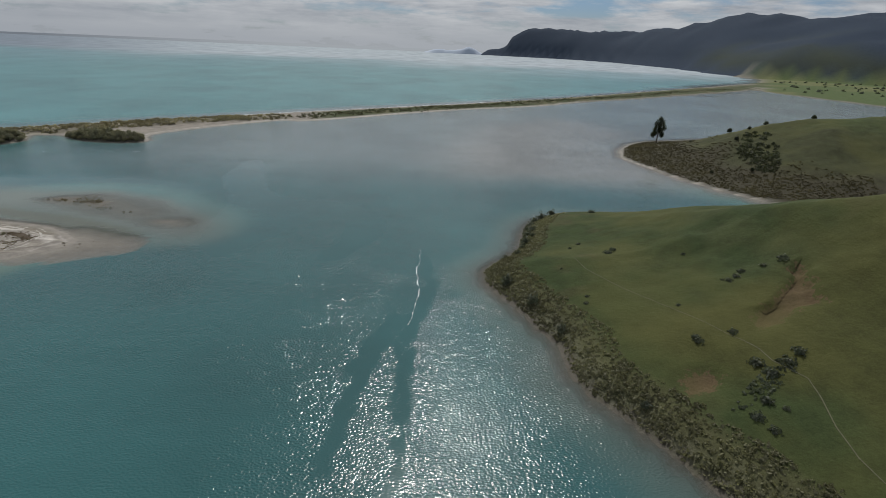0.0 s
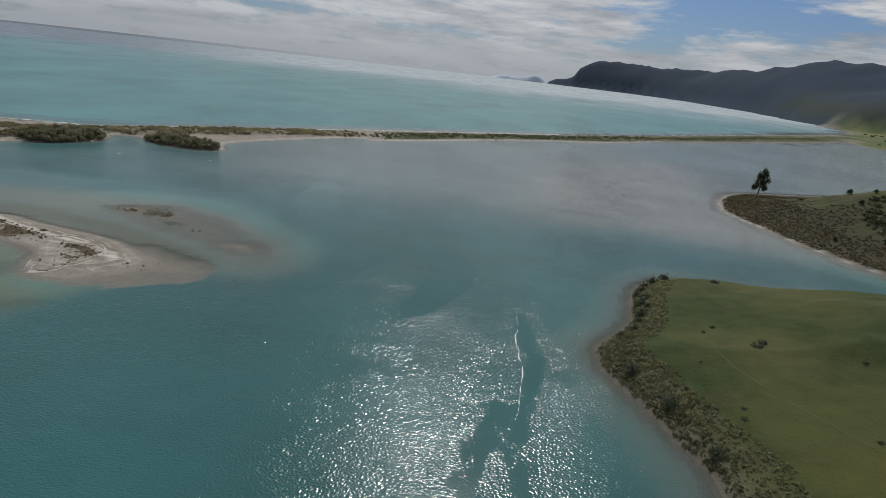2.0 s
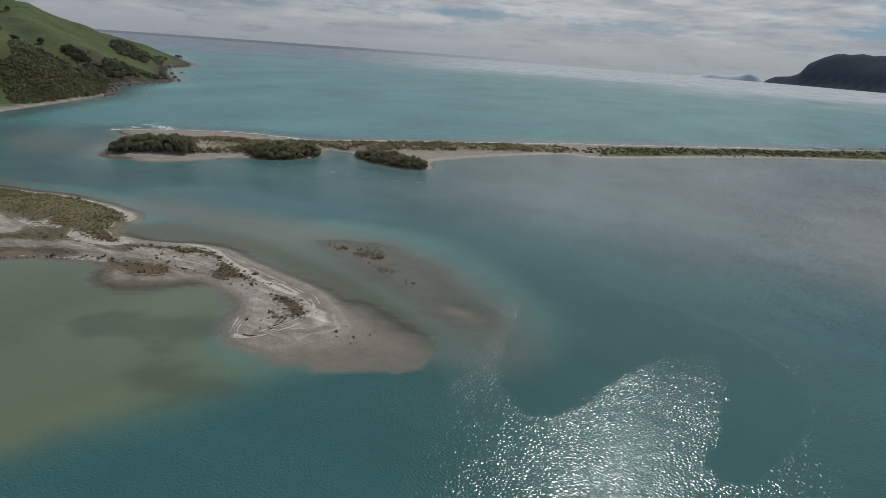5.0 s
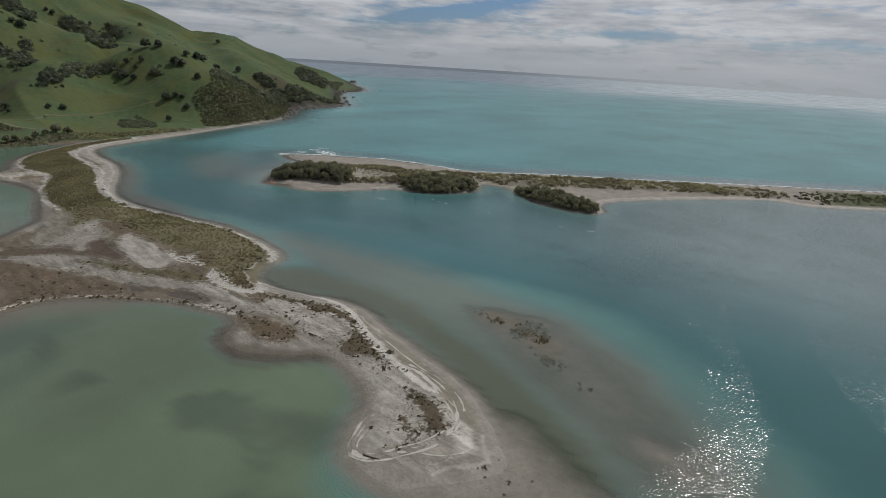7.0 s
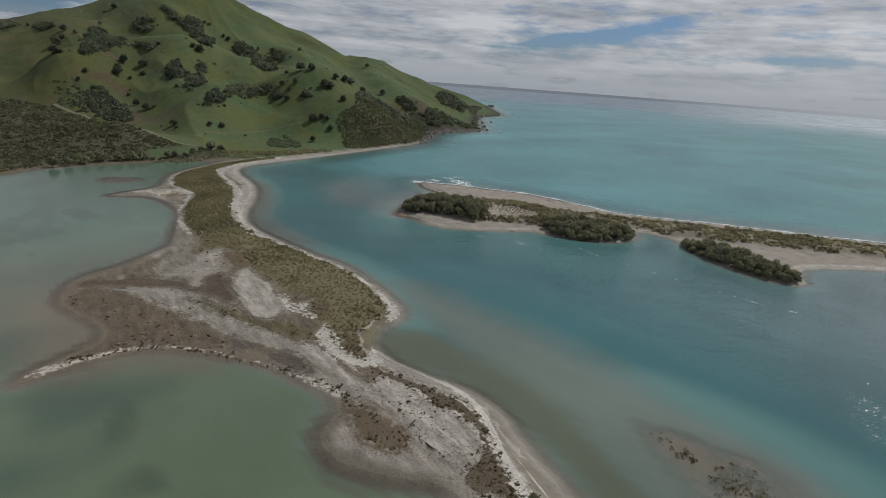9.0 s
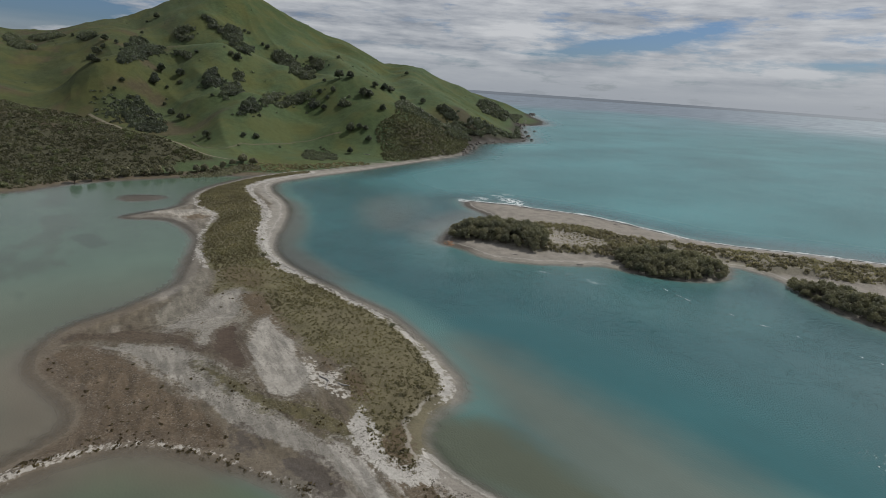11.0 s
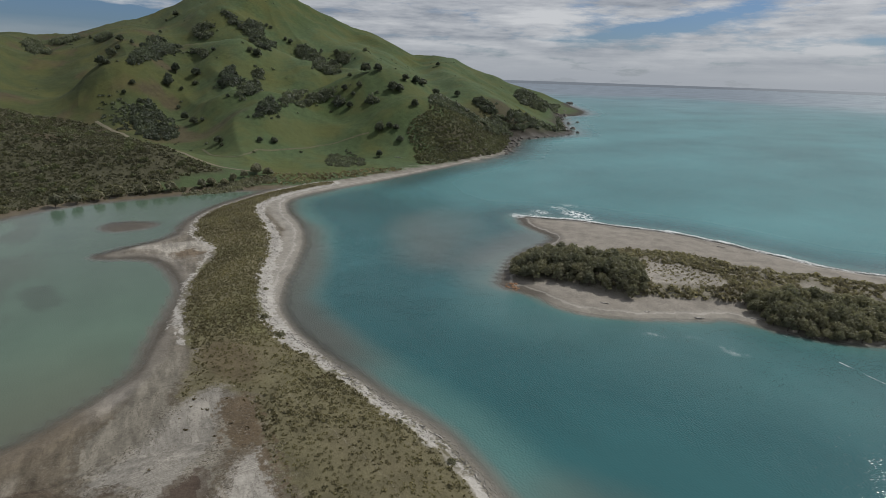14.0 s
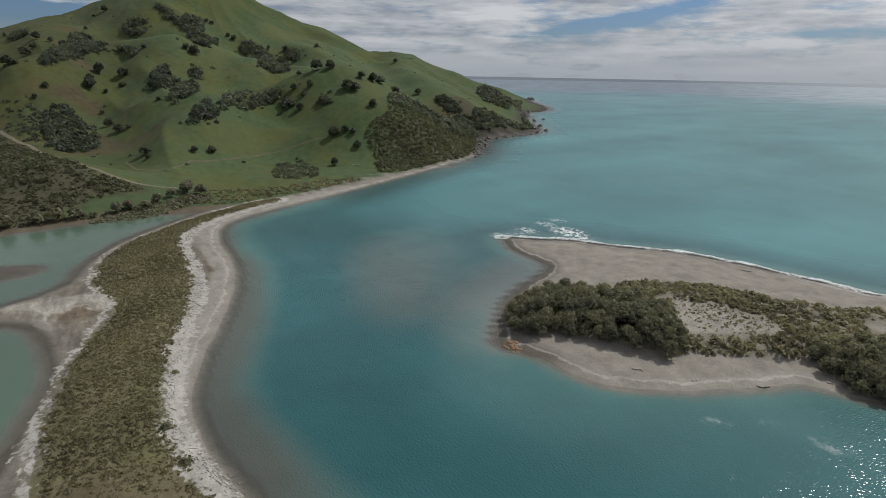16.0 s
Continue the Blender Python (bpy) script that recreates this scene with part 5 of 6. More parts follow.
r = np.where(x < -296, 0.22 + 0.42 * rng.uniform(size=len(x)) ** 2, 0.21 + 0.6 * rng.uniform(size=len(x)) ** 2)
scrub_stuff("saltmarsh_shrubs", x, y, r, r * rng.uniform(0.5, 1.0, len(x)), 22, LEAF_OLIVE, "olive brown saltmarsh shrubs covering the sand spit", "shrub")
x, y = scatter(SPIT_GREEN, 0.95)
t = terrain(x, y)[1]
keep = (t["green"] > -0.9) & (t["spit"] > 2.5) & (t["clearing"] < 0) & (rng.uniform(size=len(x)) < 0.75 + 0.3 * t["n2"])
x, y = x[keep], y[keep]
r = rng.uniform(0.2, 0.52, len(x)) * np.where(x < -300, 1.3, 1.0)
scrub_stuff("spit_grass", x, y, r, r * 0.5, 12, leaf_material("spit_grass", (0.132, 0.122, 0.080), (0.232, 0.212, 0.136)), "tussocky dry green grass on the spit", "grass")
xs, ys = [], []
for poly, gap, odds in ((SPIT_BROWN, 0.6, 0.34), (TIP_BROWN, 0.55, 0.4), (TIP_STRIP, 0.6, 0.6), (WHITE_BANK, 1.0, 0.16), (BROWN_BANK, 0.9, 0.45), (OLIVE, 0.9, 0.4), (ALGAE, 1.2, 0.25), (WHITE_PAN, 2.0, 0.06), (RIDGE_BAND, 1.4, 0.14), (PALE_PAN, 1.5, 0.12), (TIP_WHITE, 0.8, 0.2), (DARK_FRINGE, 0.6, 0.6), (MOTTLE, 0.9, 0.15), (MUD, 1.5, 0.10)):
    x, y = scatter(poly, gap)
    t = terrain(x, y)[1]
    keep = (rng.uniform(size=len(x)) < odds + 0.35 * t["n1"] + 0.3 * step(1.2 - np.abs(t["white_bank"]), 0, 0.8)) & (t["spit"] > 1.8)
    xs.append(x[keep])
    ys.append(y[keep])
edge_line = np.array(SHELL_LINE + [(-176, 151.5)], float)
seg, u = rng.integers(0, len(edge_line) - 1, 300), rng.uniform(size=(300, 1))
e = edge_line[seg + 1] - edge_line[seg]
p = edge_line[seg] + e * u
e /= np.linalg.norm(e, axis=1)[:, None]
p += np.stack((-e[:, 1], e[:, 0]), 1) * np.abs(rng.normal(size=(300, 1))) * 1.5
keep = fbm(p[:, 0], p[:, 1], 7, 251) > -0.1
xs.append(p[keep, 0])
ys.append(p[keep, 1])
x, y = scatter([(-111.2, 148.7), (-110.0, 154.7), (-104.8, 156.1), (-100.1, 154.6), (-99.6, 150.5), (-104.8, 146.3)], 1.3)
keep = rng.uniform(size=len(x)) < 0.3
xs.append(x[keep])
ys.append(y[keep])
x, y = np.concatenate(xs), np.concatenate(ys)
r = 0.1 + 0.42 * rng.uniform(size=len(x)) ** 2
BROWN_TUFT = leaf_material("brown_tuft", (0.056, 0.046, 0.030), (0.158, 0.126, 0.078))
scrub_stuff("brown_tufts", x, y, r, r * 0.6, 7, BROWN_TUFT, "dark brown marsh tufts scattered over sand flats", "grass")
xs, ys = [], []
for poly, odds in (([(-132.7, 195.3), (-132.8, 202.0), (-128.1, 203.8), (-122.6, 199.7), (-121.8, 194.5), (-123.2, 189.3), (-127.4, 190.2)], 0.75), ([(-145.7, 196.8), (-143.1, 200.1), (-136.1, 200.8), (-133.7, 195.5), (-137.3, 194.0)], 0.45), ([(-122.2, 189.6), (-118.6, 191.5), (-112.7, 189.2), (-112.8, 186.1), (-117.6, 186.4)], 0.55), ([(-112.3, 186.4), (-107.0, 186.3), (-104.2, 183.5), (-107.6, 182.3)], 0.15)):
    x, y = scatter(poly, 0.6)
    keep = rng.uniform(size=len(x)) < odds * (0.55 + 1.1 * fbm(x, y, 3.5, 291))
    xs.append(x[keep])
    ys.append(y[keep])
x, y = np.concatenate(xs), np.concatenate(ys)
r = 0.16 + 0.5 * rng.uniform(size=len(x)) ** 2
scrub_stuff("reef_clumps", x, y, r, r * 0.5 + 0.26, 12, leaf_material("reef_weed", (0.085, 0.068, 0.042), (0.180, 0.146, 0.088)), "brown weed clumps on a drowned sand bar", "weed")


def bush(name, label, mat, spread, tall, leaves=150):
    """One bush: short stems and a low crown."""
    root = tagged(new(name), label, "bush")
    bm = bmesh.new()
    for k in range(4):
        q = k * 1.6 + random.uniform(-0.4, 0.4)
        limb(bm, (0, 0, -0.2), (math.cos(q) * spread * 0.5, math.sin(q) * spread * 0.5, tall * 0.6), 0.05 * tall, 0.02 * tall, 5)
    part("stems", mesh_of(bm, "stems", BARK), root)
    d = unit(leaves, 0.85)
    at = d * rng.uniform(0.5, 1.08, (leaves, 1)) * np.array((spread, spread, tall)) * (1 + 0.2 * np.sin(d[:, :1] * 5 + d[:, 1:2] * 4))
    normal = d + 0.5 * rng.normal(size=d.shape)
    part("crown", quad_mesh("crown", leaf_quads(at, normal / np.linalg.norm(normal, axis=1)[:, None], rng.uniform(0.12, 0.3, leaves) * spread ** 0.6), mat), root)
    return root


plant([bush("beach_bush", "round dark bush at the edge of the driftwood beach", LEAF, 1.5, 1.5)], [(-309, 167.5)], "bushes by the beach", (0.95, 1.0))
plant([bush("beach_bush", "small dark bush on the spit shore", LEAF, 0.9, 0.9) for _ in range(2)], [(-327, 171.5), (-256, 180), (-243, 183), (-298, 169), (-352, 175), (-129, 156.5), (-143, 164.5)], "bushes by the beach", (0.7, 1.2))

# ---- hill: trees, woods, scrub ----
HILL_SINGLE = [(-765, 183), (-749, 175), (-739, 174), (-759, 199), (-747, 197), (-719, 146), (-736, 184), (-708, 178), (-675, 180), (-650, 184), (-648, 190), (-660, 212), (-707, 139), (-608, 315), (-570, 336), (-613, 336), (-610, 341), (-629, 307), (-618, 300), (-641, 304), (-559, 302), (-558, 309), (-554, 313), (-543, 311), (-531, 290), (-636, 390), (-671, 406), (-707, 454), (-637, 376), (-632, 367), (-633, 314), (-651, 327), (-645, 336)]
HILL_MORE = [(-856, 392), (-908, 386), (-902, 373), (-920, 369), (-561, 216), (-564, 226), (-569, 191), (-562, 192), (-887, 161), (-907, 151), (-911, 140), (-891, 137), (-879, 130), (-746, 125), (-744, 129), (-1045, 106), (-961, 116), (-958, 122), (-1079, 198), (-1079, 211), (-795, 221), (-1002, 185), (-782, 254), (-778, 260), (-628, 355), (-897, 532), (-877, 414), (-941, 328), (-936, 333), (-975, 312), (-970, 316), (-759, 339), (-659, 315)]
hill_models = [build_tree("hill_tree", "dark spreading tree on a steep grazed hillside", "tree", LEAF_HILL, random.uniform(6.0, 8.0), random.uniform(4.0, 5.4), 7, 420, 0.12, 0.5, 0.42) for _ in range(6)]
places = [(a, b, random.uniform(0.4, 1.15)) for a, b in HILL_SINGLE + HILL_MORE]
plant(hill_models, places, "trees on the hill pasture", (0.8, 1.15), 0.5)

SUMMIT_WOODS = [
    [(-738, 145), (-759, 150), (-937, 166), (-983, 182), (-958, 191), (-835, 197), (-808, 176), (-759, 159)],
    [(-839, 198), (-833, 206), (-803, 215), (-778, 220), (-772, 216), (-792, 212), (-822, 205)],
    [(-997, 226), (-977, 246), (-954, 244), (-948, 235), (-965, 223)],
    [(-1001, 261), (-993, 269), (-964, 277), (-947, 277), (-952, 270), (-978, 263)],
    [(-963, 285), (-984, 309), (-945, 301), (-903, 286), (-807, 270), (-793, 260), (-920, 282), (-934, 276)],
    [(-797, 267), (-893, 286), (-933, 308), (-934, 316), (-913, 306), (-794, 273)],
]
SPUR_WOODS = [
    [(-921, 336), (-931, 342), (-922, 356), (-910, 362), (-896, 378), (-872, 380), (-803, 350), (-747, 328), (-747, 319), (-759, 310), (-904, 340)],
    [(-903, 384), (-900, 394), (-875, 393), (-858, 385), (-881, 381)],
    [(-730, 217), (-761, 229), (-758, 234), (-737, 229), (-731, 237), (-722, 233), (-713, 223), (-704, 218), (-715, 213)],
    [(-750, 250), (-759, 259), (-749, 260), (-739, 253), (-739, 248)],
    [(-668, 223), (-722, 233), (-732, 245), (-738, 254), (-728, 247), (-721, 250), (-651, 237), (-648, 227), (-647, 219)],
    [(-591, 220), (-602, 224), (-623, 233), (-629, 240), (-616, 241), (-605, 240), (-599, 233), (-592, 225)],
]
DOME_WOODS = [
    [(-613, 243), (-651, 256), (-653, 261), (-721, 290), (-719, 292), (-647, 265), (-628, 253)],
    [(-621, 258), (-642, 267), (-662, 286), (-651, 298), (-643, 295), (-646, 287), (-642, 273)],
    [(-638, 294), (-637, 300), (-629, 299), (-624, 297), (-630, 293)],
    [(-609, 311), (-614, 315), (-613, 320), (-607, 320), (-600, 316)],
    [(-686, 461), (-687, 472), (-661, 472), (-651, 468), (-654, 460), (-668, 457)],
    [(-1126, 24), (-1217, 29), (-959, 70), (-948, 64), (-1079, 35)],
    [(-1194, 48), (-1122, 91), (-1039, 97), (-1089, 62)],
    [(-1049, 113), (-996, 130), (-929, 132), (-952, 118)],
]
for poly in SUMMIT_WOODS + SPUR_WOODS + DOME_WOODS:
    x, y = scatter(poly, 3.5)
    keep = fbm(x, y, 16, 321) > -0.45
    x, y = x[keep], y[keep]
    r = rng.uniform(2.6, 5.0, len(x))
    stray = rng.integers(0, len(x), len(x) // 4)
    x = np.concatenate((x, x[stray] + 7 * rng.normal(size=len(stray))))
    y = np.concatenate((y, y[stray] + 5 * rng.normal(size=len(stray))))
    r = np.concatenate((r, 0.45 * r[stray]))
    scrub_stuff("hill_wood", x, y, r, r * rng.uniform(1.0, 1.4, len(x)), 70, LEAF_HILL, "dark dense patch of native wood on grazed hillside", "trees")
x, y = scatter(LEFT_SLOPE, 2.0)
t = terrain(x, y)[1]
keep = (t["hill"] > 2.5) & (rng.uniform(size=len(x)) < 0.85 + 0.25 * t["n1"]) & (depth_in(x, y, GREEN_FLAT, 20, 1) < 0)
x, y = x[keep], y[keep]
r = rng.uniform(0.5, 1.0, len(x)) ** 2 * 1.7
scrub_stuff("hillside_scrub", x, y, r, r * rng.uniform(0.6, 1.0, len(x)), 18, leaf_material("hillside_scrub", (0.070, 0.073, 0.052), (0.142, 0.140, 0.098)), "dun and dark green native scrub on the slope above the lagoon", "scrub")
x, y = scatter(LEFT_SLOPE, 9.5)
t = terrain(x, y)[1]
keep = (t["hill"] > 4) & (rng.uniform(size=len(x)) < 0.55) & (depth_in(x, y, GREEN_FLAT, 20, 1) < -2)
x, y = x[keep], y[keep]
r = rng.uniform(1.4, 3.0, len(x))
scrub_stuff("hillside_trees", x, y, r, r * 1.1, 70, leaf_material("slope_tree", (0.086, 0.100, 0.062), (0.180, 0.195, 0.120)), "rounded dark green trees among hillside scrub", "trees")
GULLY_WOOD = [(-698, 144), (-706, 153), (-705, 159), (-687, 163), (-670, 170), (-636, 171), (-606, 165), (-616, 158), (-612, 146), (-640, 141), (-674, 142)]
x, y = scatter(GULLY_WOOD, 4.0)
r = rng.uniform(2.0, 3.6, len(x))
keep = terrain(x, y)[1]["n1"] + rng.uniform(-0.3, 0.6, len(x)) > -0.15
x, y, r = x[keep], y[keep], r[keep]
scrub_stuff("gully_wood", x, y, r, r * 1.15, 44, LEAF_HILL, "dark native wood filling a gully", "trees")
SIDE_SCRUB = [(-715, 119), (-705, 132), (-698, 142), (-654, 142), (-626, 142), (-645, 131), (-690, 118)]
x, y = scatter(SIDE_SCRUB, 3.0)
r = rng.uniform(1.0, 2.4, len(x))
keep = rng.uniform(size=len(x)) < 0.6 + 0.5 * terrain(x, y)[1]["n1"]
x, y, r = x[keep], y[keep], r[keep]
scrub_stuff("gully_scrub", x, y, r, r * 0.9, 26, LEAF_HILL, "patchy dark scrub on the slope beside the gully", "scrub")
SHORE_WOOD = [(-553, 321), (-557, 327), (-562, 342), (-572, 350), (-582, 365), (-600, 395), (-602, 415), (-620, 447), (-614, 461), (-559, 418), (-529, 387), (-516, 359), (-499, 326), (-499, 304), (-527, 315), (-544, 319)]
x, y = scatter(SHORE_WOOD, 2.3)
t = terrain(x, y)[1]
keep = (t["hill"] > 3) & (rng.uniform(size=len(x)) < 0.95 + 0.3 * t["n1"])
x, y = x[keep], y[keep]
r = rng.uniform(0.9, 2.2, len(x))
scrub_stuff("cliff_scrub", x, y, r, r * rng.uniform(0.7, 1.1, len(x)), 24, leaf_material("cliff_scrub", (0.084, 0.090, 0.062), (0.172, 0.174, 0.108)), "dense dark scrub on the coastal cliff", "scrub")
CAPE_WOOD = [(-627, 478), (-634, 493), (-645, 520), (-652, 560), (-716, 610), (-800, 678), (-848, 722), (-862, 742), (-850, 748), (-811, 705), (-716, 627), (-664, 585), (-668, 540), (-664, 500), (-648, 478)]
x, y = scatter(CAPE_WOOD, 3.8)
t = terrain(x, y)[1]
keep = (t["hill"] > 3) & (t["n1"] > -0.45)
x, y = x[keep], y[keep]
r = rng.uniform(2.2, 4.6, len(x))
scrub_stuff("cape_trees", x, y, r, r * 1.1, 40, LEAF_HILL, "dark wind-shaped trees along the rocky cape", "trees")
FAR_WOOD = [(-858, 643), (-880, 680), (-960, 770), (-1060, 870), (-1090, 935), (-1005, 850), (-900, 760), (-847, 700), (-811, 668), (-819, 653), (-818, 629), (-835, 626)]
x, y = scatter(FAR_WOOD, 5)
r = rng.uniform(3.2, 5.5, len(x))
scrub_stuff("headland_wood", x, y, r, r, 34, LEAF_HILL, "dark wood on the seaward face of the hill", "trees")
CLIFF_TOP = [(-602, 364), (-670, 417), (-668, 438), (-602, 408), (-652, 459), (-636, 481), (-622, 471), (-604, 436), (-591, 407), (-583, 385), (-573, 365), (-575, 350)]
x, y = scatter(CLIFF_TOP, 4.2)
r = rng.uniform(2.4, 4.4, len(x))
scrub_stuff("cliff_top_wood", x, y, r, r * 1.1, 60, LEAF_HILL, "dark trees crowning the coastal cliff", "trees")
LOW_SCRUB = [(-553, 258), (-556, 269), (-548, 278), (-524, 279), (-505, 268), (-505, 255), (-517, 247)]
x, y = scatter(LOW_SCRUB, 1.9)
keep = fbm(x, y, 7, 311) + rng.uniform(-0.7, 0.7, len(x)) > -0.25
x, y = x[keep], y[keep]
r = rng.uniform(0.7, 1.6, len(x))
scrub_stuff("foot_scrub", x, y, r, r * 0.9, 30, LEAF_HILL, "patch of dark scrub at the foot of the hill", "scrub")
FLAT_SCRUB = [(-470, 232), (-468, 205), (-480, 190), (-492, 205), (-492, 240), (-500, 285), (-488, 290)]
x, y = scatter(FLAT_SCRUB, 3.0)
r = rng.uniform(0.7, 1.6, len(x))
scrub_stuff("beach_flat_scrub", x, y, r, r * 0.8, 20, LEAF_OLIVE, "olive scrub on the flat behind the beach", "scrub")
x, y = rng.uniform(-1120, -520, 480), rng.uniform(60, 640, 480)
t = terrain(x, y)[1]
keep = (t["inner"] > 45) & (depth_in(x, y, LEFT_SLOPE, 30) < -8) & (rng.uniform(size=480) < 0.35 + 0.7 * t["n1"])
x, y = x[keep], y[keep]
r = rng.uniform(0.6, 1.6, len(x))
scrub_stuff("pasture_gorse", x, y, r, r * 0.9, 16, LEAF_HILL, "small dark gorse bushes dotted over hill pasture", "gorse")
EDGE_SCRUB = [(-465, 158), (-469, 170), (-477, 182), (-482, 203), (-477, 212), (-468, 190), (-461, 174), (-462, 162)]
x, y = scatter(EDGE_SCRUB, 1.7)
t = terrain(x, y)[1]
keep = rng.uniform(size=len(x)) < 0.75 + 0.4 * t["n1"]
x, y = x[keep], y[keep]
r = rng.uniform(0.8, 1.9, len(x))
scrub_stuff("lagoon_scrub", x, y, r, r * 0.95, 26, LEAF, "dark olive scrub along the lagoon edge", "scrub")
edge_models = [build_tree("lagoon_tree", "dark green tree at the lagoon edge", "tree", LEAF, 5.5, 3.2, 6, 420, 0.1, 0.5, 0.33) for _ in range(3)]
plant(edge_models, [(-473, 170), (-475, 175), (-474, 181), (-478, 186), (-482, 192), (-486, 199), (-470, 150), (-471, 156), (-469, 143), (-467, 134), (-463, 126), (-460, 118), (-456, 111), (-484, 205), (-489, 200)], "trees along the lagoon", (0.7, 1.15), 0.3)

# ---- near bluff, far point ----
x, y = scatter(BLUFF[:18] + [(120, -40), (110, 190)], 0.5)
t = terrain(x, y)[1]
keep = (t["bluff"] > 0.4) & (t["bluff"] < 9.5 + 2.5 * t["n1"]) & (rng.uniform(size=len(x)) < 0.85 - 0.05 * t["bluff"] + 0.5 * t["n1"])
x, y = x[keep], y[keep]
r = rng.uniform(0.2, 0.62, len(x))
scrub_stuff("bluff_scrub", x, y, r, r * rng.uniform(0.5, 1.0, len(x)), 15, leaf_material("bluff_scrub", (0.118, 0.122, 0.084), (0.204, 0.202, 0.138)), "rough brown green scrub along the bluff edge", "scrub")
x, y = scatter([(51.6, 72.4), (55.5, 75.7), (60.7, 80.2), (66.4, 82.9), (67.9, 81.3), (64.5, 77.3), (59.6, 74.8), (53.6, 71.9)], 0.6)
keep = terrain(x, y)[1]["n2"] + rng.uniform(-0.6, 0.8, len(x)) > 0.0
x, y = x[keep], y[keep]
r = rng.uniform(0.2, 0.55, len(x))
scrub_stuff("reed_clumps", x, y, r, r * 0.9, 12, LEAF_HILL, "dark rushes in the wet slip on the bluff", "reeds")
bluff_models = [bush("bluff_bush", "dark low bush on grazed bluff top", LEAF_HILL, 1.0, 0.9) for _ in range(3)]
plant(bluff_models, [(52, 137, 1.2), (50, 135, 1.1), (45, 147, 0.7), (42, 144, 0.6), (59, 183, 1.3), (71, 110), (69, 109), (68, 110, 0.6), (73, 112), (66, 126, 0.5), (56, 104, 0.7), (61, 91, 1.2), (54, 90), (54, 91, 0.8), (58, 73), (56, 67), (60, 71, 0.6), (36, 129, 0.5), (38, 111, 0.6), (40, 77), (55, 70), (61, 82, 1.3), (62, 79, 1.2), (66, 81), (69, 83, 1.1), (39, 114, 0.6), (78, 112, 1.1), (82, 112, 1.2)], "bushes on the bluff", (0.8, 1.2))
edge_bushes = [bush("bluff_bush", "tall dark bush crowning the bluff corner", LEAF_HILL, 1.7, 2.3, 240) for _ in range(3)]
plant(edge_bushes, [(35, 176), (37, 179), (36, 172), (34, 168), (39, 183), (42, 186), (32, 160), (30.5, 156), (46, 188), (28, 150), (35, 165), (24, 146), (22, 128), (27, 117), (31, 104)], "bushes on the bluff", (0.6, 1.15))
POINT_SLOPE = [(120, 338), (118, 325), (125, 302), (132, 272), (141, 253), (155, 232), (200, 215), (215, 260), (190, 300), (180, 335), (190, 380), (170, 392), (150, 385), (132, 360)]
x, y = scatter(POINT_SLOPE, 1.15)
t = terrain(x, y)[1]
keep = (t["point"] > 2) & (rng.uniform(size=len(x)) < 0.75 - 0.012 * t["point"] + 0.4 * t["n1"])
x, y = x[keep], y[keep]
r = rng.uniform(0.4, 1.0, len(x))
scrub_stuff("point_scrub", x, y, r, r * 0.55, 18, leaf_material("point_scrub", (0.060, 0.055, 0.036), (0.098, 0.090, 0.060)), "brown scrub on the low slope of the point", "scrub")
point_models = [build_tree("point_tree", "broad dark tree on the sloping point", "tree", LEAF_GUM, 7.0, 3.8, 7, 420, 0.1, 0.5, 0.36) for _ in range(2)]
plant(point_models, [(180, 314, 0.4), (192, 324, 0.35), (188, 338, 0.45), (205, 330, 0.5), (230, 325, 0.5), (149, 276, 0.3), (166, 269, 0.35), (169, 347, 0.3)], "trees on the point", (0.85, 1.1), 0.3)
POINT_WOOD = [(168, 266), (170, 292), (182, 314), (190, 322), (197, 310), (190, 288), (178, 264)]
x, y = scatter(POINT_WOOD, 2.2)
keep = terrain(x, y)[1]["n2"] > -0.25
x, y = x[keep], y[keep]
r = rng.uniform(0.9, 1.9, len(x))
scrub_stuff("point_wood", x, y, r, r * 0.9, 60, LEAF_GUM, "dark shaded wood on the slope of the point", "trees")
gum = tagged(new("gum_tree"), "tall open gum tree with dark foliage on the point", "tree")
bm = bmesh.new()
limb(bm, (0, 0, -0.8), (0.3, 0, 6.5), 0.42, 0.26, 8)
stem = part("trunk", mesh_of(bm, "trunk", BARK), gum)
crown = part("crown", quad_mesh("crown", leaf_quads(np.array((0.3, 0, 8.5)) + unit(420) * rng.uniform(0.2, 1.0, (420, 1)) * np.array((1.6, 1.6, 3.4)), unit(420), rng.uniform(0.2, 0.5, 420)), LEAF_GUM), gum)
tips = [(-3.0, 0.6, 4.4, 1.5), (-2.6, -1.2, 7.6, 1.7), (-1.4, 0.8, 10.4, 1.8), (0.4, -0.6, 12.4, 1.6), (2.2, 0.8, 10.8, 1.7), (2.9, -0.9, 8.2, 1.8), (2.4, 1.5, 5.6, 1.7), (3.2, 0.4, 4.2, 1.4), (0.3, -1.8, 7.0, 1.5), (-1.2, 1.7, 5.2, 1.4)]
for a, b, c, s in tips:
    bm = bmesh.new()
    limb(bm, (0.2, 0, 1.6 + 0.36 * c), (a, b, c), 0.15, 0.05, 6)
    part("limb", mesh_of(bm, "limb", BARK), stem)
    at = np.array((a, b, c)) + unit(260) * rng.uniform(0.2, 1.0, (260, 1)) * np.array((s, s, s * 1.05)) * 1.15
    part("leaf_cluster", quad_mesh("leaf_cluster", leaf_quads(at, unit(260), rng.uniform(0.2, 0.5, 260)), LEAF_GUM), crown)
gum.matrix_basis = pose(161, 381, float(height_at(161, 381)[0])) @ Matrix.Diagonal((1.05, 1.05, 1.28, 1))

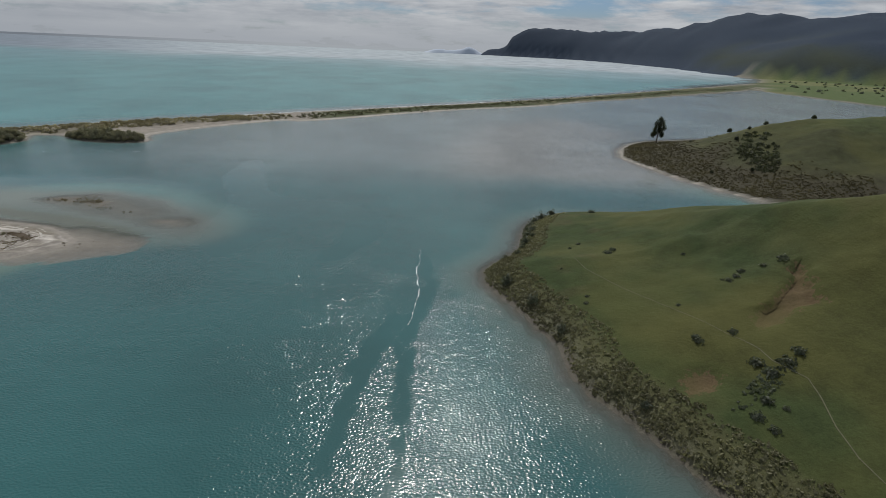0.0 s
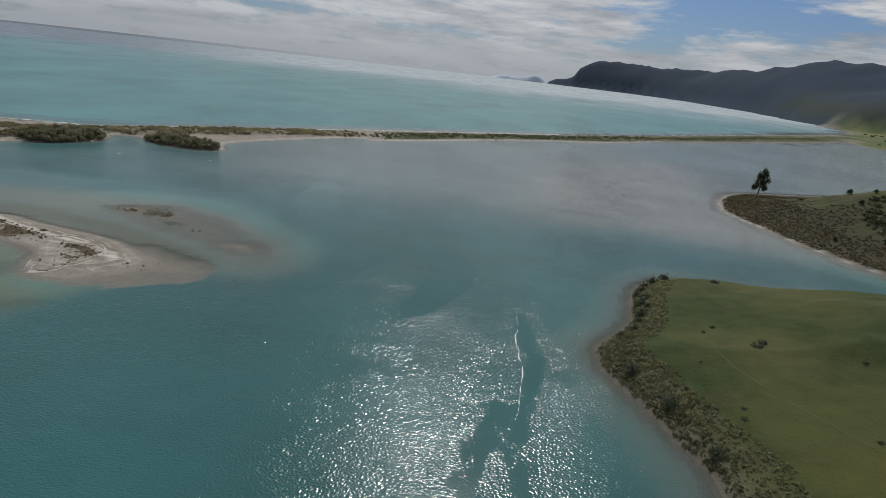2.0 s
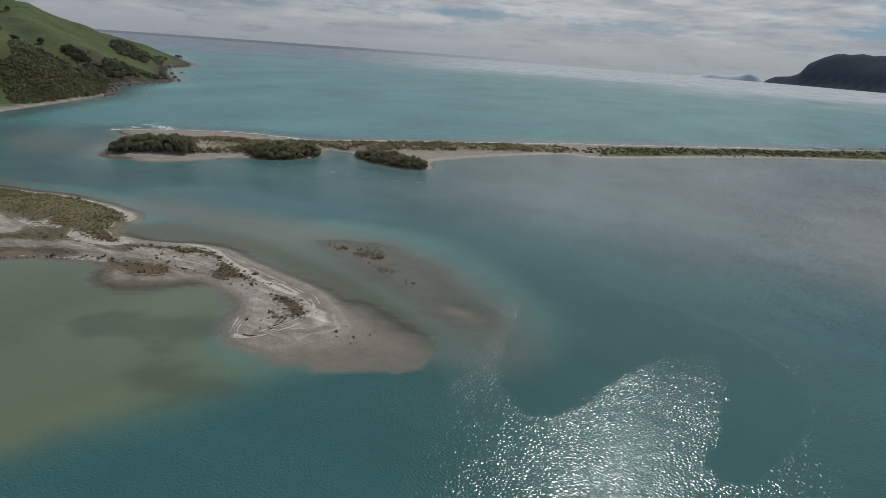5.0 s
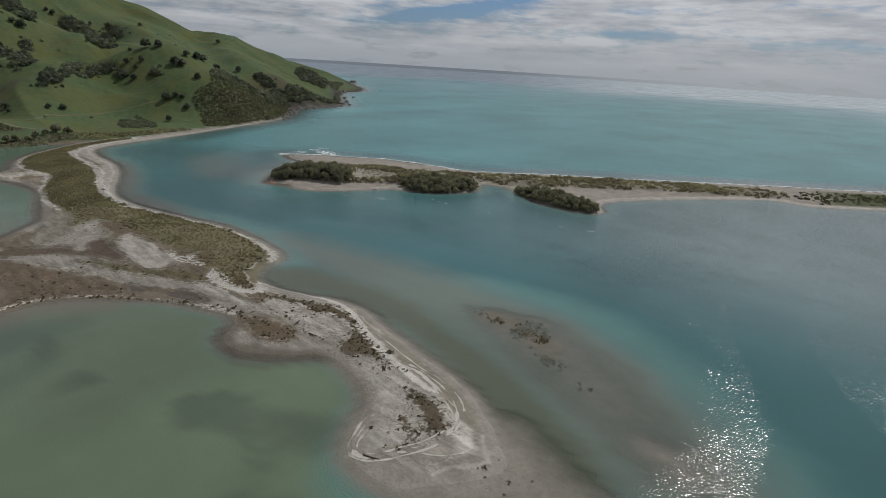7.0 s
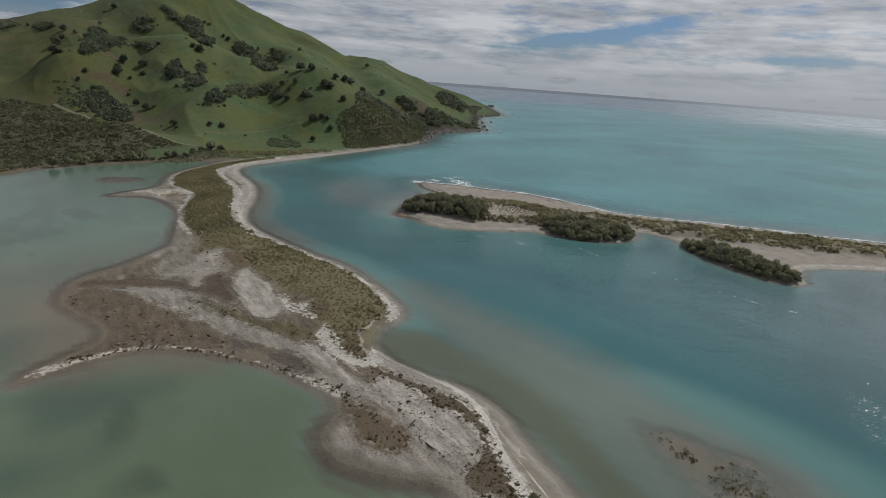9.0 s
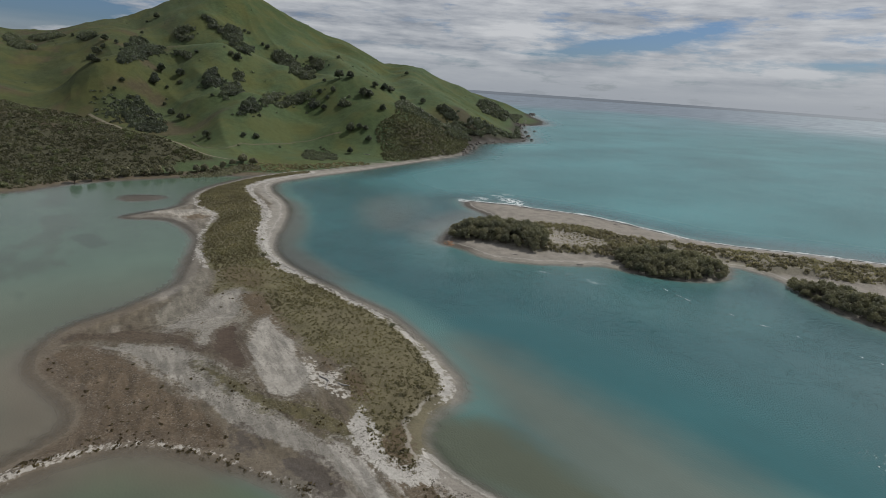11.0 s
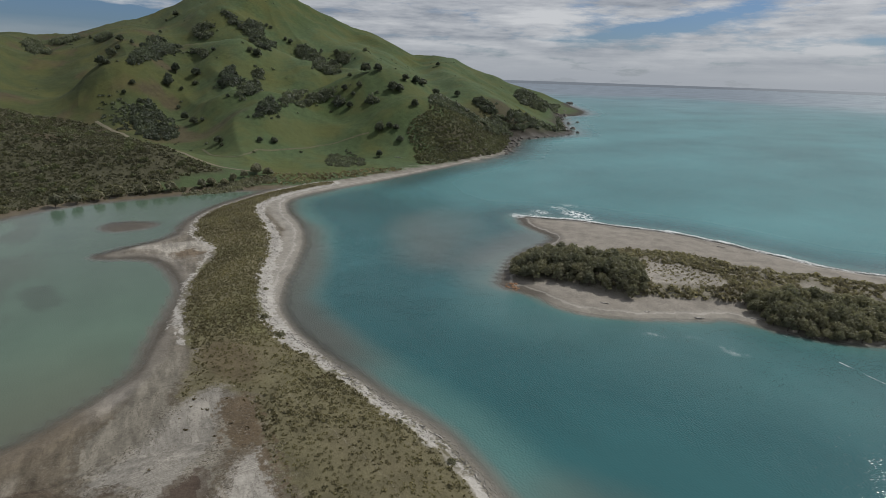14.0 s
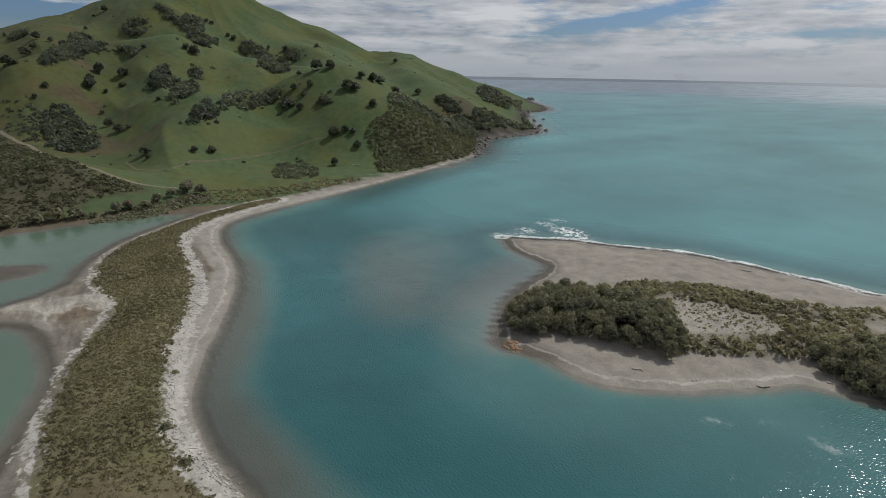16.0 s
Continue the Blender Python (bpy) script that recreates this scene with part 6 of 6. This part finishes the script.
# ---- farmland trees, far island ----
xs, ys = rng.uniform(720, 1500, 160), rng.uniform(1050, 1650, 160)
keep = terrain(xs, ys)[1]["farm"] > 25
xs, ys = xs[keep], ys[keep]
r = rng.uniform(2, 5, len(xs))
scrub_stuff("farm_trees", xs, ys, r, r * 1.1, 24, LEAF_HILL, "scattered shelter trees on flat farmland", "trees")
ix, iy = axis(-120, (460, 20)), axis(4790, (4900, 22))
mx, my = [a.ravel() for a in np.meshgrid(ix, iy)]
bell = np.clip(1 - ((my - 4845) / 55) ** 2, 0, 1)
crest = (9 + 24 * np.exp(-((mx - 40) / 80) ** 2) + 52 * np.exp(-((mx - 300) / 75) ** 2) + 20 * np.exp(-((mx - 180) / 60) ** 2) + 6 * fbm(mx, my * 0, 60, 201)) * step(mx, -120, -20) * step(460 - mx, 0, 90)
me = sheet("far_island", ix, iy, np.where(bell > 0, crest * bell, 0) - 2)
# The island's haze is painted: a raised, pale blue base colour.
ISLAND = plain_material("hazy_island", (0.36, 0.43, 0.52), (0.42, 0.48, 0.57), 0.01)
me.materials.append(ISLAND)
tagged(new("backdrop_island", me), "low blue hazy island on the horizon", "island", kind="structure")

# ---- shore: rocks, driftwood, tracks ----
def rock_mesh():
    bm = bmesh.new()
    bmesh.ops.create_icosphere(bm, subdivisions=2, radius=1.0)
    for v in bm.verts:
        v.co *= 1 + 0.45 * noise.noise(v.co * 1.1 + Vector((random.uniform(0, 0.2), 0, 0))) + 0.2 * noise.noise(v.co * 2.7)
        v.co.z *= 0.7
    return mesh_of(bm, "rock", ROCK, False)


rocks = []
for _ in range(5):
    noise.seed_set(random.randint(1, 999))
    rocks.append(rock_mesh())
coast = np.concatenate([np.linspace(a, b, 14) for a, b in zip(HILL_SHORE[12:20], HILL_SHORE[13:21])])
for i, (a, b) in enumerate(coast):
    k = random.uniform(0.8, 2.6)
    a, b = a + random.uniform(-1, 8), b + random.uniform(-7, 2)
    ob = tagged(new("shore_rock", rocks[i % 5]), "dark jagged rock at the foot of the cliff", "rock", "rocks along the cape")
    ob.matrix_basis = pose(a, b, max(float(height_at(a, b)[0]), -0.6), random.uniform(-20, 20), random.uniform(-20, 20), random.uniform(0, 360)) @ Matrix.Diagonal((k, k * random.uniform(0.7, 1.3), k * random.uniform(0.6, 1.4), 1))
for a, b, k in ((-749, 655, 3), (-690, 610, 3.5), (-651, 582, 2.5), (-764, 684, 2.5), (-950, 822, 5), (-988, 842, 4), (-1065, 912, 5), (-905, 782, 4), (-879, 746, 6), (-1230, 1078, 5), (-1216, 1072, 6), (-868, 752, 5), (-876, 760, 4), (-862, 740, 4), (-884, 768, 3), (-874, 742, 3), (-894, 772, 2.5), (-1196, 1056, 6), (-1206, 1066, 4), (-1188, 1050, 5), (-855, 733, 3)):
    ob = tagged(new("sea_stack", rocks[int(k) % 5]), "dark sea stack off the rocky cape", "rock", "stacks off the cape")
    ob.matrix_basis = pose(a, b, 0, 0, 0, random.uniform(0, 360)) @ Matrix.Diagonal((k, k * 0.8, k * 1.1, 1))
RUST = plain_material("rusty_rock", (0.16, 0.075, 0.03), (0.28, 0.17, 0.10), 1.2)
rust_mesh = rocks[0].copy()
rust_mesh.materials[0] = RUST
for i in range(26):
    a, b, k = -300.5 + random.uniform(-2.6, 2.6), 237.3 + random.uniform(-2.0, 1.2), random.uniform(0.15, 0.55)
    ob = tagged(new("rust_rock", rust_mesh), "small rust-coloured rock at the islet shore", "rock", "rust rocks by the islet")
    ob.matrix_basis = pose(a, b, max(float(height_at(a, b)[0]), -0.1), 0, 0, random.uniform(0, 360)) @ Matrix.Diagonal((k, k * 1.3, k * 0.6, 1))


def log_mesh(length):
    bm = bmesh.new()
    mid = Vector((length * 0.5, random.uniform(-0.12, 0.12) * length, 0.02))
    limb(bm, (0, 0, 0), mid, 0.16, 0.14, 8)
    limb(bm, mid, (length, 0, 0.05), 0.14, 0.07, 8)
    limb(bm, mid, (length * 0.72, 0.28 * length * random.choice((-1, 1)), 0.12), 0.07, 0.02, 6)
    limb(bm, (0, 0, 0), (-0.25, 0.2, 0.12), 0.13, 0.05, 6)
    limb(bm, mid * 0.6, (length * 0.42, -0.2 * length, 0.16), 0.05, 0.015, 6)
    return mesh_of(bm, "log", DRIFT)


logs = [log_mesh(q) for q in (2.0, 2.6, 3.2, 1.6)]
DARK_LOG = plain_material("wet_log", (0.02, 0.017, 0.014), (0.06, 0.05, 0.04), 3)
dark_log = log_mesh(2.8)
dark_log.materials[0] = DARK_LOG


def lay(me, a, b, turn, label, k=1.0):
    ob = tagged(new("driftwood_log", me), label, "driftwood", "driftwood logs")
    ob.matrix_basis = pose(a, b, float(height_at(a, b)[0]) + 0.08 * k, 0, 0, turn) @ Matrix.Scale(k, 4)


lay(dark_log, -123.4, 139.8, 22, "dark branched log stranded on the sand tip")
lay(dark_log, -168, 159, -60, "dark branched log lying on pale sand", 0.9)
lay(dark_log, -162, 157.5, 10, "dark branched log lying on pale sand", 0.9)
beach = np.array(SPIT_GREEN[:17], float)
for i in range(44):
    k = random.randrange(len(beach) - 1)
    p = beach[k] + (beach[k + 1] - beach[k]) * random.random()
    e = beach[k + 1] - beach[k]
    e /= np.linalg.norm(e)
    p = p + np.array((-e[1], e[0])) * random.uniform(0.3, 2.8)
    lay(logs[i % 4], p[0], p[1], math.degrees(math.atan2(e[1], e[0])) + random.uniform(-35, 35), "bleached driftwood log on the upper beach", random.uniform(0.4, 0.85))
for a, b, turn, k in ((-262, 268, 60, 1.2), (-255, 281, 20, 0.9), (-279, 251, 35, 0.9), (-270, 258, 75, 0.8), (-226, 158, 15, 1.3), (-222, 160.5, 40, 1.2), (-223.5, 159, -30, 1.0), (-251, 281.5, 80, 1.2), (-300, 330, 30, 1.0), (-233, 357, 40, 1.0), (-527, 300, 60, 1.4), (-176, 163, -70, 1.0)):
    lay(logs[int(k * 10) % 4], a, b, turn, "bleached driftwood log stranded on sand", k)

wrack = np.array(SPIT_GREEN[:17], float)
seg = rng.integers(0, len(wrack) - 1, 2600)
u = rng.uniform(size=(2600, 1))
e = wrack[seg + 1] - wrack[seg]
p = wrack[seg] + e * u
e = e / np.linalg.norm(e, axis=1)[:, None]
p += np.stack((-e[:, 1], e[:, 0]), 1) * (1.3 + 0.9 * rng.normal(size=(2600, 1)))
q = np.arctan2(e[:, 1], e[:, 0]) + rng.normal(size=2600) * 0.6
half = rng.uniform(0.1, 0.42, 2600)
z = height_at(p[:, 0], p[:, 1])
along = np.stack((np.cos(q) * half, np.sin(q) * half, 0 * q), 1)
over = np.stack((-np.sin(q) * 0.035, np.cos(q) * 0.035, 0 * q), 1)
c = np.stack((p[:, 0], p[:, 1], z + 0.02), 1)
top = np.array((0, 0, 0.06))
ridge_a, ridge_b = c - along + top, c + along + top
sticks = np.stack((c - along - over, c + along - over, ridge_b, ridge_a, c - along + over, ridge_a, ridge_b, c + along + over), 1).reshape(-1, 3)
tagged(new("driftwood_debris", quad_mesh("driftwood_debris", sticks, DRIFT)), "bleached sticks and driftwood strewn along the beach", "driftwood", kind="stuff")


def on_sheet(x, y):
    """Height of the ground sheet itself."""
    i = np.clip(np.searchsorted(gx, x) - 1, 0, len(gx) - 2)
    j = np.clip(np.searchsorted(gy, y) - 1, 0, len(gy) - 2)
    u, v = (x - gx[i]) / (gx[i + 1] - gx[i]), (y - gy[j]) / (gy[j + 1] - gy[j])
    z = GZ.reshape(len(gy), len(gx))
    return (z[j, i] * (1 - u) + z[j, i + 1] * u) * (1 - v) + (z[j + 1, i] * (1 - u) + z[j + 1, i + 1] * u) * v


def ribbon(name, line, width, mat, label, category, lift=0.25):
    """A worn way laid over the ground."""
    pts = np.concatenate([np.linspace(a, b, max(2, int(math.dist(a, b) / 2.0)), endpoint=False) for a, b in zip(line, line[1:])] + [np.array([line[-1]])])
    t = np.gradient(pts, axis=0)
    t /= np.linalg.norm(t, axis=1)[:, None]
    side = np.stack((-t[:, 1], t[:, 0]), 1)
    rows = [pts + side * width * k for k in (-0.5, 0, 0.5)]
    co = np.concatenate([np.column_stack((rw, on_sheet(rw[:, 0], rw[:, 1]) + lift)) for rw in rows])
    n = len(pts)
    i = np.arange(n - 1)
    me = bpy.data.meshes.new(name)
    me.vertices.add(len(co))
    me.vertices.foreach_set("co", co.ravel().astype(np.float32))
    fill_quads(me, np.concatenate([np.stack((i + k * n, i + 1 + k * n, i + 1 + (k + 1) * n, i + (k + 1) * n), 1) for k in (0, 1)]))
    me.materials.append(mat)
    return tagged(new(name, me), label, category, kind="structure")


EARTH = plain_material("bare_earth", (0.09, 0.08, 0.048), (0.17, 0.15, 0.10), 0.5)
ribbon("track", [(-678, 118), (-626, 135), (-582, 149), (-520, 162), (-509, 172), (-502, 181), (-496, 191), (-493, 200)], 2.4, EARTH, "dusty farm track down the spur", "track", 0.15)
ribbon("track", [(-571, 181), (-553, 184), (-535, 191), (-534, 200), (-550, 212), (-559, 233), (-572, 260), (-569, 277), (-563, 295)], 1.6, plain_material("turf_track", (0.045, 0.05, 0.02), (0.10, 0.095, 0.045), 0.5), "grassy bench track across the hill", "track", 0.12)
TROD = plain_material("stock_path", (0.05, 0.054, 0.024), (0.115, 0.11, 0.062), 1.5)
ribbon("footpath", [(40.6, 134), (42, 127), (45.6, 119.5), (50.2, 110.7), (54, 103.8), (56.6, 97.7), (59.7, 91), (61.7, 88)], 0.13, TROD, "narrow worn stock path through pasture", "path", 0.06)
ribbon("footpath", [(61.7, 88), (63, 85.5), (63.6, 82), (65.5, 79.2), (67, 77), (66.5, 72.8), (64.8, 66.2), (64.3, 60.5), (65, 54), (70, 40)], 0.2, TROD, "narrow worn stock path through pasture", "path", 0.06)


# ---- strand lines of broken shell round the tip ----
def open_round(line, times=3):
    p = np.array(line, float)
    for _ in range(times):
        q = np.stack((0.75 * p[:-1] + 0.25 * p[1:], 0.25 * p[:-1] + 0.75 * p[1:]), 1).reshape(-1, 2)
        p = np.concatenate((p[:1], q, p[-1:]))
    return p


def strand(line, offset, width, seed):
    """A thin, uneven line of shell left by the tide."""
    p = open_round(line)
    t = np.gradient(p, axis=0)
    t /= np.linalg.norm(t, axis=1)[:, None]
    side = np.stack((-t[:, 1], t[:, 0]), 1)
    p = p + side * (offset + 0.35 * fbm(p[:, 0], p[:, 1], 5, seed, 2))[:, None]
    wide = width * np.clip(0.45 + 1.4 * fbm(p[:, 0], p[:, 1], 2.4, seed + 3, 3), 0.02, 1.5)
    rows = [p + side * (wide * k)[:, None] for k in (-0.5, 0.5)]
    co = np.concatenate([np.column_stack((rw, on_sheet(rw[:, 0], rw[:, 1]) + 0.035)) for rw in rows])
    n = len(p)
    i = np.arange(n - 1)
    me = bpy.data.meshes.new("strand_line")
    me.vertices.add(len(co))
    me.vertices.foreach_set("co", co.ravel().astype(np.float32))
    fill_quads(me, np.stack((i, i + 1, i + 1 + n, i + n), 1))
    me.materials.append(SHELL)
    tagged(new("strand_line", me), "thin pale strand line of broken shell on sand", "strand line", kind="structure")


SHELL = plain_material("broken_shell", (0.30, 0.283, 0.252), (0.46, 0.44, 0.40), 2.5)
HOOK = [(-137, 163.6), (-134.0, 164.0), (-128.1, 162.7), (-123.1, 161.1), (-118.8, 158.1), (-116.6, 154.1), (-117.0, 150.1), (-119.0, 145.5), (-121.3, 141.4), (-123.0, 139.6), (-125.1, 139.1), (-127.2, 140.4), (-128.4, 144), (-130, 148)]
for offset, width in ((0.0, 0.75), (-0.9, 0.4), (0.8, 0.4)):
    strand(HOOK, offset, width, 301 + int(10 * offset))
strand([(-152, 168.6), (-141.6, 165.6), (-131.6, 164.9), (-124.5, 163.4), (-121.2, 161.6), (-119.5, 159.8)], 0.6, 0.4, 331)
strand(CREST, 0.0, 0.55, 341)
strand([(-120, 144), (-115.5, 147), (-112.5, 150.5), (-111.5, 154)], 0.0, 0.4, 351)


# ---- foam drifting in lines on the tide ----
def streak(line, width, seed, broken):
    p = open_round(line, 4)
    t = np.gradient(p, axis=0)
    t /= np.linalg.norm(t, axis=1)[:, None]
    side = np.stack((-t[:, 1], t[:, 0]), 1)
    p = p + side * (0.7 * fbm(p[:, 0], p[:, 1], 6, seed, 3))[:, None]
    wide = width * np.clip(0.5 + 1.3 * fbm(p[:, 0], p[:, 1], 1.6, seed + 3, 3), 0.08, 1.5)
    n = len(p)
    co = np.concatenate([np.column_stack((p + side * (wide * k)[:, None], np.full(n, 0.02))) for k in (-0.5, 0.5)])
    i = np.arange(n - 1)
    i = i[fbm(p[i, 0], p[i, 1], 3.5, seed + 9, 3) > broken]
    me = bpy.data.meshes.new("foam_streak")
    me.vertices.add(len(co))
    me.vertices.foreach_set("co", co.ravel().astype(np.float32))
    fill_quads(me, np.stack((i, i + 1, i + 1 + n, i + n), 1))
    me.materials.append(FROTH)
    tagged(new("foam_streak", me), "thin broken streak of white foam on water", "foam", kind="structure")


FROTH = plain_material("froth", (0.50, 0.54, 0.54), (0.80, 0.82, 0.82), 3.0)
streak([(-1.7, 156.4), (-0.9, 147), (-2.2, 140), (-0.7, 131), (-2.2, 116), (-3.3, 108)], 0.2, 401, -0.8)
streak([(-245.9, 279.6), (-220.2, 275.3), (-208.3, 278.5), (-193.0, 281.3), (-181.5, 284.4), (-167.1, 285.9), (-154.3, 291.2)], 0.15, 441, 0.3)
